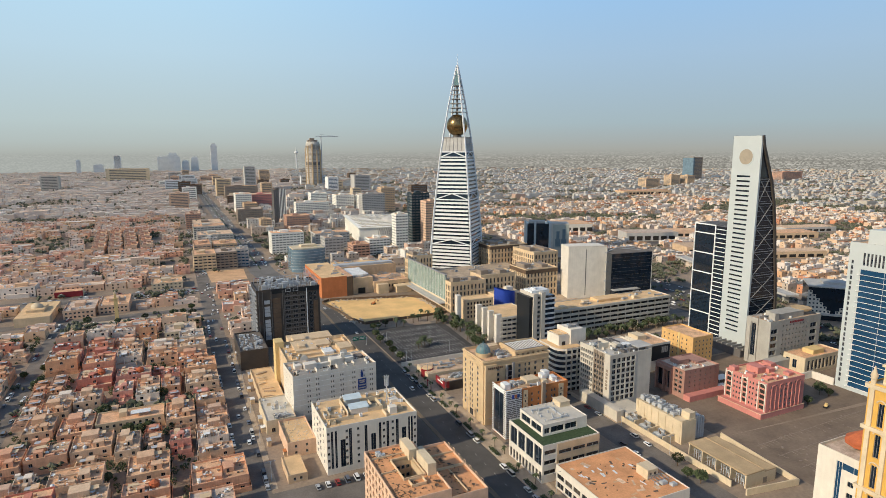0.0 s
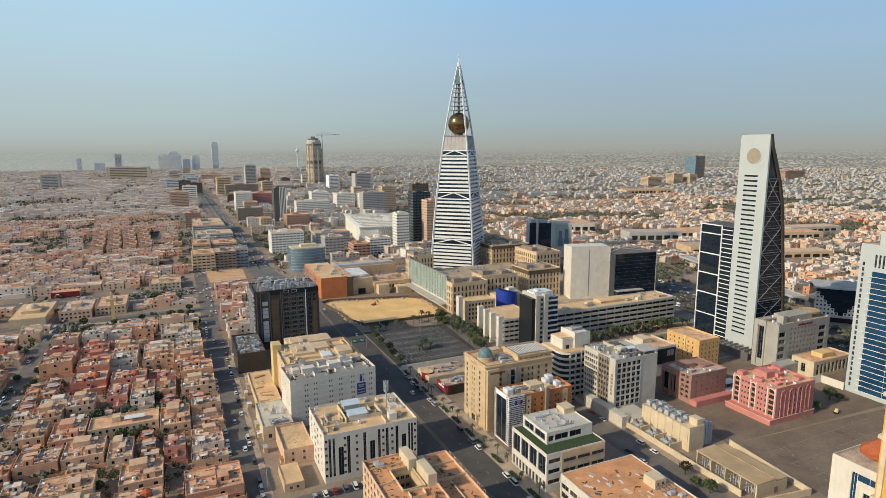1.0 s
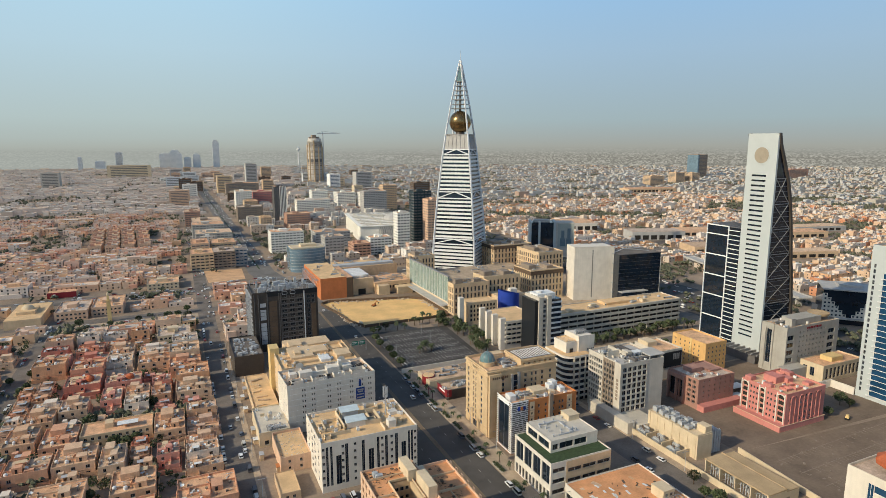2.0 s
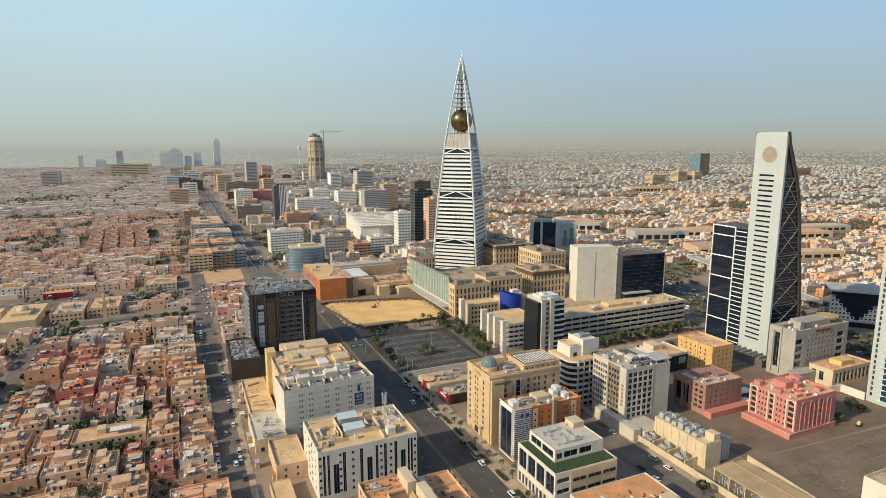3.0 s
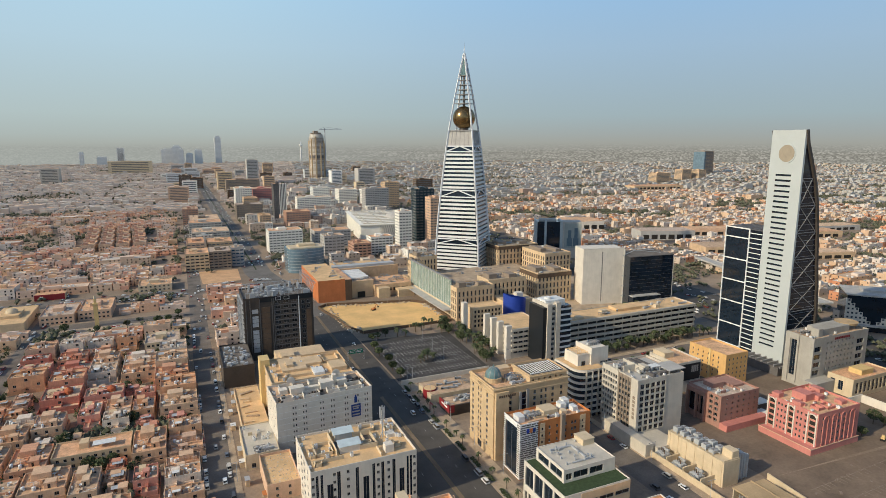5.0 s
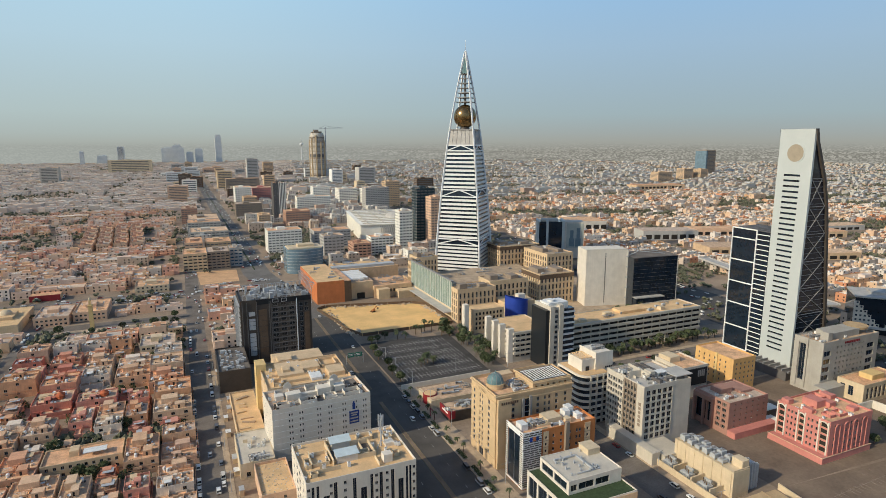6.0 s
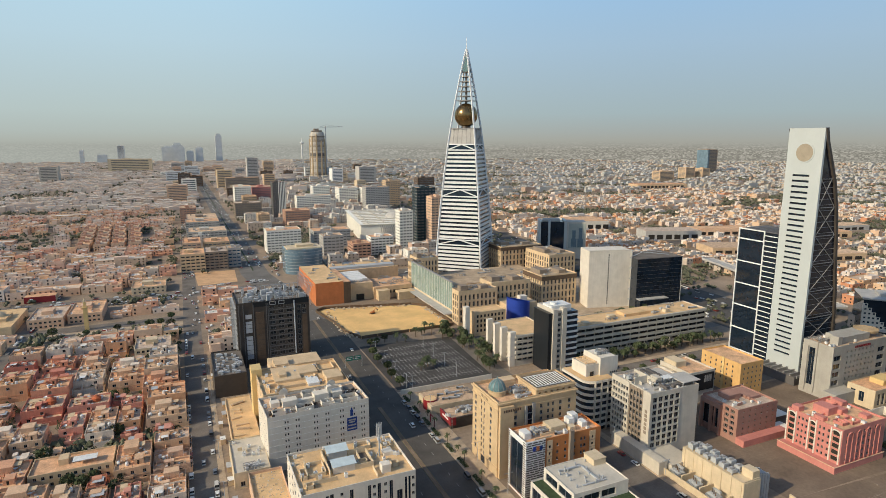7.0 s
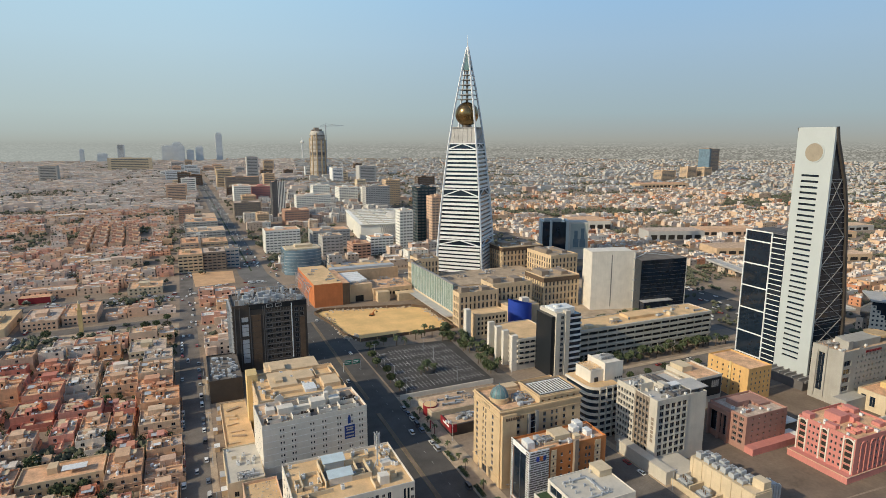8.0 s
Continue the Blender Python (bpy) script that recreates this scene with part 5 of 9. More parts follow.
for k in range(5):
    x = 10.3 + k * 1.7
    part("duct", Build().box(x, x + 1.3, 2, 8, 0, 13.4 - 0.5 * k).turned(x + 0.65, 2.6, ((0.62, 13.4 - 0.5 * k), (0.45, 14.0 - 0.5 * k)), 8).turned(x + 0.65, 7.2, ((0.62, 13.4 - 0.5 * k), (0.45, 14.0 - 0.5 * k)), 8), "cooler_grey", sub, "tall rounded grey duct")
for k in range(3):
    tr = thing("transformer", 228.5, 222 + k * 10.5, 0, "grey-green power transformer with finned radiators", "transformer", "transformers")
    part("tank", Build().box(0, 4, 0, 5.4, 0.4, 3.4).box(0.4, 3.6, 0.4, 5.0, 3.4, 3.7), "cooler_grey", tr)
    part("conservator", Build().beam((3.4, 0.6, 4.8), (3.4, 4.6, 4.8), 1.0).beam((3.4, 1.2, 3.6), (3.4, 1.2, 4.5), 0.2).beam((3.4, 4.0, 3.6), (3.4, 4.0, 4.5), 0.2), "cooler_grey", tr)
    for j in range(8):
        part("radiator", Build().box(-1.1, 0, 0.2 + j * 0.65, 0.45 + j * 0.65, 0.7, 3.2), "cooler_grey", tr)
    for j in range(3):
        part("bushing", Build().turned(1 + j * 0.6, 1.2 + j * 1.5, ((0.25, 3.7), (0.18, 5.6)), 6), "brown_clad", tr)
    part("plinth", Build().box(-1.3, 4.4, -0.4, 5.8, 0, 0.4), "kerb", tr)
    structure("blast_wall", slab([(227.5, 219.4 + k * 10.5), (236, 219.4 + k * 10.5), (236, 220.0 + k * 10.5), (227.5, 220.0 + k * 10.5)], 0, 4.2), "cream", "cream blast wall between transformers", "wall")
structure("boundary_wall", slab([(226.2, 176), (226.8, 176), (226.8, 262), (226.2, 262)], 0, 3.2), "cream", "cream boundary wall of the substation", "wall")
structure("boundary_wall", slab([(226.8, 168), (256, 164), (256, 164.6), (226.8, 168.6)], 0, 3.2), "cream", "cream boundary wall of the substation", "wall")
structure("boundary_wall", slab([(256, 164), (256.6, 164), (262, 212), (261.4, 212)], 0, 3.0), "cream", "cream boundary wall of the substation", "wall")
shed = thing("shed", 231, 172, 0, "open-fronted cream equipment shed with a tan roof", "shed")
part("roof", Build().box(0, 12, 0, 34, 6.4, 7.0, bottom=True).box(12, 20, 0, 34, 5.6, 6.1, bottom=True), "roof_shed", shed)
part("end_wall", Build().box(0, 20, 0, 0.4, 0, 5.6).box(0, 12, 0, 0.4, 5.6, 6.4), "cream", shed)
part("end_door", Build().box(11.4, 14.0, -0.08, 0, 0, 3.0), "taupe", shed)
# Rear wall darker than the cream shed: interior shade put into its colour.
part("rear_wall", Build().box(9, 20, 0.4, 33.6, 0, 5.6), "taupe", shed)
part("roof_rib", Build().box(11.6, 12.1, -0.2, 34.2, 7.0, 7.25), "roof_shed", shed)
for k in range(4):
    y = 0.8 + k * 8.2
    part("brace", Build().beam((3.4, y, 0.2), (3.4, y + 7.6, 6.2), 0.22).beam((2.2, y + 7.6, 0.2), (2.2, y, 6.2), 0.22).beam((2.0, y, 3.2), (2.0, y + 7.6, 3.2), 0.2), "frame_grey", shed)
for k in range(5):
    part("partition", Build().box(0.2, 9, 0.3 + k * 8.2, 0.8 + k * 8.2, 0, 6.4), "cream", shed)
for k in range(4):
    b = Build()
    for j in range(4):
        b.beam((1.5, 2.2 + k * 8.2 + j * 1.4, 0), (1.5, 2.2 + k * 8.2 + j * 1.4, 5), 0.3)
        b.beam((1.5, 2.2 + k * 8.2 + j * 1.4, 1.2 + j), (5, 6.2 + k * 8.2 - j, 3.4), 0.25)
    part("switchgear", b.box(4, 7, 2 + k * 8.2, 6 + k * 8.2, 0, 2.6), "metal", shed)

# red-fronted shops by the car park
shop = thing("shop_building", 149, 329, 0, "low shop row with a red and black front", "building")
plant(shop, 8, 29, 24, 40, 5.1, 71, 8, 1.8)
plant(shop, 9, 29, 4, 13, 6.15, 72, 9, 1.6)
fittings(shop, 29, 14, 6.15, 73, 10, 0)
part("wall", Build().box(0, 30, 22, 42, 0, 5.0).box(0, 6, 29, 34, 5, 5.9), "cream", shop)
part("wall", Build().box(3, 30, 2, 15, 0, 6.0), "dark_clad", shop, "black shop front")
part("roof", Build().box(1, 29.5, 22.5, 41.5, 5.0, 5.15).box(4, 29.5, 3, 14, 6.0, 6.15), "roof", shop)
part("drum_roof", Build().turned(3, 31, ((3.9, 5.9), (3.7, 6.1)), 18), "roof_sand", shop)
part("drum", Build().turned(3, 31, ((4.2, 0), (4.2, 5.9)), 18), "red", shop, "round red shop corner")
part("fascia", Build().box(2.6, 3, 1.6, 15.4, 2.2, 6.6).box(2.6, 6, 1.2, 1.6, 2.2, 6.6), "red", shop)
part("sign_bars", Build().box(2.5, 2.6, 4, 12, 4.2, 5.2, bottom=True), "frame_white", shop)
part("gate_frame", Build().beam((-4, 8, 0), (-4, 8, 5), 0.4).beam((-4, 14, 0), (-4, 14, 5), 0.4).beam((-4, 8, 5), (-4, 14, 5), 0.4), "red", shop)
structure("boundary_wall", slab([(142, 383.5), (206, 383.5), (206, 384), (142, 384)], 0, 3.2), "white", "pale blue-white hoarding along the car park", "wall")
# ---- the two landmark towers ----
TX, TY = 338.0, 697.0
PROFILE = ((0, 39.5), (20, 38.4), (40, 36.8), (60, 35.0), (80, 32.9), (100, 30.4), (120, 27.7), (145, 24.2), (170, 19.9), (190, 16.0), (210, 11.9), (230, 7.4), (250, 2.6), (258, 0.5))


def reach(z):
    for (z0, r0), (z1, r1) in zip(PROFILE, PROFILE[1:]):
        if z <= z1:
            return r0 + (r1 - r0) * (z - z0) / (z1 - z0)
    return 0.4


tower = thing("skyscraper", TX, TY, 0, "silver tapering skyscraper with a bronze glass ball near its tip", "skyscraper", turn=2.0)
CORNERS = ((0, -1), (1, 0), (0, 1), (-1, 0))


def at(k, z, scale=1.0):
    return (CORNERS[k % 4][0] * reach(z) * scale, CORNERS[k % 4][1] * reach(z) * scale, z)


for k in range(4):
    part("corner_leg", Build().rail([at(k, z) for z, _ in PROFILE], 1.6), "steel", tower, "white curved corner leg")
b = Build()
levels = [0, 20, 40, 60, 80, 100, 120, 145, 168]
for z0, z1 in zip(levels, levels[1:]):
    for k in range(4):
        b.face([at(k, z0, 0.955), at(k + 1, z0, 0.955), at(k + 1, z1, 0.955), at(k, z1, 0.955)])
part("curtain_wall", b, "glass_dark", tower, "dark glass between white louvres")


def louvre(k, z, tall=2.5, out=1.005):
    """One white sunshade across a face between two legs."""
    b = Build()
    p, q = at(k, z), at(k + 1, z)
    c = [(p[i] + q[i]) / 2 for i in range(2)]
    s0, s1 = 0.93, out
    lo = [[c[i] + (e[i] - c[i]) * 0.93 for i in range(2)] for e in (p, q)]
    def ring(zz, s):
        g = reach(zz) / reach(z)
        return [(x * g * s, y * g * s, zz) for x, y in lo]
    a, e = ring(z, 1.012), ring(z + tall, 1.0)
    ai, ei = ring(z, 0.955), ring(z + tall, 0.955)
    b.face([a[0], a[1], e[1], e[0]]).face([e[0], e[1], ei[1], ei[0]]).face([ai[0], ai[1], a[1], a[0]])
    b.face([a[1], ai[1], ei[1], e[1]]).face([ai[0], a[0], e[0], ei[0]])
    part("louvre", b, "louvre", tower)


for k in range(4):
    for j in range(9):
        louvre(k, 100.5 + j * 4.85)
    for j in range(10):
        louvre(k, 41.5 + j * 4.85)
    for j in range(7):
        louvre(k, 2 + j * 4.4)
    for z0, z1 in ((33.5, 40), (90.5, 98.5), (144, 150.5)):
        b = Build()
        p0, q0, p1, q1 = (Vector(v) for v in (at(k, z0), at(k + 1, z0), at(k, z1), at(k + 1, z1)))
        top = (p1 + q1) / 2
        b.beam(p0, q0, 1.3).beam(p1, q1, 1.3).beam(p0, top, 1.1).beam(q0, top, 1.1)
        part("brace", b, "steel", tower, "white cross brace over a dark storey")
b = Build()
for k in range(4):
    b.face([at(k, 151, 0.985), at(k + 1, 151, 0.985), at(k + 1, 168, 0.985), at(k, 168, 0.985)])
b.face([at(k, 168, 0.985) for k in range(4)])
crown = part("crown_wall", b, "grey", tower, "pale grey panelled crown storey")
for k in range(4):
    for j in range(1, 6):
        lo, hi = ([p + (q - p) * j / 6 for p, q in zip(at(k, z, 0.992), at(k + 1, z, 0.992))] for z in (151, 168))
        part("panel_seam", Build().beam(lo, hi, 0.3), "frame_grey", crown)
b = Build()
for k in range(4):
    b.beam(at(k, 168.5), at(k + 1, 168.5), 1.2)
part("terrace_rail", b, "frame_grey", tower)
part("globe", Build().turned(0, 0, [(13.6 * math.cos(a), 184 + 13.6 * math.sin(a)) for a in [-1.5 + 3.0 * k / 20 for k in range(21)]], 32), "bronze", tower, "bronze faceted glass ball", smooth=True)
part("globe_base", Build().turned(0, 0, ((6, 168), (5, 173)), 16), "dark_clad", tower)
part("spire_core", Build().turned(0, 0, ((1.6, 197), (1.2, 236)), 8), "frame_grey", tower)
for z in (200, 205, 210.5, 216, 221.5, 227, 232):
    b = Build().turned(0, 0, ((reach(z) * 0.55, z), (reach(z) * 0.55, z + 0.7)), 12)
    for k in range(4):
        b.beam(at(k, z + 0.4), at(k + 1, z + 0.4), 0.5)
        b.beam(at(k, z + 0.4), (0, 0, z + 0.4), 0.35)
    part("spire_platform", b, "frame_grey", tower)
b = Build()
for k in range(4):
    b.face([at(k, 233, 0.93), at(k + 1, 233, 0.93), at(k + 1, 255, 0.9), at(k, 255, 0.9)])
part("spire_glass", b, "glass_teal", tower, "green glass tip")
part("mast", Build().turned(0, 0, ((0.5, 254), (0.12, 271)), 6), "steel", tower)

# slab tower with a curved back
slabt = thing("skyscraper", 388, 299.5, 0, "white slab skyscraper with slot windows and a curved dark back", "skyscraper")
CURVE = ((0, 31.8), (28, 31.6), (42, 30.6), (58, 28.6), (73, 25.9), (97, 22.6), (115, 19.3), (129, 15.4), (144, 9.2), (155, 4.3), (163.2, 0.9))
D = 23.6
slots = [(5.2, 16.4, z, z + 1.35) for z in [133.0 - 3.58 * j for j in range(34)]]
b = Build()
vs = [0.0] + sorted([s[2] for s in slots] + [s[3] for s in slots]) + [163.2]
b.face([(0, D, 0), (0, D - 5.2, 0), (0, D - 5.2, 163.2), (0, D, 163.2)]).face([(0, D - 16.4, 0), (0, 0, 0), (0, 0, 163.2), (0, D - 16.4, 163.2)])
solid = [(0.0, min(s[2] for s in slots))] + [(slots[j + 1][3], slots[j][2]) for j in range(len(slots) - 1)] + [(slots[0][3], 163.2)]
for z0, z1 in solid:
    b.face([(0, D - 5.2, z0), (0, D - 16.4, z0), (0, D - 16.4, z1), (0, D - 5.2, z1)])
for _, _, z0, z1 in slots:
    b.face([(0, D - 5.2, z0), (0, D - 16.4, z0), (0.8, D - 16.4, z0), (0.8, D - 5.2, z0)][::-1]).face([(0, D - 5.2, z1), (0, D - 16.4, z1), (0.8, D - 16.4, z1), (0.8, D - 5.2, z1)])
b.face([(0, 0, 0), (1.6, 0, 0), (1.6, 0, 163.2), (0, 0, 163.2)]).face([(1.6, D, 0), (0, D, 0), (0, D, 163.2), (1.6, D, 163.2)]).face([(0, 0, 163.2), (1.6, 0, 163.2), (1.6, D, 163.2), (0, D, 163.2)])
part("wall", b, "panel_white", slabt, "smooth white panel face")
for _, _, z0, z1 in slots:
    part("slot_window", Build().face([(0.8, D - 5.2, z0), (0.8, D - 16.4, z0), (0.8, D - 16.4, z1), (0.8, D - 5.2, z1)]), "glass_dark", slabt)
b, g, g2 = Build(), Build(), Build()
for (z0, x0), (z1, x1) in zip(CURVE, CURVE[1:]):
    g.face([(1.6, 0.6, z0), (max(x0, 1.6), 0.6, z0), (max(x1, 1.6), 0.6, z1), (1.6, 0.6, z1)])
    g2.face([(max(x0, 1.6), D - 0.6, z0), (1.6, D - 0.6, z0), (1.6, D - 0.6, z1), (max(x1, 1.6), D - 0.6, z1)])
    b.face([(x0, -0.3, z0), (x0, D + 0.3, z0), (x1, D + 0.3, z1), (x1, -0.3, z1)])
part("back_roof", b, "dark_clad", slabt, "dark curved metal back")
for yy in (0.3, D - 0.3):
    part("back_edge", Build().rail([(max(x - 1.0, 1.2), yy, z) for z, x in CURVE], 2.0), "dark_clad", slabt, "dark brown edge of the curved back")
part("side_glass", g, "glass_dark", slabt, "dark side glazing")
part("side_glass", g2, "glass_dark", slabt, "dark side glazing")


def back(z):
    for (z0, x0), (z1, x1) in zip(CURVE, CURVE[1:]):
        if z <= z1:
            return x0 + (x1 - x0) * (z - z0) / (z1 - z0)
    return 1.6


zs = [6, 24, 42, 60, 78, 96, 114, 132]
for z0, z1 in zip(zs, zs[1:]):
    for yy in (0.25, D - 0.25):
        for p, q in (((1.6, z0), (back(z1) - 2.4, z1)), ((back(z0) - 2.4, z0), (1.6, z1)), ((1.6, z1), (back(z1) - 2.4, z1))):
            part("brace", Build().beam((p[0], yy, p[1]), (q[0], yy, q[1]), 0.36), "frame_grey", slabt, "grey diagonal brace")
for k in range(36):
    part("glazing_line", Build().box(1.6, back(4 + k * 3.6) - 1.5, 0.5, 0.6, 4 + k * 3.6, 4.2 + k * 3.6, bottom=True), "frame_grey", slabt)
b = Build()
k = len(b.v)
b.turned(0, 0, ((6.4, 0), (6.4, 0.5)), 36)
b.v = [(-0.3 + 0.5 - z, D / 2 + x, 148 + y) for x, y, z in b.v]
part("roundel_rim", b, "panel_white", slabt)
b = Build().turned(0, 0, ((5.6, 0), (5.6, 0.3)), 36)
b.v = [(-0.35 + 0.3 - z, D / 2 + x, 148 + y) for x, y, z in b.v]
part("roundel", b, "disc_bronze", slabt, "round tan disc near the top")
part("podium", Build().box(-10, 36, -5, D + 2, 0, 6), "stone_dark", slabt, "dark glazed podium")
for k in range(7):
    part("podium_fin", Build().box(-10.6, 4, -7 + k * 4.6, -6.2 + k * 4.6, 6, 7.4, bottom=True), "frame_grey", slabt)
wing = thing("office_tower", 388, 323.6, 0, "dark glass office wing framed in white", "building")
part("curtain_wall", Build().box(0.3, 26, 0, 29.5, 0, 94), "glass_dark", wing)
for z in (6, 22, 39, 55, 71, 87, 94):
    part("band", Build().box(-0.2, 0.3, 9.8, 29.8, z, z + 0.8, bottom=True), "frame_white", wing)
for y in (9.6, 29.4):
    part("mullion", Build().box(-0.3, 0.3, y, y + 0.7, 0, 94.8), "frame_white", wing)
for k in range(26):
    part("band", Build().box(-0.1, 0.3, 0, 9.6, 4 + k * 3.5, 4.55 + k * 3.5, bottom=True), "frame_white", wing)
part("roof", Build().box(1, 25, 0.5, 29, 94, 94.4), "stone_dark", wing)
for k in range(6):
    part("roof_beam", Build().beam((1, 3 + k * 4.6, 95.2), (25, 3 + k * 4.6, 95.2), 0.4), "frame_grey", wing)
# ---- mall, hotels and offices round the tower ----
mall = thing("mall_building", 135.5, 603, 0, "low mall with an orange corner block and flat roofs", "building")
part("wall", Build().box(0, 27, 0, 84, 0, 22, 0, 1), ["orange", "roof_sand"], mall, "orange rendered corner block")
part("wall", Build().box(27, 34, 0, 60, 0, 21, 0, 1), ["brown_clad", "roof"], mall)
part("wall", Build().box(34, 58, 6, 60, 0, 17, 0, 1), ["beige", "roof"], mall)
part("wall", Build().box(58, 98, 2, 40, 0, 12, 0, 1), ["tan", "roof"], mall)
part("wall", Build().box(34, 104, 60, 96, 0, 19, 0, 1), ["tan", "roof_sand"], mall)
# Flat dark sheet painting the shade of the doorway.
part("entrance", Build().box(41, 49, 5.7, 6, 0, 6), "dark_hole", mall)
for k in range(5):
    b = Build()
    for j in range(9):
        a0, a1 = math.pi * j / 9, math.pi * (j + 1) / 9
        y = 20 + k * 8
        b.face([(36, y - 3 * math.cos(a0), 17 + 2.2 * math.sin(a0)), (56, y - 3 * math.cos(a0), 17 + 2.2 * math.sin(a0)), (56, y - 3 * math.cos(a1), 17 + 2.2 * math.sin(a1)), (36, y - 3 * math.cos(a1), 17 + 2.2 * math.sin(a1))])
    part("roof_vault", b, "tank", mall, "pale curved roof vault")
part("roof_vault", Build().box(30, 100, 62, 72, 19, 21.5), "metal", mall)
for k in range(4):
    part("panel", Build().box(60 + k * 9, 67 + k * 9, 1.7, 2, 5, 8), "dark_hole", mall)
plant(mall, 2, 26, 4, 80, 22, 94, 8, 1.4)
plant(mall, 35, 57, 8, 18, 17, 95, 6, 1.6)
plant(mall, 59, 96, 6, 38, 12, 96, 14, 2.6)
plant(mall, 36, 100, 74, 94, 19, 97, 10, 2.4)
part("front_bay", Build().box(60, 72, -6, 2, 0, 10).box(80, 97, -9, 2, 0, 7.5), "beige", mall)
# grey side screens
for k in range(12):
    part("side_truss", Build().beam((-4, 8 + k * 6, 0), (-4, 8 + k * 6, 19), 0.5).beam((-4, 8 + k * 6, 19), (0, 8 + k * 6, 19), 0.5).beam((-4, 8 + k * 6, 12), (0, 14 + k * 6, 19), 0.35), "metal", mall)

# green glass screen wall beside the sand lot
gw = thing("screen_wall", 236, 512, 0, "long pale green glass screen wall", "building")
part("glass_wall", Build().box(0, 1.2, 0, 100, 9, 33), "glass_green", gw, "pale green glass")
for k in range(26):
    part("mullion", Build().box(-0.18, 0, k * 4, k * 4 + 0.15, 9, 33), "frame_white", gw)
part("coping", Build().box(-0.5, 1.8, -0.5, 100.5, 33, 33.9, bottom=True), "frame_grey", gw)
part("canopy", Build().box(-9, 0, -4, 120, 6.4, 7.2, bottom=True), "grey", gw)
part("plinth", Build().box(0, 1.2, 0, 100, 0, 9), "cream", gw)


def columned(name, label, x0, x1, y0, y1, h, wall, bays, storeys, turn=0.0, sides="SW"):
    """A stone block with deep windows between tall piers."""
    w, d = x1 - x0, y1 - y0
    ops = {}
    for side in sides:
        n = max(3, round(bays * (w if side == "S" else d) / w))
        pitch = (h - 4.5) / storeys
        ops[side] = rows_of(w if side == "S" else d, n, (w if side == "S" else d) / n * 0.45, storeys, 2.4, pitch, pitch * 0.72, 0.8, "plain")
    return building(name, label, x0, x1, y0, y1, h, wall, ops, "paving", 1.0, deep=0.7, turn=turn)


for row in ((234, 271, 495, 508, 30, 9, 4), (272, 312, 507, 530, 31, 9, 4), (328, 367, 512, 545, 31, 9, 4), (238, 250, 613, 628, 31, 4, 4), (252, 276, 636, 660, 31, 6, 4), (365, 420, 655, 690, 32, 11, 4), (395, 430, 600, 650, 30, 7, 4)):
    r, w, d = columned("hotel_building", "sandstone hotel wing with tall window piers", *row[:5], "beige", row[5], row[6])
    if row[0] in (328, 365):
        part("top_band", Build().box(-0.3, w + 0.3, -0.3, 0, row[4] - 5.0, row[4] - 1.0, bottom=True).box(-0.3, 0, 0, d, row[4] - 5.0, row[4] - 1.0, bottom=True), "brown_clad", r, "dark brown band under the roofline")
    plant(r, 2, w - 2, 2, d - 2, row[4] - 1, row[0], 6, 2.4)
    blocks_on(r, "taupe", ((w * 0.1, w * 0.3, d * 0.3, d * 0.8, row[4] - 1, row[4] + 3.2), (w * 0.6, w * 0.8, d * 0.2, d * 0.7, row[4] - 1, row[4] + 2.2)))
structure("courtyard_ground", sheet(236, 436, 472, 700, 0.04), "paving", "tan paved court round the tower", "pavement")
blk = thing("hotel_building", 276, 530, 0, "low tan podium joining the hotel wings", "building")
part("wall", Build().box(-38, 60, 0, 60, 0, 9, 0, 1), ["tan", "paving"], blk)
part("wall", Build().box(-36, 110, 60, 120, 0, 10, 0, 1), ["tan", "paving"], blk)
plant(blk, -30, 55, 5, 55, 9, 91, 14, 3.0)
plant(blk, -30, 100, 64, 116, 10, 92, 16, 3.0)
part("roof_pergola", Build().box(80, 104, 20, 50, 0, 17.5), "grass", blk, "dark planted roof garden")

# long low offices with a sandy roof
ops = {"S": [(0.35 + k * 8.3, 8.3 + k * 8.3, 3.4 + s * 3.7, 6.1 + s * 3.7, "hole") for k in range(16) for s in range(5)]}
lowb, w, d = building("office_building", "long low stone office range with a sandy roof", 268, 401, 388.5, 412, 22.4, "ivory", ops, "roof_sand", 0.7, deep=0.8)
lowb.scale = (1, 1, 1.1)
for s in range(5):
    part("balcony_band", Build().box(0, 133, -0.9, 0, 5.6 + s * 3.7, 7.45 + s * 3.7, bottom=True), "ivory", lowb)
for k in range(16):
    part("column", Build().box(4 + k * 8.4, 4.7 + k * 8.4, -0.9, -0.2, 0, 6.2), "ivory", lowb)
plant(lowb, 30, 130, 4, 20, 21.7, 93, 10, 1.6)
blocks_on(lowb, "cream", ((44, 50, 8, 12, 21.7, 24.2), (60, 90, 8, 20, 21.7, 23.6, "roof_sand"), (95, 99, 4, 8, 21.7, 24.2), (18, 23, 3, 8, 21.7, 23.4)))
ops = {"S": [(2 + k * 4.4, 5.6 + k * 4.4, 3.6 + s * 3.7, 5.9 + s * 3.7, "dark") for k in range(6) for s in range(5)], "W": [(3 + k * 6, 7 + k * 6, 3.6 + s * 3.7, 5.9 + s * 3.7, "dark") for k in range(5) for s in range(5)]}
lowb, w, d = building("office_building", "stone office wing with white piers and a sandy roof", 231, 262, 396, 432, 22.4, "ivory", ops, "roof_sand", 0.7, deep=0.8)
for s in range(5):
    part("balcony_band", Build().box(0, 31, -0.9, 0, 5.6 + s * 3.7, 7.45 + s * 3.7, bottom=True), "ivory", lowb)
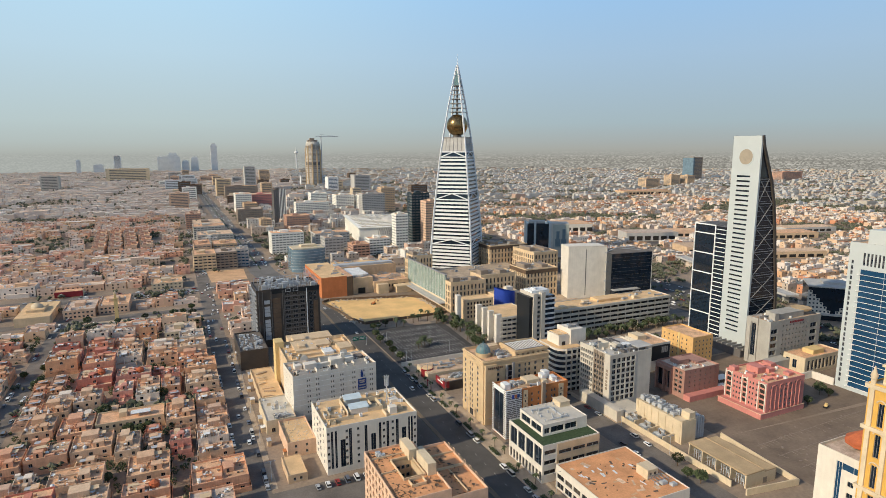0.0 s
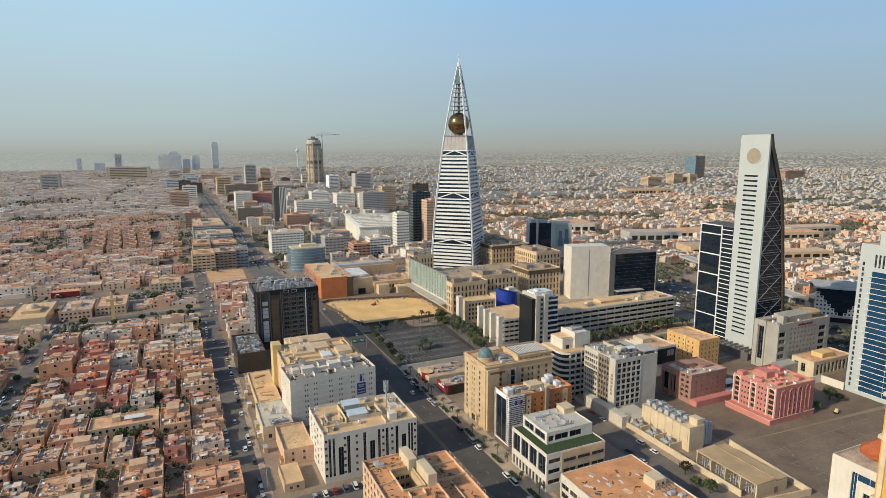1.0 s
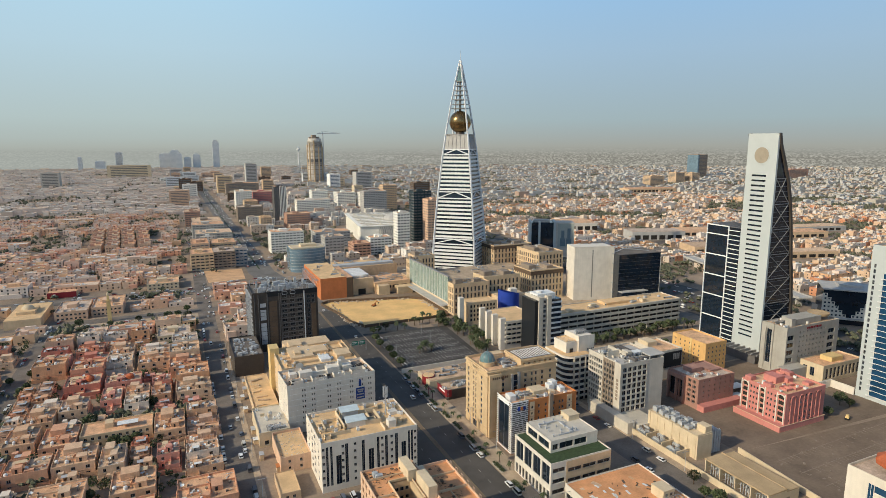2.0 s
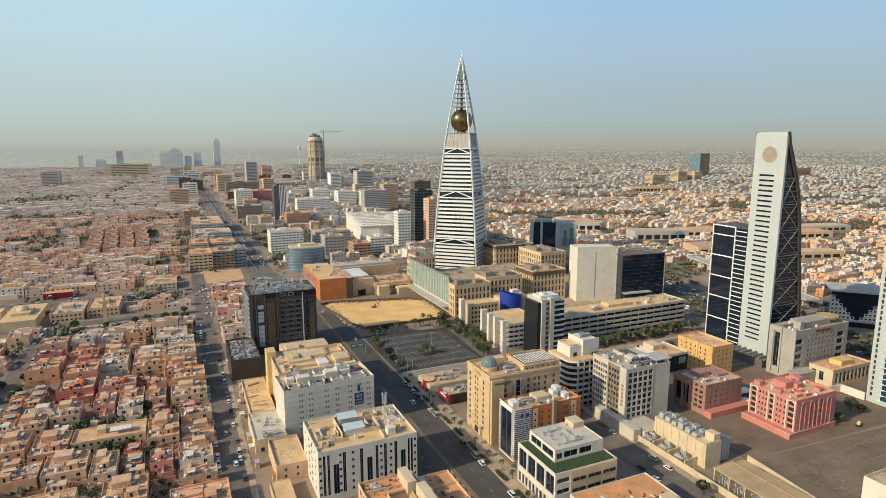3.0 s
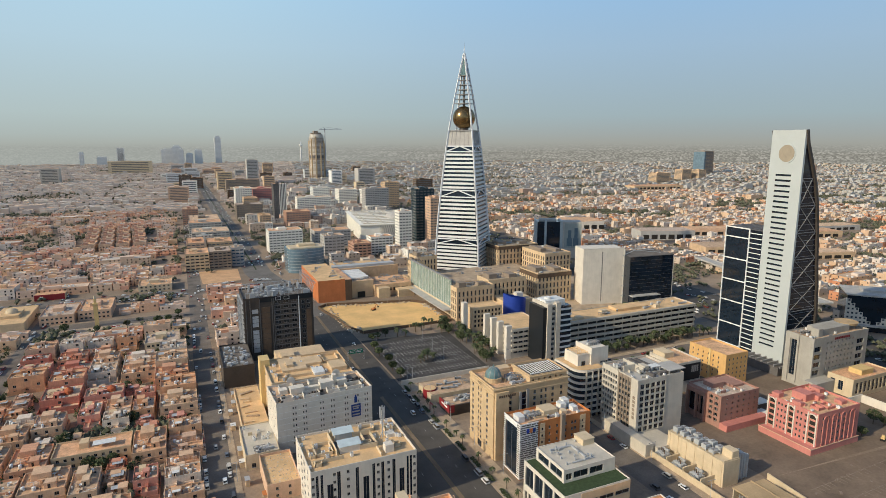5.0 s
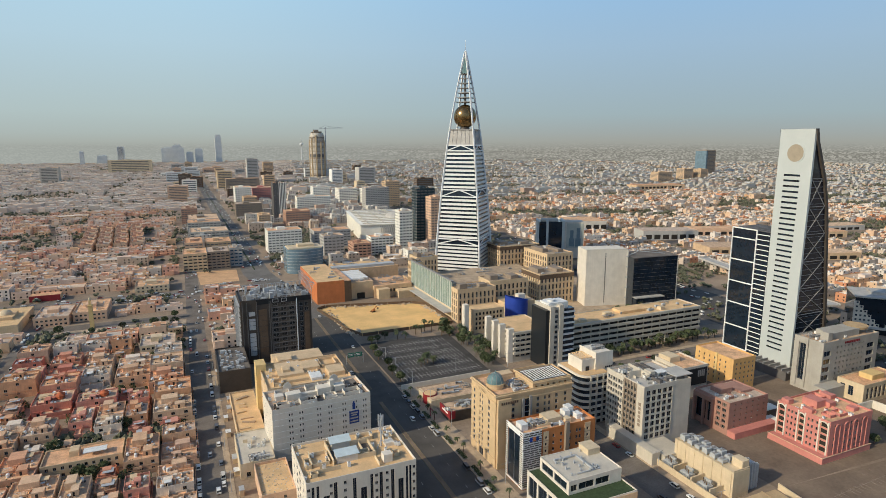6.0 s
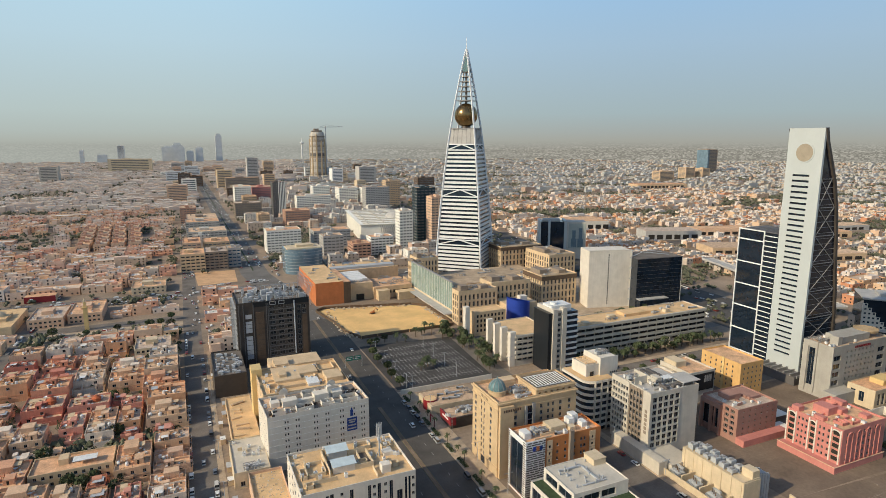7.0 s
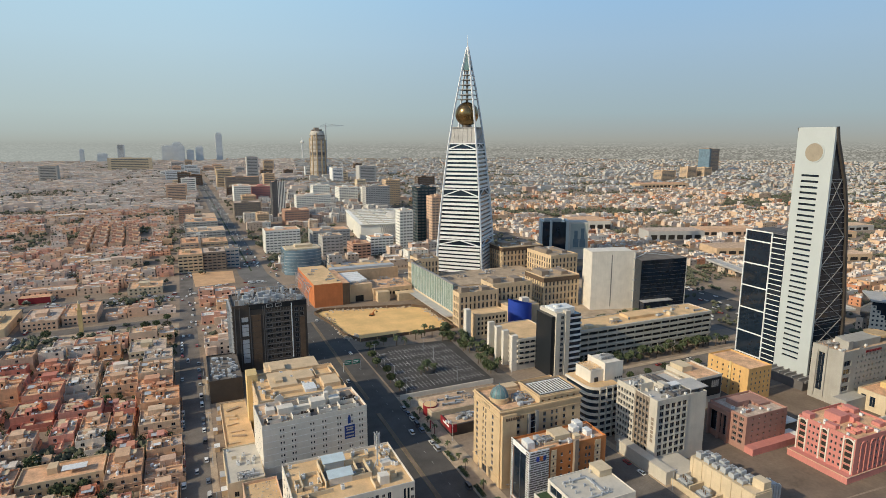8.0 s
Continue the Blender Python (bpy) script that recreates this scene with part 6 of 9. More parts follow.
for y in (0, 12, 22, 33):
    part("pier", Build().box(-4, 0.5, y, y + 3, 0, 25), "white", lowb, "tall white pier")
lowb, w, d = building("office_building", "stone office wing with a sandy roof", 234, 262, 464, 480, 20, "beige", {"S": rows_of(28, 8, 2, 4, 3, 4, 2.6, 1, "hole")}, "roof_sand", 0.7, deep=0.6)
part("pier", Build().box(-9, -5, -1, 4, 0, 25.5), "white", lowb, "tall white pier")
b = Build()
for k in range(25):
    a = math.pi * (0.98 + 1.04 * k / 24)
    b.v.extend([(10.5 * math.cos(a), 10.5 * math.sin(a), 0), (10.5 * math.cos(a), 10.5 * math.sin(a), 24.5 - 6 * k / 24)])
for k in range(24):
    b.f.append((2 * k, 2 * k + 2, 2 * k + 3, 2 * k + 1))
    b.m.append(0)
b.face([(10.5, 0, 0), (-10.5, 0, 0), (-10.5, 0, 24.5), (10.5, 0, 18.5)])
cyl = thing("drum_building", 284, 482, 0, "deep blue half-round drum with a sloping top", "building")
part("wall", b, "blue_paint", cyl, smooth=True)
part("top_block", Build().box(3, 10, 0.5, 6, 17, 23), "white", cyl)
part("rear_block", Build().box(-10, 20, 0.2, 22, 0, 17), "beige", cyl)

# slim twin-slab tower
twin = thing("office_tower", 245, 377, 0, "slim office tower of white and black slabs", "building")
part("wall", Build().box(0, 3, 0, 18, 0, 41.5), "screen", twin, "black glazed slab")
part("wall", Build().box(3, 6.5, -1, 19, 0, 44), "ivory", twin, "white slab")
part("wall", Build().box(6.5, 10.5, 0, 18, 0, 43), "ivory", twin)
for k in range(11):
    part("window", window_mesh(2.2, 2.2, "dark", 0.0), None, twin, m=Matrix.Translation((7.4, -0.02, 2.2 + k * 3.7)))
part("wall", Build().box(10.5, 14, -1, 19, 0, 44.5), "ivory", twin, "white slab")
part("wall", Build().box(14, 24, 1, 17, 0, 41), "glass_dark", twin, "dark glazed bays")
for k in range(10):
    part("band", Build().box(14, 24.4, 0.4, 1, 2 + k * 4, 3.3 + k * 4, bottom=True), "frame_white", twin)
part("roof_plant", Build().box(4, 20, 3, 14, 41, 45.5).turned(9, 8, ((2.5, 45.5), (2.5, 47)), 14), "tank", twin)

# white blank-walled block with a black glass side
wb = thing("office_building", 368, 495, 0, "blank white block with a black glass side", "building", turn=-15.5)
part("wall", Build().box(0, 41, 0, 22, 0, 54.3), "white", wb, "blank off-white wall")
part("coping", Build().box(-0.2, 41.2, -0.2, 0.5, 54.3, 55, bottom=True), "white", wb)
for k in range(20):
    part("slit_window", Build().box(18.8, 19.6, -0.1, 0.2, 3 + k * 2.45, 4.7 + k * 2.45, bottom=True), "glass_dark", wb)
part("fin", Build().box(41, 42, -1, 22, 0, 53.6), "grey", wb)
for k in range(5):
    part("fin_bracket", Build().box(39.4, 42.4, -1.6, -1, 7 + k * 10, 8.2 + k * 10, bottom=True), "metal", wb)
hall_plan = [(40.5, -15), (89, -6.5), (83.1, 27), (42.5, 18)]
part("curtain_wall", Build().prism(hall_plan, 0, 48.4, 0, 1), ["glass_dark", "asphalt_old"], wb, "black glass hall")
for p, q in zip(hall_plan[:2], hall_plan[1:3]):
    part("edge_trim", Build().beam((*p, 48.5), (*q, 48.5), 0.6), "stone_dark", wb)
part("edge_trim", Build().beam((*hall_plan[1], 0), (*hall_plan[1], 48.5), 0.6), "grey", wb)
for k in range(12):
    part("glazing_line", Build().beam((40.7, -15.05, 3.8 + 3.7 * k), (89, -6.58, 3.8 + 3.7 * k), 0.12), "stone_dark", wb)
part("entrance_hall", Build().prism([(42, -21), (72, -15.5), (71, -9.7), (41, -15)], 0, 11), "glass_dark", wb, "low glazed entrance wing")
part("entrance_roof", Build().prism([(41.5, -21.6), (72.6, -16), (71.4, -9.6), (40.8, -15)], 11.05, 11.8), "grey", wb)
for p, q in (((42, 0, 48.4), (52, 0, 52.4)), ((52, 0, 52.4), (80, 2, 49)), ((43, 14, 48.4), (52, 14, 52.4)), ((52, 14, 52.4), (80, 16, 49)), ((52, 0, 52.4), (52, 14, 52.4))):
    part("roof_truss", Build().beam(p, q, 0.5), "metal", wb)

# white hotel with blue glazing, seen at the start
ops = {"W": [(1.8, 3.1, 4 + k * 3.4, 6.4 + k * 3.4, "dark") for k in range(24)] + [(7.6, 35.5, 2.6 + k * 3.5, 6.02 + k * 3.5, "blue") for k in range(22)] + [(8.6 + k * 2.2, 9.8 + k * 2.2, 82, 90, "dark") for k in range(12)]}
hot, w, d = building("hotel_building", "white high-rise hotel with blue glass bands", 389.5, 429.5, 195, 232, 96, "panel_white", ops, "roof", 1.0, deep=0.3)
for k in range(22):
    part("balcony", Build().box(-0.25, 0, 1.5, 29.2, 2.52 + k * 3.5, 2.62 + k * 3.5, bottom=True).box(-1.1, 0, 27.5, 30.6, 2.5 + k * 3.5, 2.66 + k * 3.5, bottom=True), "frame_white", hot)
blocks_on(hot, "panel_white", ((6, 38, 4, 30, 95, 104), (12, 36, 4, 24, 104, 118)))
# white and blue corner office in the foreground
ops = {"S": [(6, 18, 4 + k * 4.2, 6.8 + k * 4.2, "blue") for k in range(6)], "W": [(8, 10.2, 2, 27.4, "blue"), (10.2, 19.5, 24.4, 27.4, "blue")] + [(13 + j * 8, 15.4 + j * 8, 3.4 + k * 5.0, 5.6 + k * 5.0, "dark") for j in range(2) for k in range(4)]}
fg, w, d = building("office_building", "white corner office with blue glass strips", 243, 268, 112, 149, 31, "white", ops, "roof", 1.2)
part("turret_roof", Build().turned(16, 28, ((7, 31), (7.4, 33), (0.3, 38)), 8), "tile_red", fg, "red tiled roof turret")
# yellow ornamented tower
ops = {"W": [(4 + j * 6, 6 + j * 6, 6 + k * 12, 15 + k * 12, "dark") for j in range(4) for k in range(5)]}
yt, w, d = building("hotel_building", "yellow ornamented hotel tower with cream pilasters", 229, 258, 98, 125, 70, "gold_paint", ops, "roof", 1.5, deep=0.5)
for k in range(5):
    part("pilaster", Build().box(-0.6, 0, 0.6 + k * 6, 2.2 + k * 6, 0, 72), "cream", yt)
for j in range(4):
    for k in range(5):
        b = Build()
        for i in range(6):
            a0, a1 = math.pi * i / 6, math.pi * (i + 1) / 6
            b.beam((-0.25, 22 - j * 6 + 1.5 * math.cos(a0), 15 + k * 12 + 1.3 * math.sin(a0)), (-0.25, 22 - j * 6 + 1.5 * math.cos(a1), 15 + k * 12 + 1.3 * math.sin(a1)), 0.4)
        part("window_arch", b, "cream", yt)
for j in range(5):
    part("finial", Build().turned(-0.2, 1.4 + j * 6, ((0.9, 71.5), (1.3, 73), (0.7, 74.2), (0.15, 76.5)), 10), "cream", yt, smooth=True)
part("attic", Build().box(3, 26, 4, 24, 69, 76).box(2.4, 26.6, 3.4, 24.6, 76, 77, bottom=True), "cream", yt)
for z in (28, 52, 68):
    part("cornice", Build().box(-1.0, 29.5, -0.8, 27.8, z, z + 1.4, bottom=True), "cream", yt)

# stepped glass office by the highway
stp = thing("office_building", 522, 342, 0, "stepped pale and black glass office block", "building", turn=-48)
part("wall", Build().box(0, 40, 0, 34, 0, 30), "glass_dark", stp)
part("roof", Build().box(-0.5, 40.5, -0.9, 34.5, 30, 31.2, bottom=True).box(12, 30, 10, 26, 31.2, 33.4), "grey", stp)
part("canopy", Build().box(-2, 42, -4, 0, 5.2, 6.4, bottom=True), "grey", stp)
for k in range(6):
    top = 27 - k * 3.6
    part("step_wall", Build().box(-0.5 + (k > 0) * (0.5 + k * 3), 3 + k * 3, -0.6, 0, 6.4, top, bottom=True), "white", stp, "white stepped wall")
    part("step_wall", Build().box(37 - k * 3, 40.5 if k == 0 else 40 - k * 3, -0.6, 0, 6.4, top, bottom=True), "white", stp, "white stepped wall")
    for j in range(6 - k):
        part("window", window_mesh(1.5, 1.6, "dark", 0.0), None, stp, m=Matrix.Translation((0.8 + k * 3, -0.64, 7.2 + j * 3.6)))
        part("window", window_mesh(1.5, 1.6, "dark", 0.0), None, stp, m=Matrix.Translation((37.7 - k * 3, -0.64, 7.2 + j * 3.6)))

# ---- offices and apartments along the far avenue ----
def banded(name, label, x0, x1, y0, y1, h, wall, glassm, storeys, sides="SW", turn=0.0, share=0.42):
    """A mid-distance block: one recessed dark band a storey, each a part."""
    root = thing(name, x0, y0, 0, label, "building", turn=turn)
    FOOT.append((x0 - 4, x1 + 4, y0 - 4, y1 + 4))
    w, d = x1 - x0, y1 - y0
    pitch = h / (storeys + 0.6)
    ops = {}
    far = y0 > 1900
    # Beyond 840 m the panes take the haze-lightened style.
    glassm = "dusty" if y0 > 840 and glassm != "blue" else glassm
    panes = {}
    for side in "S" if far else sides:
        length = w if side == "S" else d
        n = 1 if y0 > 1700 else max(3, round(length / 5.5))
        edge = 0.08 if n == 1 else 0.13
        levels = [(pitch * (s + 0.5), pitch * (s + 0.5 + share)) for s in range(storeys)]
        ops[side] = [(length * (k + edge) / n, length * (k + 1 - edge) / n, lo, hi) for k in range(n) for lo, hi in levels]
        panes[side] = [(length * 0.5 / n * edge, length * (1 - 0.5 / n * edge), lo, hi) for lo, hi in levels]
    # Far white walls turn a brighter white, making up for haze and shade.
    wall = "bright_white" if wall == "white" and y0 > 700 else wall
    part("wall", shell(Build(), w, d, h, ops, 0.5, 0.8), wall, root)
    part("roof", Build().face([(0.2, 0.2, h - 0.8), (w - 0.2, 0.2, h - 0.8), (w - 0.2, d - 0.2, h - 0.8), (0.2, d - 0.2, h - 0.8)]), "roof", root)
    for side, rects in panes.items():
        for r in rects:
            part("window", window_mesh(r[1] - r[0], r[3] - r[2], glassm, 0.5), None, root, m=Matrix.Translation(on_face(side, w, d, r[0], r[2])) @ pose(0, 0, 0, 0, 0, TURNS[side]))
    if y0 < 1700:
        rb = random.Random(int(x0 + y0))
        for k in range(3):
            u, v = rb.uniform(0.05, 0.75) * w, rb.uniform(0.05, 0.75) * d
            part("roof_box", Build().box(u, u + rb.uniform(1.5, 5), v, v + rb.uniform(1.5, 4), h - 0.8, h + rb.uniform(0.3, 2.2)), wall, root)
    part("stair_room", Build().box(w * 0.3, w * 0.55, d * 0.35, d * 0.65, h - 0.8, h + 2.6), wall, root)
    return root


for row in (
    ("office_building", "beige office block with dark ribbon windows", 19, 46, 809, 850, 22, "beige", "plain", 5),
    ("office_building", "brown office block with dark gridded windows", 46, 72, 811, 850, 22.7, "taupe", "dark", 6),
    ("office_building", "small blue glass office on the far avenue", 73, 88, 822, 845, 24, "grey", "blue", 5),
    ("apartment_building", "pink apartment block on the avenue", 22, 44, 880, 930, 24, "peach", "plain", 6),
    ("apartment_building", "tan apartment block on the avenue", 48, 80, 890, 930, 22, "tan", "plain", 5),
    ("office_building", "grey concrete office block with dark bands", 30, 82, 965, 1015, 26, "stone_grey", "plain", 7),
    ("office_building", "pale grey office block with dark bands", 28, 78, 1075, 1120, 26, "stone_grey", "plain", 7),
    ("office_building", "dark brown office block on the far avenue", 30, 80, 1150, 1230, 22, "taupe", "dark", 6),
    ("apartment_building", "terracotta apartment block on the far avenue", 20, 48, 1260, 1310, 30, "terracotta", "plain", 7),
    ("apartment_building", "peach apartment block on the far avenue", -10, 40, 1730, 1780, 40, "peach", "plain", 9),
    ("apartment_building", "white apartment hotel with balconies", 129, 176, 893, 925, 32, "white", "plain", 8),
    ("office_building", "dark office slab with a flat stone top", 120, 170, 1288, 1325, 32, "taupe", "dark", 7),
    ("apartment_building", "small tan corner block on the far avenue", 148, 168, 1155, 1185, 24, "tan", "plain", 6),
    ("apartment_building", "red and white apartment block by the avenue", 196, 240, 1154, 1190, 28, "terracotta", "plain", 6),
    ("office_tower", "tall dark office tower with pale ribs", 190, 214, 1262, 1290, 73, "stone_dark", "dark", 17),
    ("office_building", "white ribbed office block on the far avenue", 140, 178, 1540, 1590, 46, "white", "dark", 9),
    ("apartment_building", "pink and white apartment block", 185, 240, 1590, 1650, 40, "pink", "plain", 9),
    ("office_building", "brown glass office block on the far avenue", 150, 180, 1450, 1490, 30, "tan", "dark", 7),
    ("apartment_building", "white apartment terrace on the far avenue", 255, 330, 1370, 1400, 34, "white", "plain", 8),
    ("apartment_building", "white apartment blocks in a row", 330, 372, 1560, 1600, 40, "white", "plain", 9),
    ("apartment_building", "white apartment blocks in a row", 382, 428, 1500, 1545, 38, "white", "plain", 9),
    ("apartment_building", "white apartment blocks in a row", 436, 480, 1470, 1510, 38, "white", "plain", 9),
    ("office_tower", "white slim office tower with balconies", 312, 332, 860, 880, 55, "white", "plain", 12),
    ("apartment_building", "white apartment block with a stepped top", 258, 290, 826, 850, 25, "white", "plain", 6),
    ("office_building", "grey glazed low office on the far avenue", 196, 224, 842, 870, 28, "grey", "dark", 6),
    ("office_building", "terracotta low office on the far avenue", 226, 250, 800, 830, 22, "terracotta", "plain", 5),
    ("apartment_building", "grey apartment block behind the mall", 196, 250, 905, 940, 26, "grey", "plain", 6),
    ("office_tower", "dark glass office slab on the far avenue", 352, 382, 893, 915, 84, "glass_slab", "dark", 18),
    ("office_tower", "stepped brown stone office tower", 358, 385, 850, 872, 74, "peach", "plain", 18),
    ("office_building", "brown ribbed office block on the far avenue", 470, 505, 1400, 1430, 60, "tan", "plain", 13),
    ("office_building", "dark office pair with a pale fin", 400, 455, 1330, 1360, 52, "grey", "dark", 12),
    ("office_building", "blue glass office block on the far avenue", 540, 580, 2240, 2290, 50, "frame_white", "blue", 9),
    ("office_building", "dark blue office block on the far avenue", 600, 660, 2090, 2140, 62, "grey", "dark", 11),
    ("office_building", "grey office tower on the avenue", 250, 290, 2350, 2390, 90, "grey", "dark", 16),
    ("office_building", "pale office tower on the avenue", 130, 175, 2060, 2110, 60, "beige", "dark", 11),
    ("office_building", "dark low office on the avenue", 150, 250, 1990, 2030, 40, "taupe", "dark", 8),
    ("hotel_building", "long pale palace hotel with end blocks", -292, -100, 3325, 3385, 62, "cream", "plain", 7),
    ("apartment_building", "tan apartment slab in a long row", -560, -528, 1905, 1945, 46, "cream", "plain", 9),
    ("apartment_building", "tan apartment slab in a long row", -572, -540, 1990, 2030, 46, "beige", "plain", 9),
    ("apartment_building", "tan apartment slab in a long row", -584, -552, 2080, 2120, 46, "cream", "plain", 9),
    ("apartment_building", "tan apartment slab in a long row", -596, -564, 2170, 2210, 46, "beige", "plain", 9),
    ("apartment_building", "tan apartment slab in a long row", -608, -576, 2270, 2310, 46, "cream", "plain", 9),
    ("apartment_building", "tan apartment slab in a long row", -620, -588, 2370, 2410, 46, "beige", "plain", 9),
    ("apartment_building", "tan apartment slab in a long row", -632, -600, 2480, 2520, 46, "cream", "plain", 9),
    ("office_building", "hazy tan block beyond the villas", -455, -395, 2680, 2730, 56, "stone_grey", "plain", 9),
    ("office_tower", "hazy grey office tower", -318, -280, 4180, 4215, 118, "pale_clad", "plain", 20),
    ("office_tower", "tan office tower with blue glass side", 2323, 2385, 2150, 2215, 110, "taupe", "plain", 16),
    ("apartment_building", "tan apartment block far beyond the highway", 1650, 1720, 1750, 1790, 40, "tan", "plain", 8),
    ("apartment_building", "tan apartment block far beyond the highway", 1880, 1930, 1850, 1890, 45, "tan", "plain", 9),
    ("apartment_building", "tan apartment block far beyond the highway", 1960, 2000, 1840, 1880, 42, "tan", "plain", 8),
    ("apartment_building", "brown apartment slabs far off", 2560, 2700, 1850, 1900, 45, "terracotta", "plain", 8),
):
    made = banded(*row)
    if row[6] == 73:
        for k in range(5):
            part("rib", Build().box(11 + k * 3.0, 12.4 + k * 3.0, -0.8, 0, 0, 74, bottom=True), "bright_white", made, "pale vertical rib")
    if row[2] == 2323:
        part("curtain_wall", Build().box(-1, 8, -1, 65, 0, 108), "glass_pale", made, "blue-green glass side")

# dark glass block with white edges and a printed banner
mb = thing("office_building", 456, 716, 0, "dark green glass block with white edges and a printed banner", "building", turn=-28)
part("curtain_wall", Build().box(0.5, 34, 0.6, 26, 0, 49), "glass_dark", mb)
for x0, x1 in ((0, 2.5), (12, 15), (33, 36.5)):
    part("pier", Build().box(x0, x1, -0.4, 26.5, 0, 50.5), "panel_white", mb)
part("wall", Build().box(36.5, 62, 1, 26, 0, 49), "stone_grey", mb, "pale grey clad wing")
part("banner", Build().box(39, 61, 0.7, 1, 14, 47), "banner_pale", mb, "pale printed banner with blue shapes")
for cx, top in ((46, 38), (54.5, 41)):
    part("banner_shape", Build().prism([(cx - 3.6, 0.5), (cx + 3.6, 0.5), (cx + 3.6, 0.7), (cx - 3.6, 0.7)], 16, 27), "banner_blue", mb)
    part("banner_shape", Build().prism([(cx - 2.2, 0.5), (cx + 2.2, 0.5), (cx + 2.2, 0.7), (cx - 2.2, 0.7)], 27, top), "banner_blue", mb)
part("roof_plant", Build().box(6, 28, 6, 20, 49, 52), "grey", mb)
FOOT.append((450, 525, 680, 745))
# broad flat-roofed halls beyond the highway
for x, y, w, d, h, t, mat in ((690, 770, 90, 40, 14, -20, "grey"), (690, 640, 80, 45, 9, -18, "tan"), (800, 770, 100, 40, 10, -18, "peach"), (900, 690, 120, 40, 10, -16, "tan"), (1380, 1560, 180, 60, 12, -10, "tan"), (760, 560, 90, 30, 9, -18, "tan"), (1020, 720, 110, 36, 9, -12, "grey"), (640, 900, 70, 60, 16, -15, "white")):
    hb = thing("market_hall", x, y, 0, "broad flat-roofed hall beyond the highway", "building", turn=t)
    part("wall", Build().box(0, w, 0, d, 0, h), mat, hb)
    part("roof", Build().box(1, w - 1, 1, d - 1, h, h + 0.5), "roof", hb)
    # Flat dark sheets on the wall paint the shade inside hall openings.
    for k in range(int(w / 14)):
        part("opening", Build().box(4 + k * 14, 14 + k * 14, -0.12, 0, 1, h * 0.6), "dark_hole", hb)
    FOOT.append((x - 10, x + w + 10, y - w * 0.36, y + d + 8))
# mixed mid-rise blocks towards the skyline
rm = random.Random(31)
for k in range(40):
    y = rm.uniform(1720, 3300)
    x = rm.choice((rm.uniform(112, 330), rm.uniform(-60, 66), rm.uniform(330, 1000)))
    w, d, h = rm.uniform(24, 60), rm.uniform(20, 34), rm.choice((22, 28, 34, 40, 52))
    if any(x < q[1] and q[0] < x + w and y < q[3] and q[2] < y + d for q in FOOT):
        continue
    banded(*rm.choice((("office_building", "pale mid-rise office block far up the avenue"), ("apartment_building", "dusty mid-rise apartment block far up the avenue"))), x, x + w, y, y + d, h, rm.choice(("white", "cream", "tan", "grey", "peach", "brown_clad", "pale_clad")), rm.choice(("plain", "dark")), max(3, int(h / 6)))
# round-fronted blue-grey office
cyl = thing("office_building", 154, 757, 0, "blue-grey round-fronted office block", "building")
b = Build()
b.prism([(22 * math.cos(a), 13 * math.sin(a)) for a in [math.pi + math.pi * k / 20 for k in range(21)]] + [(22, 22), (-22, 22)], 0, 29)
part("curtain_wall", b, "glass_pale", cyl)
for k in range(7):
    part("floor_band", Build().prism([(22.15 * math.cos(a), 13.15 * math.sin(a)) for a in [math.pi + math.pi * j / 20 for j in range(21)]], 3.6 + k * 3.7, 3.9 + k * 3.7), "cooler_grey", cyl)
part("roof", Build().box(-20, 20, -6, 20, 29, 30.2).box(-8, 12, 2, 14, 30.2, 33), "cream", cyl)
# white conference hall with a shallow dome
hall = thing("conference_hall", 275, 935, 0, "broad white conference hall with a shallow dome", "building", turn=-8)
part("wall", Build().box(0, 100, 0, 190, 0, 26), "bright_white", hall)
for k in range(18):
    part("wall_rib", Build().box(-0.8, 0, 3 + k * 10.5, 5 + k * 10.5, 0, 26), "bright_white", hall)
part("roof", Build().box(-2, 104, -2, 194, 26, 27.2, bottom=True), "bright_white", hall, "white flat roof slab")
for k in range(9):
    part("roof_rib", Build().box(4, 98, 8 + k * 21, 9.2 + k * 21, 27.2, 28.6), "ivory", hall)
for k in range(4):
    part("roof_rib", Build().box(12 + k * 26, 13.2 + k * 26, 4, 186, 27.2, 28.2), "ivory", hall)
plant(hall, 6, 96, 110, 184, 27.2, 98, 14, 3.5)
part("dome", Build().turned(70, 80, [(18 * math.cos(a), 27 + 10 * math.sin(a)) for a in [k * math.pi / 14 for k in range(8)]], 24), "grey", hall, smooth=True)
for k in range(24):
    part("lattice", Build().beam((30 + k * 3, -1.5, 10), (33 + k * 3, -1.5, 25), 0.5).beam((33 + k * 3, -1.5, 10), (30 + k * 3, -1.5, 25), 0.5), "grey", hall)
# brown round tower under construction with a crane
ct = thing("office_tower", 555, 2555, 0, "brown round-shouldered tower under construction", "skyscraper")
b = Build()
b.turned(0, 0, ((31, 0), (31, 150), (29, 176), (26, 186)), 20)
part("wall", b, "stone_grey", ct)
rt = random.Random(5)
for k in range(34):
    part("floor_band", Build().turned(0, 0, ((31.5, 6 + k * 5), (31.5, 6 + k * 5 + rt.uniform(1.0, 2.6))), 20, cap=False), rt.choice(("brown_clad", "taupe", "taupe", "stone_grey")), ct)
part("plant_band", Build().turned(0, 0, ((31.8, 88), (31.8, 100)), 20, cap=False), "stone_dark", ct, "dark unfinished storeys")
for x0, x1, y0, y1, z1 in ((-14, 4, -18, 4, 200), (4, 18, -14, 10, 193), (-22, -12, -8, 12, 192)):
    part("lift_core", Build().box(x0, x1, y0, y1, 184, z1), "taupe", ct, "bare concrete lift core")
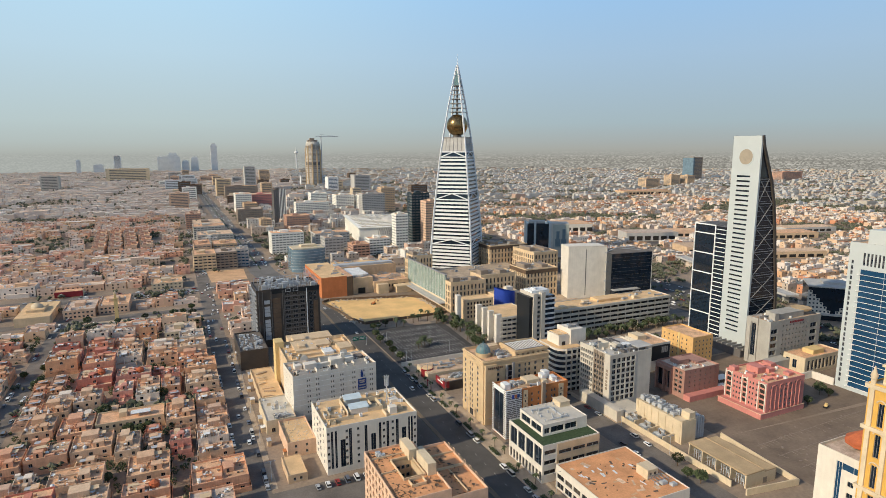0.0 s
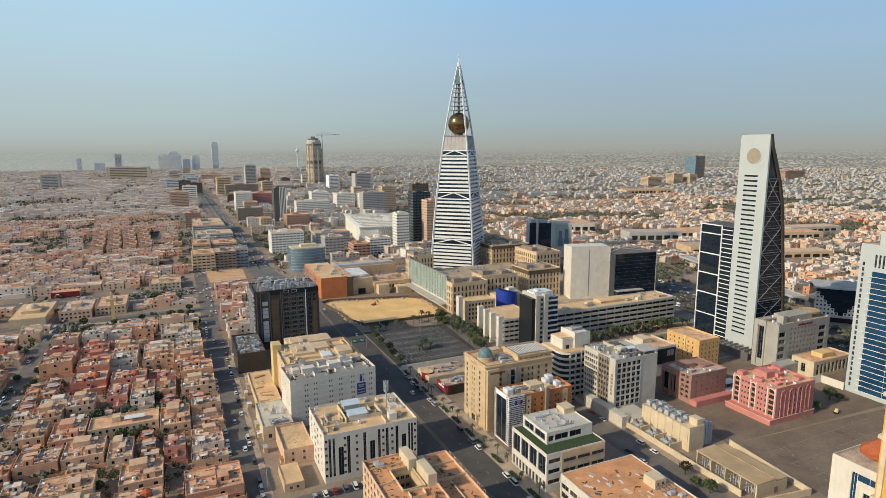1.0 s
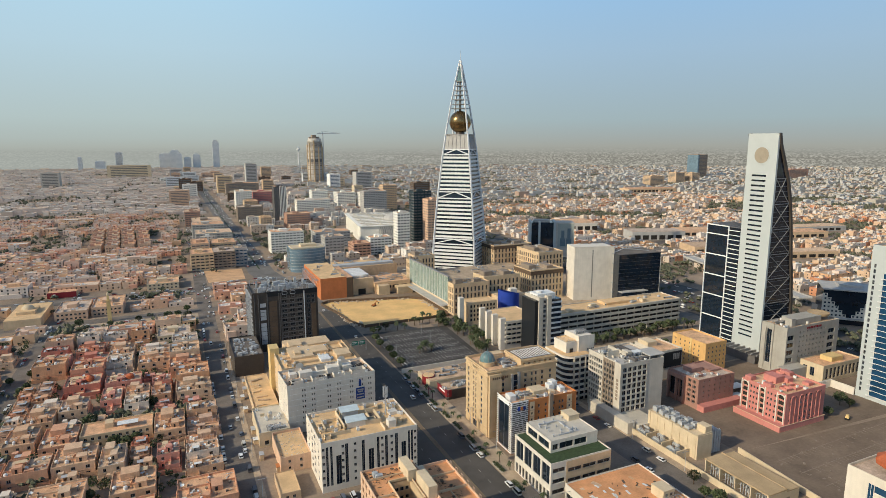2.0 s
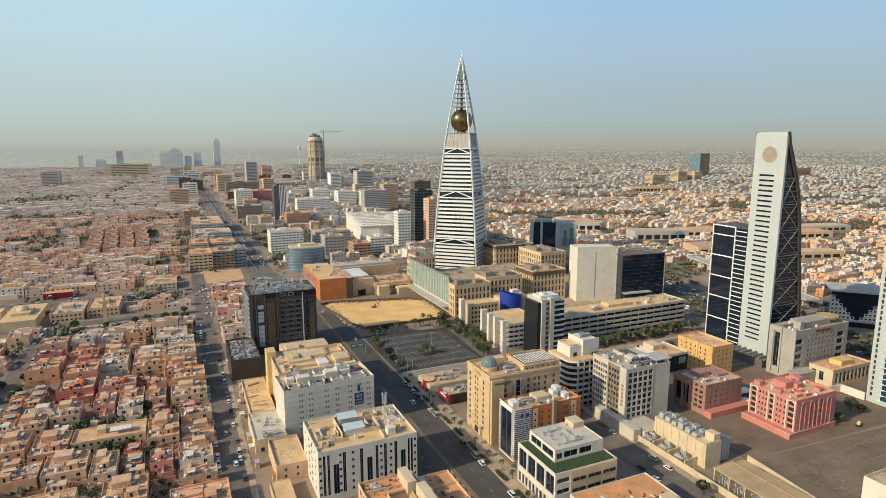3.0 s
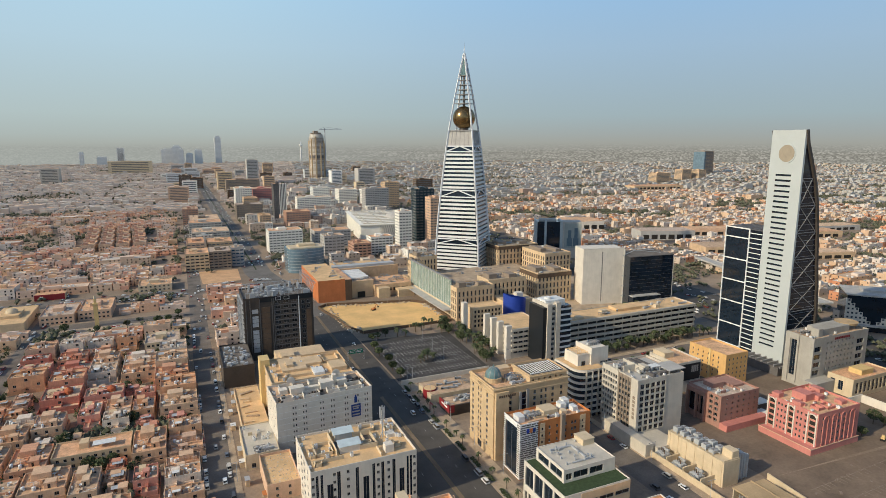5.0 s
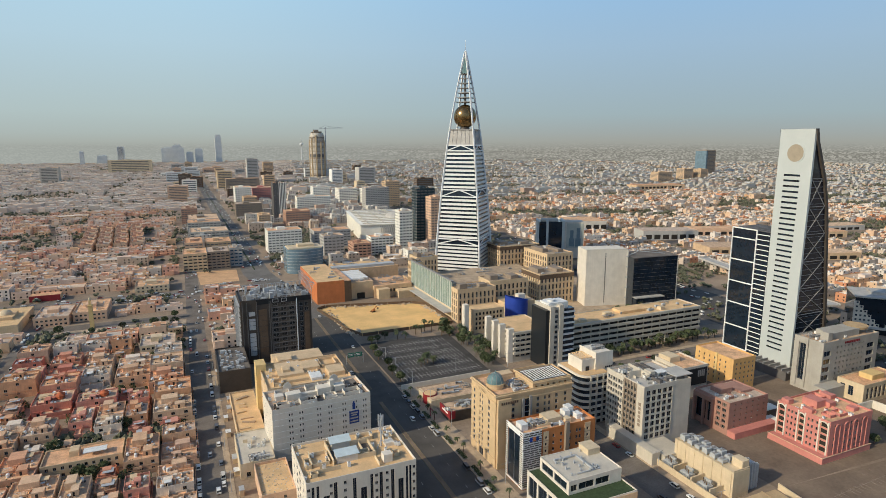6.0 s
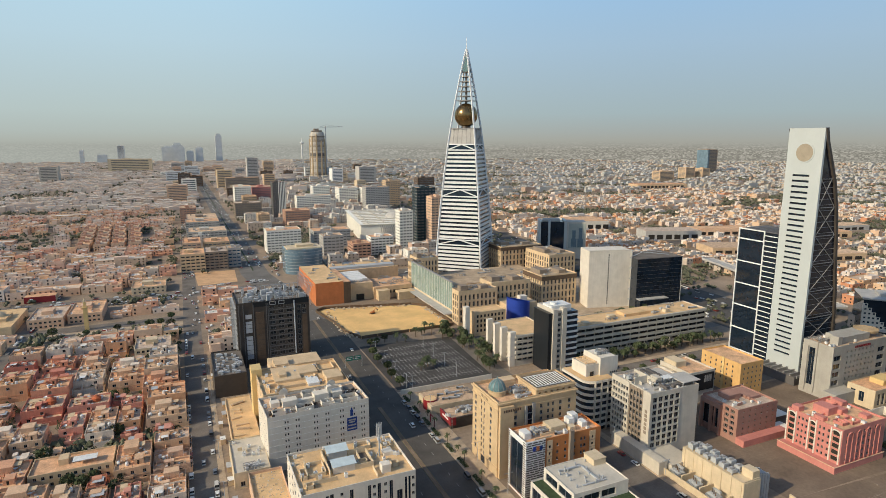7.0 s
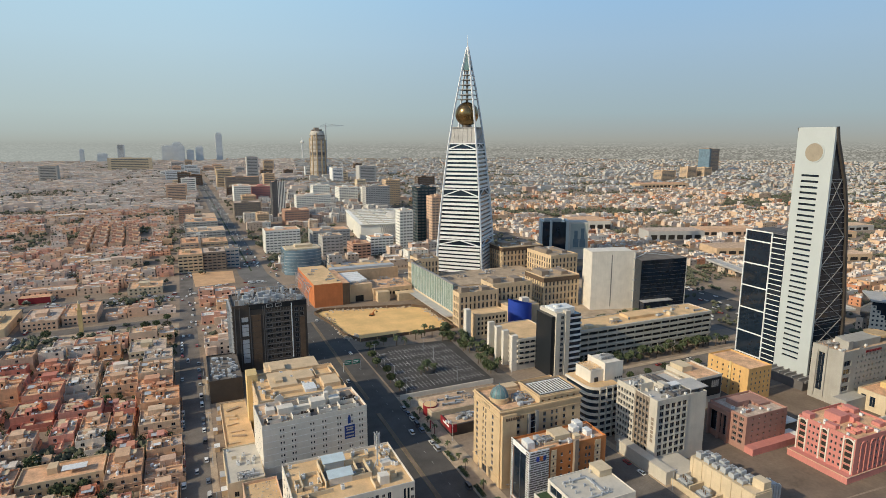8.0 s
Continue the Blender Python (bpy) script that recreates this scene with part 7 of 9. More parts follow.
for k in range(10):
    a = 2 * math.pi * k / 10
    part("rib", Build().box(31 * math.cos(a) - 2.5, 31 * math.cos(a) + 2.5, 31 * math.sin(a) - 2.5, 31 * math.sin(a) + 2.5, 0, 150 + 9 * (k % 4)), "stone_tan", ct)
crane = thing("tower_crane", 588, 2540, 0, "thin lattice tower crane beside a new tower", "crane")
part("mast", Build().beam((0, 0, 0), (0, 0, 212), 3.0), "metal", crane)
part("jib", Build().beam((-24, 0, 206), (75, 0, 208), 2.2).beam((0, 0, 216), (60, 0, 209), 0.8).beam((0, 0, 216), (-22, 0, 207), 0.8), "metal", crane)
# skyline towers at the end of the avenue, haze put into their colours
for x, y, w, h, label in ((262, 4560, 44, 196, "tall blue-grey glass tower at the skyline"), (20, 4480, 40, 110, "grey curved tower at the skyline"), (70, 4500, 46, 80, "grey tower at the skyline"), (128, 4520, 50, 105, "grey domed tower at the skyline"), (-15, 4590, 60, 130, "pale tower in the haze"), (-85, 4640, 110, 110, "pale tower block in the haze"), (-560, 4500, 24, 90, "thin tower in the haze"), (-470, 4560, 60, 60, "pale block in the haze")):
    t = thing("office_tower", x, y, 0, label, "skyscraper")
    part("wall", Build().prism([(0, 0), (w, 0), (w, 30), (0, 30)], 0, h * 0.93), "pale_clad", t)
    part("crown", Build().box(w * 0.15, w * 0.85, 4, 26, h * 0.93, h), "pale_clad", t)
    for k in range(int(h / 9)):
        part("window_band", Build().box(2, w - 2, -0.4, 0, 5 + k * 8.4, 8 + k * 8.4, bottom=True), "pale_band", t)
tv = thing("tv_tower", 880, 4650, 0, "slim television tower in the haze", "tower")
part("shaft", Build().turned(0, 0, ((6, 0), (4, 140), (1, 170)), 10), "pale_clad", tv)
part("pod", Build().turned(0, 0, ((4, 118), (14, 126), (14, 134), (4, 140)), 14), "pale_clad", tv)
# elevated flyover along the highway
fly = thing("flyover", 546, 380, 0, "pale concrete flyover on round piers", "bridge", turn=-18)
part("deck", Build().box(0, 14, 0, 220, 9, 10.4, bottom=True).box(0, 0.4, 0, 220, 10.4, 11.3).box(13.6, 14, 0, 220, 10.4, 11.3), "grey", fly)
for k in range(11):
    part("pier", Build().box(4, 10, 8 + k * 20, 10 + k * 20, 0, 9), "grey", fly)
# ---- villas ----
WALL_TONES = [(0.63, 0.34, 0.21), (0.63, 0.40, 0.25), (0.59, 0.27, 0.175), (0.65, 0.46, 0.31), (0.72, 0.61, 0.50), (0.53, 0.20, 0.14), (0.63, 0.35, 0.20), (0.66, 0.44, 0.29), (0.57, 0.38, 0.27), (0.60, 0.28, 0.21)]


def villa(w, d, h, seed, label):
    """A flat-roofed villa: walls with recessed windows and stair room, roof deck, canopy, tanks, dish, coolers, garden wall."""
    r = random.Random(seed)
    root = thing("house", 0, 0, 0, label, "house", "villas")
    ops = {}
    storeys = max(1, round((h - 0.8) / 3.4))
    for side in "SE":
        length = w if side in "SN" else d
        n = max(1, int(length / 5.5))
        ops[side] = [(length * (k + 0.5) / n - 0.85, length * (k + 0.5) / n + 0.85, 1.0 + s * 3.4, 2.7 + s * 3.4) for k in range(n) for s in range(storeys) if r.random() < 0.62]
    step = r.choice((0.0, 0.0, 3.2, 4.2, 5.0)) if d > 12 and h > 6 else 0.0
    b = shell(Build(), w, d - step, h, {"S": ops["S"], "E": [q for q in ops["E"] if q[1] < d - step - 0.5]}, 0.25, 0.9, 0.25)
    ops["E"] = [q for q in ops["E"] if q[1] < d - step - 0.5]
    b.v = [(x, y + step, z) for x, y, z in b.v]
    wide = w * r.uniform(0.5, 0.85)
    if step:
        low = shell(Build(), wide, step, 4.3, {}, 0.25, 0.8, 0.2)
        off = r.choice((0.0, w - wide))
        k = len(b.v)
        b.v.extend([(x + off, y, z) for x, y, z in low.v])
        b.f.extend([tuple(i + k for i in f) for f in low.f])
        b.m.extend(low.m)
        b.box(off + wide * 0.4, off + wide * 0.4 + 0.2, 0.2, step, 3.5, 5.6)
    sx, sy = r.uniform(0.15, 0.6) * w, step + r.uniform(0.1, 0.5) * (d - step)
    sw, sd = r.uniform(2.8, 4.4), r.uniform(3.0, 5.0)
    sw, sd = min(sw, w - sx - 0.5), min(sd, d - sy - 0.5)
    top = h + r.uniform(1.4, 2.2)
    b.box(sx, sx + sw, sy, sy + sd, h - 0.9, top)
    b.face([(sx + sw * 0.3, sy - 0.03, h - 0.85), (sx + sw * 0.3 + 1.0, sy - 0.03, h - 0.85), (sx + sw * 0.3 + 1.0, sy - 0.03, h + 1.1), (sx + sw * 0.3, sy - 0.03, h + 1.1)], 1)
    b.face([(sx + sw + 0.03, sy + sd * 0.4, h), (sx + sw + 0.03, sy + sd * 0.4 + 0.9, h), (sx + sw + 0.03, sy + sd * 0.4 + 0.9, h + 0.9), (sx + sw + 0.03, sy + sd * 0.4, h + 0.9)], 1)
    b.box(-0.12, w + 0.12, step - 0.12, step, 3.7, 3.95, bottom=True).box(w, w + 0.12, step, d + 0.12, 3.7, 3.95, bottom=True)
    for k in range(r.randint(1, 3)):
        x0, y0, e, f, g = r.uniform(0.03, 0.8) * w, step + r.uniform(0.03, 0.75) * (d - step), r.uniform(1.2, 3.0), r.uniform(1.2, 2.6), r.uniform(-0.3, 0.9)
        b.box(x0, min(x0 + e, w - 0.3), y0, min(y0 + f, d - 0.3), h - 0.9, h + g)
    for k in range(r.randint(1, 3)):
        x0, y0, e = r.uniform(0.05, 0.6) * w, step + r.uniform(0.1, 0.85) * (d - step), r.uniform(2, 6)
        if r.random() < 0.5:
            b.box(x0, min(x0 + e, w), y0, y0 + 0.2, h - 0.9, h + r.uniform(0, 0.9))
        else:
            b.box(x0, x0 + 0.2, max(step, y0 * 0.6), min(max(step, y0 * 0.6) + e, d), h - 0.9, h + r.uniform(0, 0.9))
    if r.random() < 0.4 and not step:
        x0 = r.uniform(0.1, 0.5) * w
        b.box(x0, x0 + 4, -1.4, 0, 3.4, 3.7, bottom=True).box(x0, x0 + 4, -1.4, -1.25, 3.7, 4.6).box(x0, x0 + 0.3, -1.4, -1.1, 0, 3.4).box(x0 + 3.7, x0 + 4, -1.4, -1.1, 0, 3.4)
    if r.random() < 0.3:
        x0 = r.uniform(0.05, 0.45) * w
        b.box(x0, x0 + r.uniform(0.25, 0.45) * w, d * 0.62, d - 0.6, h - 0.9, h + 2.2)
    if r.random() < 0.7:
        y = step + r.uniform(0.3, 0.7) * (d - step)
        b.box(0.3, w - 0.3, y, y + 0.2, h - 0.9, h)
    if r.random() < 0.6:
        x = r.uniform(0.3, 0.7) * w
        b.box(x, x + 0.2, step + 0.3, d - 0.3, h - 0.9, h)
    if r.random() < 0.5 and not step:
        b.box(w * 0.3, w * 0.6, -1.5, 0, 0, 3.6)
    part("wall", b, ["house", "window"], root)
    deck = Build().face([(0.2, step + 0.2, h - 0.9), (w - 0.2, step + 0.2, h - 0.9), (w - 0.2, d - 0.2, h - 0.9), (0.2, d - 0.2, h - 0.9)])
    if step:
        deck.face([(off + 0.15, 0.15, 3.5), (off + wide - 0.15, 0.15, 3.5), (off + wide - 0.15, step, 3.5), (off + 0.15, step, 3.5)])
    part("roof", deck, "roof", root)
    for side in "SE":
        for q in ops[side]:
            part("window", window_mesh(1.7, 1.7, "plain", 0.25), None, root, m=Matrix.Translation(on_face(side, w, d - step, q[0], q[2])) @ Matrix.Translation((0, step, 0)) @ pose(0, 0, 0, 0, 0, TURNS[side]))
    for k in range(r.randint(1, 2)):
        x, y = r.uniform(1.5, w - 2), r.uniform(step + 1.2, d - 2)
        part("water_tank", Build().turned(x, y, ((0.8, h - 0.9), (0.8, h + 0.5), (0.4, h + 0.8)), 10), "tank", root)
    c = Build()
    for k in range(int(w * d / 11)):
        x, y, kind = r.uniform(0.5, w - 1.6), r.uniform(step + 0.5, d - 1.6), r.random()
        if kind < 0.45:
            c.box(x, x + r.uniform(0.6, 1.1), y, y + r.uniform(0.5, 0.9), h - 0.9, h - 0.9 + r.uniform(0.5, 1.0), turn=r.choice((0, 0, 90, 20)))
        elif kind < 0.75:
            c.box(x, x + r.uniform(0.3, 2.4), y, y + r.uniform(0.2, 0.6), h - 0.9, h - 0.9 + r.uniform(0.1, 0.4), turn=r.uniform(0, 180))
        elif kind < 0.9:
            c.beam((x, y, h - 0.7), (min(w - 0.5, x + r.uniform(1, 5)), y + r.uniform(-0.2, 0.2), h - 0.7), 0.16)
        else:
            c.beam((x, y, h - 0.9), (x, y, h + r.uniform(1.0, 2.4)), 0.12).beam((x - 0.6, y, h + 0.8), (x + 0.6, y, h + 0.8), 0.1)
    tagged(part("roof_clutter", c, "clutter", root), "coolers, pipes and scrap on the roof", kind="stuff")
    if seed == 43:
        x, y = r.uniform(0, w - 4), r.uniform(step, max(step + 0.1, d - 4.5))
        part("turret_roof", Build().turned(x + 2, y + 2, ((2.2, h - 0.9), (2.2, h + 1.2), (2.5, h + 1.2), (0.1, h + 2.6)), 8), "tile_red", root, "red tiled roof turret")
    if r.random() < 0.55:
        x, y = r.uniform(1, w - 5), r.uniform(step + 0.5, max(step + 0.6, d - 5))
        part("canopy", Build().box(x, x + r.uniform(3, 6), y, y + r.uniform(2.5, 5), h + 1.3, h + 1.45, bottom=True), r.choice(["tank", "metal", "beige"]), root)
    if r.random() < 0.7:
        x, y = r.uniform(1, w - 2), r.uniform(step + 1, d - 2)
        part("satellite_dish", Build().turned(x, y, ((0.1, h - 0.9), (0.1, h + 0.2), (0.9, h + 0.7)), 10, cap=False), "tank", root)
    g = Build()
    e = 0.8
    for x0, x1, y0, y1 in ((-e, w + e, -e, -e + 0.2), (-e, -e + 0.2, -e, d + e), (w + e - 0.2, w + e, -e, d + e), (-e, w + e, d + e - 0.2, d + e)):
        g.box(x0, x1, y0, y1, 0, 2.4)
    part("garden_wall", g, "house", root)
    return root


KINDS = [villa(w, d, h, 40 + k, "flat-roofed rendered villa with roof tanks and stair room") for k, (w, d, h) in enumerate(((16, 15, 7.6), (18, 17, 8.2), (14, 18, 7.4), (20, 16, 7.8), (13, 13, 10.6), (17, 20, 7.6), (22, 15, 8.0), (15, 16, 4.6), (18, 18, 11.0), (12, 17, 7.6), (8, 9, 4.2), (9, 8, 3.8)))]
SIZES = [(16, 15), (18, 17), (14, 18), (20, 16), (13, 13), (17, 20), (22, 15), (15, 16), (18, 18), (12, 17), (8, 9), (9, 8)]
for ob in KINDS:
    ob.location = (-2000, -1200, 0)
rng = random.Random(7)
TAKEN = []


def free(x0, x1, y0, y1):
    return not any(x0 < b and a < x1 and y0 < d and c < y1 for a, b, c, d in TAKEN)


def put_villa(x0, y0, kind, sx, sy, tone):
    ob = copy_thing(KINDS[kind], pose(x0, y0, 0))
    ob.scale = (sx, sy, 1)
    for c in ob.children:
        c.color = (*tone, 1)


# villas on plots placed to fit the camera's view: x0, x1, y0, y1, tone
PLOTS = ((0, 24, 267, 290, 0), (4, 20, 294, 306, 1), (-27, -9, 288, 309, 1), (-28, -9, 268, 283, 0), (-59, -37, 290, 309, 3), (-73, -55, 323, 341, 0), (-54, -36, 324, 345, 7), (-88, -74, 319, 340, 0), (-34, -23, 316, 339, 3), (-9, 1, 311, 331, 9),
         (4, 19, 309, 340, 4), (5, 21, 343, 377, 8), (-11, 4, 343, 370, 1), (0, 20, 394, 436, 3), (-28, -15, 383, 420, 4), (-64, -44, 425, 452, 5), (-61, -47, 391, 411, 7), (-77, -62, 380, 419, 1), (-41, -30, 390, 420, 9), (-14, -3, 396, 432, 6),
         (-87, -68, 468, 502, 6), (-63, -44, 452, 494, 2), (-44, -28, 461, 510, 4), (-24, -4, 457, 497, 1), (-4, 16, 441, 486, 0), (-118, -106, 436, 478, 3), (-80, -66, 356, 378, 1), (-63, -47, 347, 372, 0))
for x0, x1, y0, y1, tone in PLOTS:
    w, d = x1 - x0, y1 - y0
    TAKEN.append((x0 - 0.8, x1 + 0.8, y0 - 0.8, y1 + 0.8))
    parts = 2 if d > 30 else 1
    for k in range(parts):
        dd = d / parts
        kind = min(range(10), key=lambda i: abs(SIZES[i][0] - w) + abs(SIZES[i][1] - dd) + rng.random() * 5)
        put_villa(x0, y0 + k * dd, kind, w / SIZES[kind][0], (dd - 1.5) / SIZES[kind][1], WALL_TONES[(tone + 3 * k) % 10])
# two-storey school-like blocks and a long low hall by the cross street
for x0, x1, y0, y1, hh, mat, label in ((-99, -73, 626, 668, 8.4, "peach", "tan two-storey block with long window rows"), (-71, -45, 632, 676, 8.4, "peach", "tan two-storey block with long window rows"), (-28, 4, 720, 752, 7.2, "cream", "long cream hall with a stepped roof"), (-13, 11, 516, 543, 8, "cream", "pale cream house with small square windows")):
    TAKEN.append((x0 - 1, x1 + 1, y0 - 1, y1 + 1))
    rt, w, d = building("school_building" if mat == "peach" else "house", label, x0, x1, y0, y1, hh, mat, {"S": rows_of(x1 - x0, 7, 1.9, 2, 1.0, 3.6, 1.6, 1), "E": rows_of(y1 - y0, 5, 1.6, 2, 1.0, 3.6, 1.6, 1)}, "roof", 0.9)
    blocks_on(rt, mat, ((w * 0.3, w * 0.62, d * 0.4, d * 0.7, hh - 0.9, hh + 2.4),))
    fittings(rt, w, d, hh - 0.9, int(x0) + 200, 6, 4, mat)
for col in range(4):
    for row in range(4):
        x0, y0 = -116 + col * 22 - row * 4, 1008 + row * 56
        TAKEN.append((x0 - 2, x0 + 20, y0 - 2, y0 + 50))
        rt = thing("house", x0, y0, 0, "terracotta terrace house with a pale stepped roof", "house", "terrace rows")
        part("wall", shell(Build(), 17, 46, 10.5, {"S": rows_of(17, 4, 1.8, 2, 1.2, 3.6, 1.8, 1), "E": rows_of(46, 8, 1.6, 2, 1.2, 3.6, 1.8, 1)}, 0.3, 0.9), "peach", rt)
        part("roof", Build().face([(0.2, 0.2, 9.6), (16.8, 0.2, 9.6), (16.8, 45.8, 9.6), (0.2, 45.8, 9.6)]), "roof", rt)
        part("stair_room", Build().box(3, 8, 6, 13, 9.6, 13).box(9, 14, 24, 32, 9.6, 12.6).box(3, 7, 36, 42, 9.6, 12.4), "terracotta", rt)
mos = thing("mosque", -134, 614, 0, "yellow mosque with a square minaret", "mosque")
part("wall", Build().box(0, 27, 0, 60, 0, 8, 0, 1).box(6, 20, 18, 40, 8, 10.5, 0, 1), ["beige", "roof_sand"], mos)
part("dome", Build().turned(13, 29, [(5 * math.cos(a), 10.5 + 4 * math.sin(a)) for a in [k * math.pi / 14 for k in range(8)]], 16), "cream", mos, smooth=True)
mnr = thing("minaret", -55.5, 608, 0, "slender yellow square minaret", "minaret")
part("shaft", Build().box(0, 3, 0, 3, 0, 19).box(-0.5, 3.5, -0.5, 3.5, 19, 19.8, bottom=True).box(0.6, 2.4, 0.6, 2.4, 19.8, 24), "yellow", mnr)
part("cap", Build().turned(1.5, 1.5, ((1.2, 24), (0.9, 25.4), (0.1, 27)), 8), "cream", mnr)
rs = thing("shop_building", -120, 722, 0, "low shop with a long red sign wall", "building")
part("wall", Build().box(0, 26, 0.3, 14, 0, 6.0, 0, 1), ["beige", "roof"], rs)
part("sign_wall", Build().box(0, 26, 0, 0.3, 0.5, 6.4), "red", rs)
part("sign_mark", Build().turned(6, 0, ((1.4, 2.2), (1.4, 4.6)), 10), "frame_white", rs)
TAKEN.append((-136, -105, 610, 680))
# the long villa row with a white canopy
TAKEN.append((-48, -11, 353, 373))
ops = {"S": rows_of(34, 10, 1.4, 2, 1.0, 3.4, 1.6, 1)}
lng, w, d = building("house", "long two-storey grey house with a white roof canopy", -46, -12, 353.5, 370, 7.4, "beige", ops, "roof", 0.9, category="house")
part("canopy", Build().box(17, 27, 4, 9, 8.6, 8.8, bottom=True), "tank", lng)
part("stair_room", Build().box(11, 15, 7, 13, 6.5, 9.4), "beige", lng)

ROADS = [(-105, -90, 0, 1000), (19, 34, 0, 1500), (-900, 107, 604, 624), (-900, 107, 688, 718), (105, 143, 0, 3300), (-91, 19, 578, 606)]
for row in ROADS:
    TAKEN.append(row)
count = 0
y = 225.0
while y < 535:
    row_depth = depth = rng.uniform(15, 20)
    x = -200.0
    while x < 16:
        w = rng.uniform(13, 21)
        if not free(x - 0.6, x + w + 0.6, y - 0.6, y + depth + 0.6):
            w, depth = rng.uniform(7, 9.5), rng.uniform(7, 11)
        else:
            depth = row_depth
        if x + w < 18 and free(x - 0.6, x + w + 0.6, y - 0.6, y + depth + 0.6) and x > -0.235 * y - 45:
            kind = min(range(12), key=lambda i: abs(SIZES[i][0] - w) + abs(SIZES[i][1] - depth) + rng.random() * 7)
            put_villa(x, y, kind, w / SIZES[kind][0], depth / SIZES[kind][1], rng.choice(WALL_TONES))
            count += 1
            TAKEN.append((x, x + w, y, y + depth))
            x += w + rng.uniform(1.6, 2.6)
        else:
            x += 2.0
    y += 6
rg = random.Random(83)
b = Build()
for k in range(1500):
    x, y = rg.uniform(-190, 17), rg.uniform(228, 575)
    e = rg.uniform(0.8, 2.4)
    if x < -0.235 * y - 45 or not free(x - e * 0.5, x + e * 0.5, y - e * 0.5, y + e * 0.5):
        continue
    for j in range(int(26 * e)):
        v = Vector((rg.gauss(0, 1), rg.gauss(0, 1), rg.gauss(0, 1))).normalized() * e * (0.5 + 0.5 * rg.random())
        p = Vector((x + v.x, y + v.y, e * 1.2 + v.z))
        u = Vector((rg.gauss(0, 1), rg.gauss(0, 1), rg.gauss(0, 1))).normalized() * rg.uniform(0.3, 0.6)
        w = u.orthogonal().normalized() * rg.uniform(0.25, 0.5)
        b.face([tuple(p - u), tuple(p + w), tuple(p + u), tuple(p - w)])
tagged(part("garden_shrubs", b, "leaf"), "dark garden shrubs and small trees between the villas", "shrubs", kind="stuff")
for ob in KINDS:
    for c in list(ob.children):
        bpy.data.objects.remove(c)
    bpy.data.objects.remove(ob)

# ---- the wide low-rise city: too many to count ----
WEST = ((0.71, 0.44, 0.29), (0.69, 0.47, 0.35), (0.72, 0.51, 0.36), (0.67, 0.49, 0.38), (0.71, 0.39, 0.26), (0.74, 0.59, 0.48), (0.67, 0.51, 0.41), (0.72, 0.47, 0.29), (0.69, 0.38, 0.27), (0.76, 0.64, 0.54))
# Far-quarter tones greyed to put distance haze into the base colour.
HAZE_WEST = ((0.60, 0.49, 0.42), (0.63, 0.53, 0.46), (0.57, 0.48, 0.40), (0.66, 0.58, 0.51), (0.62, 0.48, 0.38), (0.68, 0.60, 0.52))
HAZE_EAST = ((0.42, 0.38, 0.32), (0.45, 0.44, 0.41), (0.41, 0.33, 0.25), (0.47, 0.47, 0.46), (0.42, 0.30, 0.23), (0.39, 0.37, 0.33), (0.47, 0.45, 0.43))
EAST = ((0.61, 0.45, 0.32), (0.66, 0.55, 0.47), (0.59, 0.40, 0.27), (0.64, 0.52, 0.41), (0.54, 0.25, 0.14), (0.61, 0.43, 0.29), (0.58, 0.35, 0.20), (0.67, 0.61, 0.54), (0.51, 0.42, 0.34), (0.66, 0.57, 0.50))
M["town_west"] = surface("town_west", (0.4, 0.3, 0.2), 0.95, 0.16, 0.1, 1.0, tint="island", ramp=WEST)
# Mid-distance tones lightened, with haze worked into the colour.
MID = ((0.57, 0.49, 0.40), (0.65, 0.60, 0.52), (0.53, 0.37, 0.28), (0.60, 0.53, 0.46), (0.46, 0.42, 0.38), (0.68, 0.65, 0.59), (0.58, 0.44, 0.33))
M["town_mid"] = surface("town_mid", (0.4, 0.3, 0.2), 0.95, 0.14, 0.1, 1.0, tint="island", ramp=MID)
M["town_haze_west"] = surface("town_haze_west", (0.4, 0.3, 0.2), 0.95, 0.14, 0.02, 0.3, tint="island", ramp=HAZE_WEST)
M["town_haze_east"] = surface("town_haze_east", (0.4, 0.3, 0.2), 0.95, 0.14, 0.02, 0.3, tint="island", ramp=HAZE_EAST)
M["town_east"] = surface("town_east", (0.5, 0.4, 0.3), 0.95, 0.14, 0.1, 1.0, tint="island", ramp=EAST)
BLOCKED = [(18, 440, 150, 506), (103, 440, 150, 735), (18, 36, 500, 735), (18, 440, 690, 735), (70, 118, 700, 3400), (16, 36, 700, 1500), (30, 80, 730, 808), (125, 440, 698, 728), (-900, 2400, 1688, 1722), (-900, 1500, 1038, 1064), (130, 178, 740, 782), (270, 380, 930, 1130), (436, 524, 100, 1650), (500, 580, 300, 350), (-120, 20, 225, 552), (500, 600, 370, 600), (520, 600, 2500, 2620), (535, 665, 2080, 2300), (445, 560, 480, 760), (-300, -90, 3310, 3400), (2300, 2400, 2130, 2230)] + [q for q in TAKEN if q[2] > 500] + FOOT


def GREEN(x, y):
    """Where parks and groves stand: broad patches, stretched across."""
    return noise.noise((x * 0.0042, y * 0.0075, 3.0)) * 0.5 + 0.5 + 0.25 * noise.noise((x * 0.02, y * 0.03, 7.0))


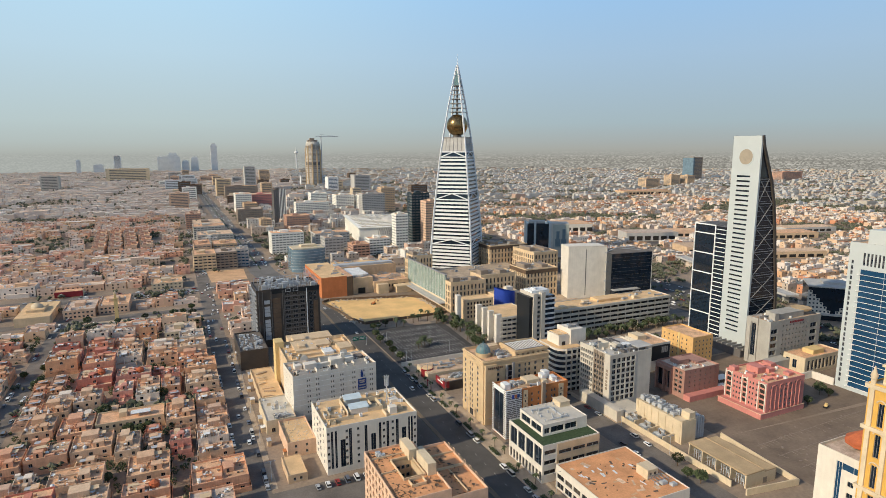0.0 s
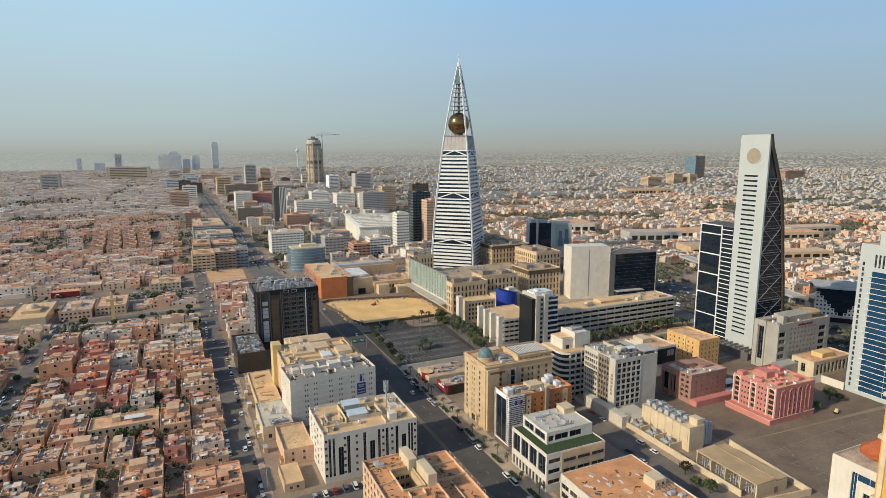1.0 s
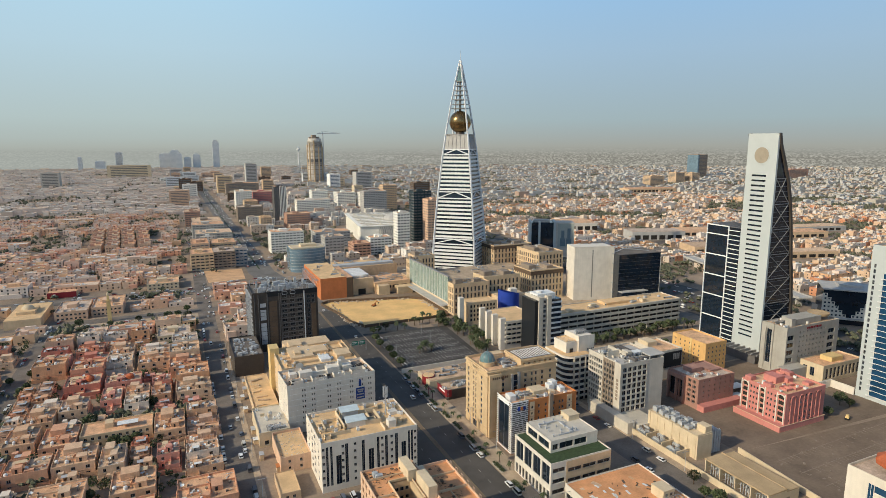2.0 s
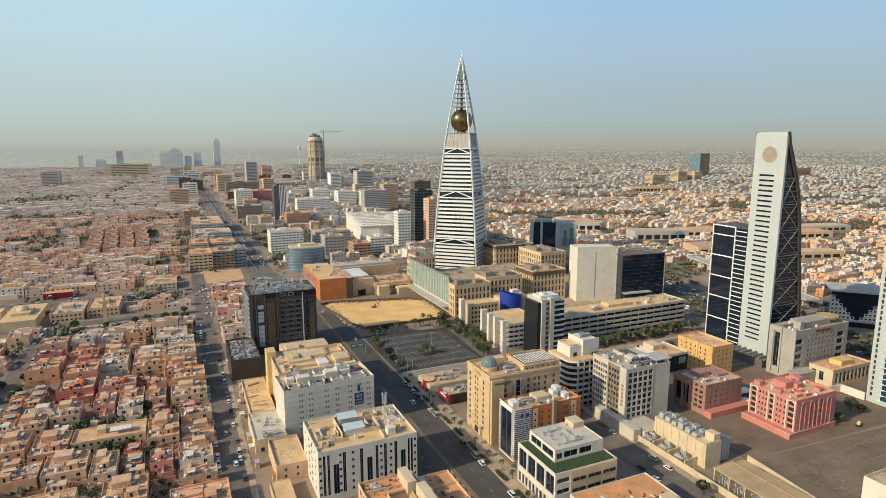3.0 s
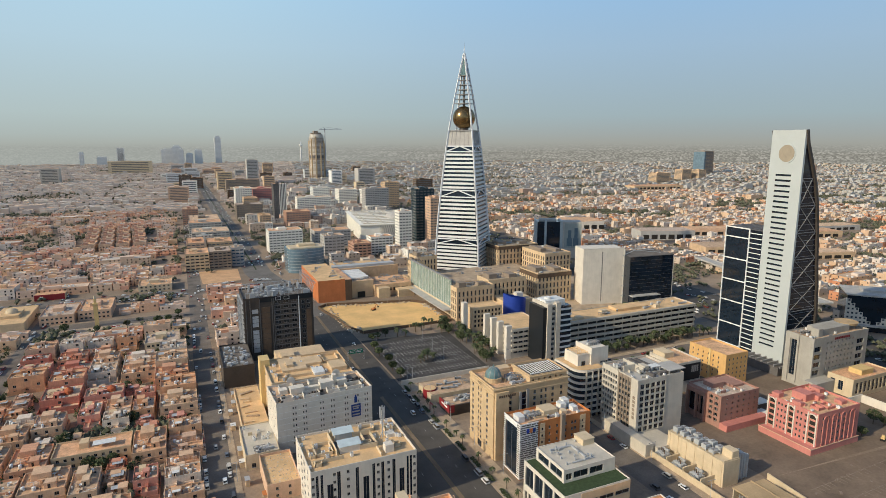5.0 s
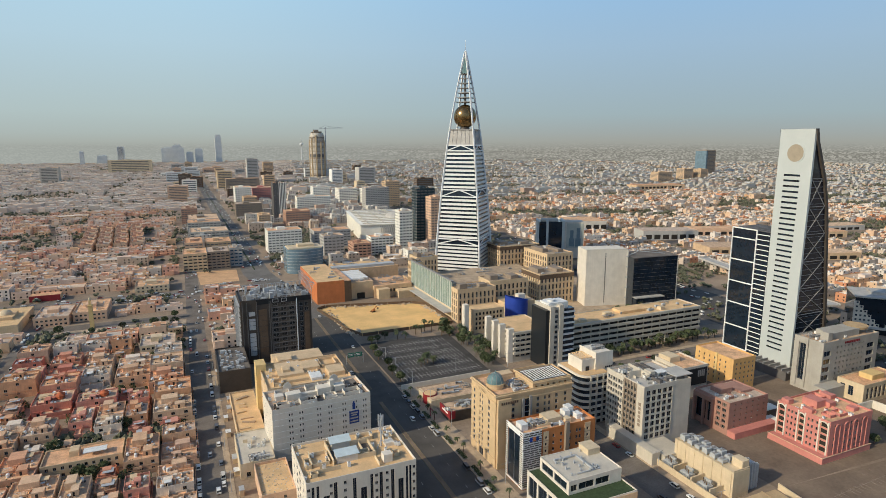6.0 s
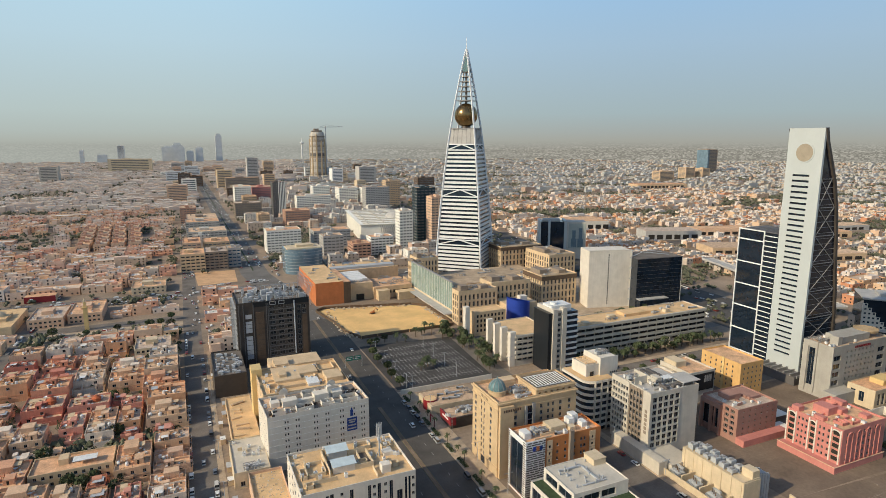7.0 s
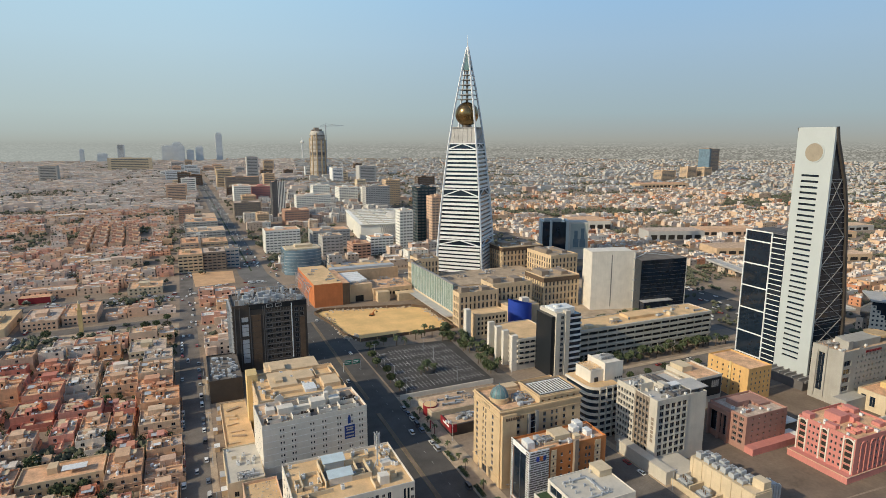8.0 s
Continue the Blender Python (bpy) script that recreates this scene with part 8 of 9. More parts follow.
def scatter(name, label, mat, gx0, gx1, y0, y1, step, detail, seed, keep=0.86, heights=(4.2, 7.2, 7.8, 8.4, 10.6, 14.0)):
    """Houses on jittered plots in the stretch of ground seen between two bearings."""
    r = np.random.RandomState(seed)
    b = Build()
    y = y0
    row = 0
    while y < y1:
        deep = step * r.uniform(0.85, 1.1)
        lo, hi = gx0(y), gx1(y)
        x = lo
        col = 0
        while x < hi:
            w = step * r.uniform(0.55, 1.25)
            d = deep * r.uniform(0.5, 0.92)
            big = r.rand() < 0.015
            if big:
                w, d = step * r.uniform(1.6, 3.4), deep * r.uniform(0.9, 1.6)
            gap = step * (0.06 + (0.7 if col % 9 == 8 else 0.0))
            if r.rand() < keep and GREEN(x, y) < 0.565 and not any(x < q[1] and q[0] < x + w and y < q[3] and q[2] < y + d for q in BLOCKED):
                h = r.choice(heights, p=[0.22, 0.28, 0.24, 0.16, 0.08, 0.02]) * r.uniform(0.93, 1.07)
                if big:
                    h += r.uniform(1, 8)
                if detail > 1:
                    k0 = len(b.v)
                    b.box(x, x + w, y, y + d, 0, h)
                    b.f.pop(), b.m.pop()
                    t = 0.35
                    k = len(b.v)
                    b.v.extend([(x + t, y + t, h), (x + w - t, y + t, h), (x + w - t, y + d - t, h), (x + t, y + d - t, h)])
                    b.v.extend([(x + t, y + t, h - 1), (x + w - t, y + t, h - 1), (x + w - t, y + d - t, h - 1), (x + t, y + d - t, h - 1)])
                    for a in range(4):
                        c = (a + 1) % 4
                        b.f.append((k0 + 4 + a, k0 + 4 + c, k + c, k + a))
                        b.f.append((k + a, k + c, k + 4 + c, k + 4 + a))
                        b.m += [0, 0]
                    b.f.append((k + 4, k + 5, k + 6, k + 7))
                    b.m.append(1)
                    n = max(2, int(w / 4.5))
                    for s in range(int(h / 3.3)):
                        for j in range(n):
                            if r.rand() < (0.7 if x < 430 else 0.4):
                                u = x + w * (j + 0.3) / n
                                b.face([(u, y - 0.04, 1.2 + s * 3.4), (u + 1.5, y - 0.04, 1.2 + s * 3.4), (u + 1.5, y - 0.04, 2.8 + s * 3.4), (u, y - 0.04, 2.8 + s * 3.4)], 2)
                        side, n2 = (x + w + 0.04, 1) if x < 20 else (x - 0.04, -1), max(1, int(d / 5))
                        for j in range(n2):
                            if r.rand() < 0.6:
                                v, z = y + d * (j + 0.35) / n2, 1.2 + s * 3.4
                                q = [(side[0], v, z), (side[0], v + 1.3, z), (side[0], v + 1.3, z + 1.5), (side[0], v, z + 1.5)]
                                b.face(q if side[1] > 0 else q[::-1], 2)
                    if r.rand() < 0.5:
                        u = x + r.uniform(0.0, 0.5) * w
                        b.box(u, u + w * r.uniform(0.3, 0.5), y - step * 0.12, y, 0, h * r.uniform(0.4, 0.8))
                    for j in range(r.randint(2, 6)):
                        u, v, e = x + r.uniform(0.1, 0.7) * w, y + r.uniform(0.1, 0.7) * d, r.uniform(0.8, 2.0)
                        b.box(u, u + e, v, v + e, h - 1, h - 1 + e * 0.8, 3)
                else:
                    b.box(x, x + w, y, y + d, 0, h, 0, 1 if r.rand() < 0.6 else 0)
                u, v = x + r.uniform(0.1, 0.6) * w, y + r.uniform(0.1, 0.6) * d
                if y > 2400:
                    x += w + gap
                    col += 1
                    continue
                b.box(u, u + w * r.uniform(0.2, 0.4), v, v + d * r.uniform(0.2, 0.4), h - 1, h + r.uniform(1.0, 2.4))
            x += w + gap
            col += 1
        y += deep + (step * 0.5 if row % 2 else 0.0)
        row += 1
    return tagged(part(name, b, [mat, "town_roof_west" if "west" in mat else "town_roof", "window", "tank"]), label, "houses", kind="stuff")


M["town_roof_west"] = surface("town_roof_west", (0.64, 0.52, 0.42), 0.95, 0.3, 0.06, 0.8, tint="island", ramp=((0.66, 0.50, 0.37), (0.70, 0.48, 0.31), (0.60, 0.52, 0.44), (0.72, 0.60, 0.47), (0.58, 0.44, 0.34), (0.74, 0.68, 0.60), (0.66, 0.42, 0.27)))
M["town_roof"] = surface("town_roof", (0.64, 0.565, 0.475), 0.95, 0.3, 0.06, 0.8, tint="island", ramp=((0.66, 0.56, 0.45), (0.60, 0.49, 0.37), (0.72, 0.66, 0.58), (0.54, 0.48, 0.42), (0.62, 0.46, 0.33), (0.76, 0.73, 0.68)))
west, east = (lambda y: -0.235 * y - 60), (lambda y: 1.95 * y + 60)
scatter("villa_quarter", "crowded flat-roofed villas of the western quarter", "town_west", west, lambda y: 18, 700, 1500, 18, 2, 1, 0.92)
scatter("villa_quarter", "crowded villas near the cross streets", "town_west", lambda y: -105, lambda y: 18, 553, 700, 18, 2, 14, 0.92)
scatter("villa_quarter", "crowded villas west of the first street", "town_west", west, lambda y: -106, 225, 700, 19, 2, 2, 0.92)
scatter("city_blocks", "low shops and yards behind the black tower", "town_west", lambda y: 37, lambda y: 103, 508, 690, 17, 2, 12, 0.85)
scatter("city_blocks", "mixed low shops and apartments between the offices", "town_mid", lambda y: 36, lambda y: 436, 736, 1700, 22, 2, 8, 0.88, (7, 10, 13, 16, 19, 24))
scatter("far_villa_quarter", "low houses stretching to the north, greyed for haze", "town_haze_west", west, lambda y: 0.16 * y + 60, 1500, 4700, 18, 1, 3, 0.92)
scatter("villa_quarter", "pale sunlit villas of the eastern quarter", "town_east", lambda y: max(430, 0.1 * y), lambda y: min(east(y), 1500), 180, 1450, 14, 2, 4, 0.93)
scatter("far_villa_quarter", "low houses of the far eastern quarter, greyed for haze", "town_haze_east", lambda y: 0.16 * y + 60 if y > 1500 else 1500, east, 780, 3300, 15.5, 1, 5, 0.92)
scatter("far_villa_quarter", "low houses at the edge of the plain, greyed for haze", "town_haze_east", lambda y: 0.16 * y + 60, lambda y: math.sqrt(max(0, 4750 ** 2 - y * y)), 3300, 4700, 22, 1, 6, 0.88)
# ---- trees, palms, cars, lamps ----
def crown_build(r, cx, cy, cz, rad, n, flat=0.8, leaf=0.9):
    b = Build()
    for k in range(n):
        v = Vector((r.gauss(0, 1), r.gauss(0, 1), r.gauss(0, 1))).normalized() * rad * (0.45 + 0.6 * r.random() ** 0.5)
        if r.random() < 0.25:
            v *= 1.12
        p = Vector((cx + v.x, cy + v.y, cz + v.z * flat))
        u = Vector((r.gauss(0, 1), r.gauss(0, 1), r.gauss(0, 1))).normalized() * leaf * r.uniform(0.5, 1)
        w = u.orthogonal().normalized() * leaf * r.uniform(0.4, 0.9)
        b.face([tuple(p - u), tuple(p + w), tuple(p + u), tuple(p - w)])
    return b


def tree(seed, high, rad):
    r = random.Random(seed)
    root = thing("tree", 0, 0, 0, "dusty green broad-crowned street tree", "tree", "street trees")
    b = Build().turned(0, 0, ((0.28, 0), (0.2, high * 0.5), (0.12, high * 0.7)), 7)
    for k in range(4):
        a = k * 1.6 + r.random()
        b.beam((0, 0, high * 0.4), (math.cos(a) * rad * 0.6, math.sin(a) * rad * 0.6, high * 0.75), 0.14)
    part("trunk", b, "trunk", root)
    part("crown", crown_build(r, 0, 0, high * 0.72, rad, 320, 0.7, 0.7), "leaf", root)
    return root


def palm(seed, high):
    r = random.Random(seed)
    root = thing("palm_tree", 0, 0, 0, "date palm with a dusty drooping crown", "palm", "palms")
    part("trunk", Build().turned(0, 0, ((0.35, 0), (0.28, high * 0.5), (0.3, high)), 7), "trunk", root)
    b = Build()
    for k in range(22):
        a, up, l = r.uniform(0, 6.28), r.uniform(0.1, 1.1), r.uniform(2.6, 3.6)
        pts = []
        for j in range(5):
            s = j / 4
            pts.append((math.cos(a) * l * s, math.sin(a) * l * s, high + l * (up * s - 1.1 * s * s)))
        sx, sy = -math.sin(a), math.cos(a)
        for j in range(4):
            w0, w1 = (0.15, 0.5, 0.55, 0.4, 0.05)[j:j + 2]
            p, q = pts[j], pts[j + 1]
            b.face([(p[0] - sx * w0, p[1] - sy * w0, p[2] - 0.2), (q[0] - sx * w1, q[1] - sy * w1, q[2] - 0.2), q, p])
            b.face([p, q, (q[0] + sx * w1, q[1] + sy * w1, q[2] - 0.2), (p[0] + sx * w0, p[1] + sy * w0, p[2] - 0.2)])
    part("crown", b, "leaf", root)
    return root


def car(kind):
    root = thing("car", 0, 0, 0, "parked saloon car at the kerb" if kind == 0 else "parked white delivery van" if kind == 2 else "parked off-road estate car", "car", "parked cars")
    l, w, h = ((4.6, 1.8, 1.45), (4.9, 1.95, 1.85), (5.4, 2.0, 2.3))[kind]
    b = Build()
    hood = (0.62, 0.72, 0.9)[kind]
    side = [(0, 0.35), (l, 0.35), (l, hood + 0.25), (l * 0.98, hood + 0.35), (l * 0.02, hood + 0.3), (0, hood + 0.1)]
    for x0, x1 in ((0, w),):
        n = len(side)
        k = len(b.v)
        b.v.extend([(x0, y, z) for y, z in side] + [(x1, y, z) for y, z in side])
        b.f.append(tuple(k + i for i in reversed(range(n))))
        b.f.append(tuple(k + n + i for i in range(n)))
        b.m += [0, 0]
        for i in range(n):
            j = (i + 1) % n
            b.f.append((k + i, k + j, k + n + j, k + n + i))
            b.m.append(0)
    part("body", b, "car_paint", root)
    c = Build()
    z0 = hood + 0.3
    y0, y1, y2, y3 = ((0.25, 1.0, 2.7, 3.5), (0.1, 0.4, 3.2, 3.9), (0.05, 0.2, 4.2, 4.9))[kind]
    lo = [(0.08, y0), (w - 0.08, y0), (w - 0.08, y3), (0.08, y3)]
    hi = [(0.22, y1), (w - 0.22, y1), (w - 0.22, y2), (0.22, y2)]
    for a in range(4):
        e = (a + 1) % 4
        c.face([(*lo[a], z0), (*lo[e], z0), (*hi[e], h), (*hi[a], h)], 0)
    c.face([(*p, h + 0.01) for p in hi], 1)
    part("cabin", c, ["window", "car_paint"], root)
    for x in (-0.02, w - 0.2):
        for y in (l * 0.18, l * 0.8):
            t = Build().turned(0, 0, ((0.33, 0), (0.33, 0.22)), 10)
            t.v = [(x + z, y + p, 0.33 + q) for p, q, z in t.v]
            part("wheel", t, "rubber", root)
    return root


TREES = [tree(3, 6.5, 2.8), tree(4, 5.0, 2.2), tree(5, 8.0, 3.6)]
PALMS = [palm(6, 7.5), palm(7, 9.5), palm(8, 6.0)]
CARS = [car(0), car(1), car(2)]
r = random.Random(21)
spots = [(145.5, y) for y in range(166, 380, 13)]
for k, (x, y) in enumerate(spots):
    copy_thing(PALMS[k % 3], pose(x + r.uniform(-1, 1), y + r.uniform(-3, 3), 0.16, 0, 0, r.uniform(0, 360))).scale = (0.55, 0.55, 0.55)
for x, y in ((-30, 350), (-24, 346), (-20, 352), (-100, 470), (-88, 455), (-90, 448), (-58, 350), (-64, 340), (-36, 300), (-8, 345), (-14, 392), (10, 585), (-6, 590), (2, 596), (-30, 592), (-52, 590), (-76, 595), (-38, 430), (-30, 440), (-20, 445), (16, 560), (12, 552), (-44, 378), (-90, 480), (10, 612),
             (365, 226), (368, 222), (214, 190), (216, 184), (218, 200), (343, 250), (345, 220)):
    copy_thing(TREES[r.randint(0, 2)], pose(x, y, 0, 0, 0, r.uniform(0, 360)))
for k in range(20):
    copy_thing((TREES + PALMS)[r.randint(0, 5)], pose(r.uniform(211, 229), 398 + k * 4.6, 0, 0, 0, r.uniform(0, 360)))
for x, y in ((150, 474), (156, 478), (163, 480), (146, 396), (145, 410), (147, 424), (145, 440), (146, 455)):
    copy_thing(TREES[r.randint(0, 1)], pose(x, y, 0, 0, 0, r.uniform(0, 360)))
for k in range(12):
    copy_thing(TREES[r.randint(0, 1)], pose(246 + k * 15, 352.2, 0.16, 0, 0, r.uniform(0, 360)))
for k in range(16):
    copy_thing(TREES[r.randint(0, 2)], pose(272 + k * 8, 380 + r.uniform(-4, 4), 0, 0, 0, r.uniform(0, 360)))
for k in range(14):
    copy_thing(PALMS[r.randint(0, 2)], pose(216 + r.uniform(-2, 6), 400 + k * 6.5, 0, 0, 0, r.uniform(0, 360)))
for k in range(26):
    copy_thing(PALMS[r.randint(0, 2)], pose(272 + k * 5.4, 378 + r.uniform(-3, 4), 0, 0, 0, r.uniform(0, 360)))
for x, y in ((172, 476), (178, 474), (190, 482), (196, 484), (200, 488), (172, 418), (175, 420), (178, 416), (168, 415), (208, 470), (212, 478), (216, 486), (204, 482)):
    copy_thing(PALMS[r.randint(0, 2)], pose(x, y, 0, 0, 0, r.uniform(0, 360)))
for k in range(70):
    copy_thing((TREES + PALMS)[r.randint(0, 5)], pose(r.uniform(300, 436), r.uniform(414, 468), 0, 0, 0, r.uniform(0, 360)))
TONES = ((0.75, 0.75, 0.74), (0.72, 0.72, 0.7), (0.35, 0.36, 0.37), (0.08, 0.08, 0.09), (0.55, 0.53, 0.48), (0.30, 0.03, 0.03), (0.12, 0.14, 0.18), (0.74, 0.73, 0.7))


def park(x, y, turn, z=0.03, kind=None):
    ob = copy_thing(CARS[r.choice((0, 0, 1, 1, 2)) if kind is None else kind], pose(x, y, z, 0, 0, turn))
    tone = r.choice(TONES)
    for c in list(ob.children):
        c.color = (*tone, 1)
        if y > 270 and c.name.startswith("wheel"):
            bpy.data.objects.remove(c)


for k in range(44):
    if r.random() < 0.5:
        park(20.2, 262 + k * 6.6, 0)
    if r.random() < 0.5:
        park(30.6, 262 + k * 6.6, 0)
for k in range(26):
    if r.random() < 0.6:
        park(138.6, 196 + k * 7.2, 0)
for k in range(22):
    if r.random() < 0.5:
        park(-102.4, 330 + k * 9, 0)
    if r.random() < 0.4:
        park(-93.4, 330 + k * 9, 0)
for k in range(9):
    park(52 + k * 4.6, 252.5, 0, kind=r.choice((0, 1, 2, 2)))
for k in range(16):
    if r.random() < 0.7:
        park(207 + (k % 2) * 12, 215 + k * 5, 0)
for k in range(12):
    park(230 + k * 9 + r.uniform(0, 4), r.choice((316, 312)), 90)
for k in range(18):
    park(-60 + k * 4.1, 683 + r.uniform(-1, 1), 0)
for k in range(22):
    park(r.uniform(445, 515), r.uniform(260, 560), 0)
for k in range(10):
    park(r.uniform(240, 425), r.choice((340, 345, 357, 363)), 90)
for k in range(26):
    y = r.uniform(640, 1500)
    park((98 if y > 770 else 112) + r.choice((-9, -5, 5, 9)), y, 0)
for x, y in ((114, 300), (119, 420), (133, 340), (128, 560), (134, 470), (116, 640), (24, 500), (28, 310), (322, 230), (26, 345)):
    park(x, y, 0)
for ob in TREES + PALMS + CARS:
    for c in list(ob.children):
        bpy.data.objects.remove(c)
    bpy.data.objects.remove(ob)


# excavator, hoarding and rubble on the cleared lot
ex = thing("excavator", 176, 556, 0.1, "dark orange tracked excavator on sand", "excavator", turn=25)
for y in (0, 2.2):
    part("track", Build().box(0, 4.2, y, y + 0.7, 0, 0.9), "rubber", ex)
part("cab", Build().box(0.6, 3.9, 0.1, 2.8, 0.9, 1.9).box(2.2, 3.6, 0.1, 1.3, 1.9, 3.1), "rust", ex)
part("boom", Build().beam((3.6, 1.9, 1.6), (6.6, 1.9, 4.6), 0.45).beam((6.6, 1.9, 4.6), (8.6, 1.9, 2.6), 0.35), "rust", ex)
part("bucket", Build().box(8.1, 9.1, 1.4, 2.4, 1.6, 2.6, bottom=True), "rubber", ex)
yl = thing("loader", 352, 214, 0.05, "small yellow loader on bare earth", "loader", turn=200)
part("body", Build().box(0, 3.0, 0, 1.8, 0.5, 1.6).box(1, 2.2, 0.2, 1.6, 1.6, 2.6), "yellow", yl)
part("bucket", Build().box(3.2, 4.0, -0.1, 1.9, 0.2, 0.9), "rubber", yl)
for x in (0.4, 2.2):
    for y in (-0.25, 1.65):
        part("wheel", Build().box(x, x + 0.8, y, y + 0.4, 0, 0.8), "rubber", yl)
edge = [(149, 495), (190, 496), (230, 497), (231, 560), (220, 571), (140, 590), (131, 583), (138, 545), (141, 515)]
for (x0, y0), (x1, y1) in zip(edge, edge[1:] + edge[:1]):
    n = max(1, round(math.hypot(x1 - x0, y1 - y0) / 12))
    for k in range(n):
        a, c = k / n, (k + 0.97) / n
        p, q = (x0 + (x1 - x0) * a, y0 + (y1 - y0) * a), (x0 + (x1 - x0) * c, y0 + (y1 - y0) * c)
        nx, ny = (q[1] - p[1]), -(q[0] - p[0])
        l = math.hypot(nx, ny) or 1
        nx, ny = nx / l * 0.25, ny / l * 0.25
        structure("hoarding", Build().prism([p, (p[0] + nx, p[1] + ny), (q[0] + nx, q[1] + ny), q][::-1], 0, 2.6), "brown_clad", "dark sheet hoarding round the cleared lot", "fence")
b = Build()
for k in range(420):
    t = r.random()
    x, y = r.choice(((228 + r.gauss(0, 1.6), 500 + 60 * t), (145 + 78 * t, 586 - 17 * t + r.gauss(0, 1.6)), (139 + r.gauss(1, 1.4), 505 + 75 * t), (140 + 10 * t, 503 + r.gauss(4, 3))))
    s = r.uniform(0.4, 1.6)
    b.box(x, x + s, y, y + s * r.uniform(0.6, 1.4), 0, s * r.uniform(0.4, 0.9), turn=r.uniform(0, 90))
tagged(part("rubble", b, "rubble"), "pale rubble heaps at the edge of the lot", "rubble", kind="stuff")
# tyre tracks and litter lines on the bare lot
b = Build()
for row in range(5):
    for k in range(34):
        if r.random() < 0.8:
            x, y = 274 + k * 2.7 + r.uniform(-0.2, 0.2), 146 + row * 12 + k * 0.1
            b.box(x, x + 0.3, y, y + r.uniform(3.5, 5), 0.05, 0.12)
    b.box(272, 368, 151 + row * 12, 151.3 + row * 12, 0.05, 0.13, turn=2)
for k in range(70):
    x, y = r.uniform(266, 372), r.uniform(138, 206)
    b.box(x, x + r.uniform(0.4, 2.2), y, y + r.uniform(0.3, 1.2), 0.05, 0.05 + r.uniform(0.1, 0.4), turn=r.uniform(0, 90))
tagged(part("earth_ridges", b, "ridge"), "low earth ridges and old bay lines on the lot", "earth", kind="stuff")
# street lamps along the avenue and back street
def lamp_post():
    root = thing("street_lamp", 0, 0, 0, "grey steel street lamp with two arms", "street lamp", "street lamps")
    part("pole", Build().turned(0, 0, ((0.14, 0), (0.08, 10)), 6), "metal", root)
    part("arm", Build().beam((-1.8, 0, 10), (1.8, 0, 10), 0.12), "metal", root)
    for sx in (-1, 1):
        part("lamp_head", Build().box(sx * 1.8 - 0.4, sx * 1.8 + 0.4, -0.15, 0.15, 9.85, 10.05, bottom=True), "frame_grey", root)
    return root


lp = lamp_post()
for x, y in [(150.6, 176 + 30 * k) for k in range(8)] + [(149, 392 + 22 * k) for k in range(4)] + [(186, 396 + 20 * k) for k in range(4)] + [(34.2, 270 + 40 * k) for k in range(6)] + [(223, 210 + 36 * k) for k in range(6)]:
    copy_thing(lp, pose(x, y, 0.1))
for c in list(lp.children):
    bpy.data.objects.remove(c)
bpy.data.objects.remove(lp)
# kerbside planting beds along the avenue
for k in range(12):
    y = 196 + k * 16 + r.uniform(-2, 2)
    bed = thing("planting_bed", 141.6, y, 0.16, "low dark clipped shrub bed by the kerb", "shrub bed", "kerbside beds")
    b = Build()
    for j in range(260):
        px, py, pz = r.uniform(0.2, 2.4), r.uniform(0.2, 9.5), r.uniform(0.1, 0.9)
        a = r.uniform(0, 6.28)
        b.face([(px + 0.35 * math.cos(a), py + 0.35 * math.sin(a), pz), (px - 0.3 * math.sin(a), py + 0.3 * math.cos(a), pz + 0.25), (px - 0.35 * math.cos(a), py - 0.35 * math.sin(a), pz), (px + 0.3 * math.sin(a), py - 0.3 * math.cos(a), pz + 0.1)])
    part("shrub", b, "leaf", bed)
    part("kerb", Build().box(0, 2.6, 0, 9.7, 0, 0.14), "kerb", bed)
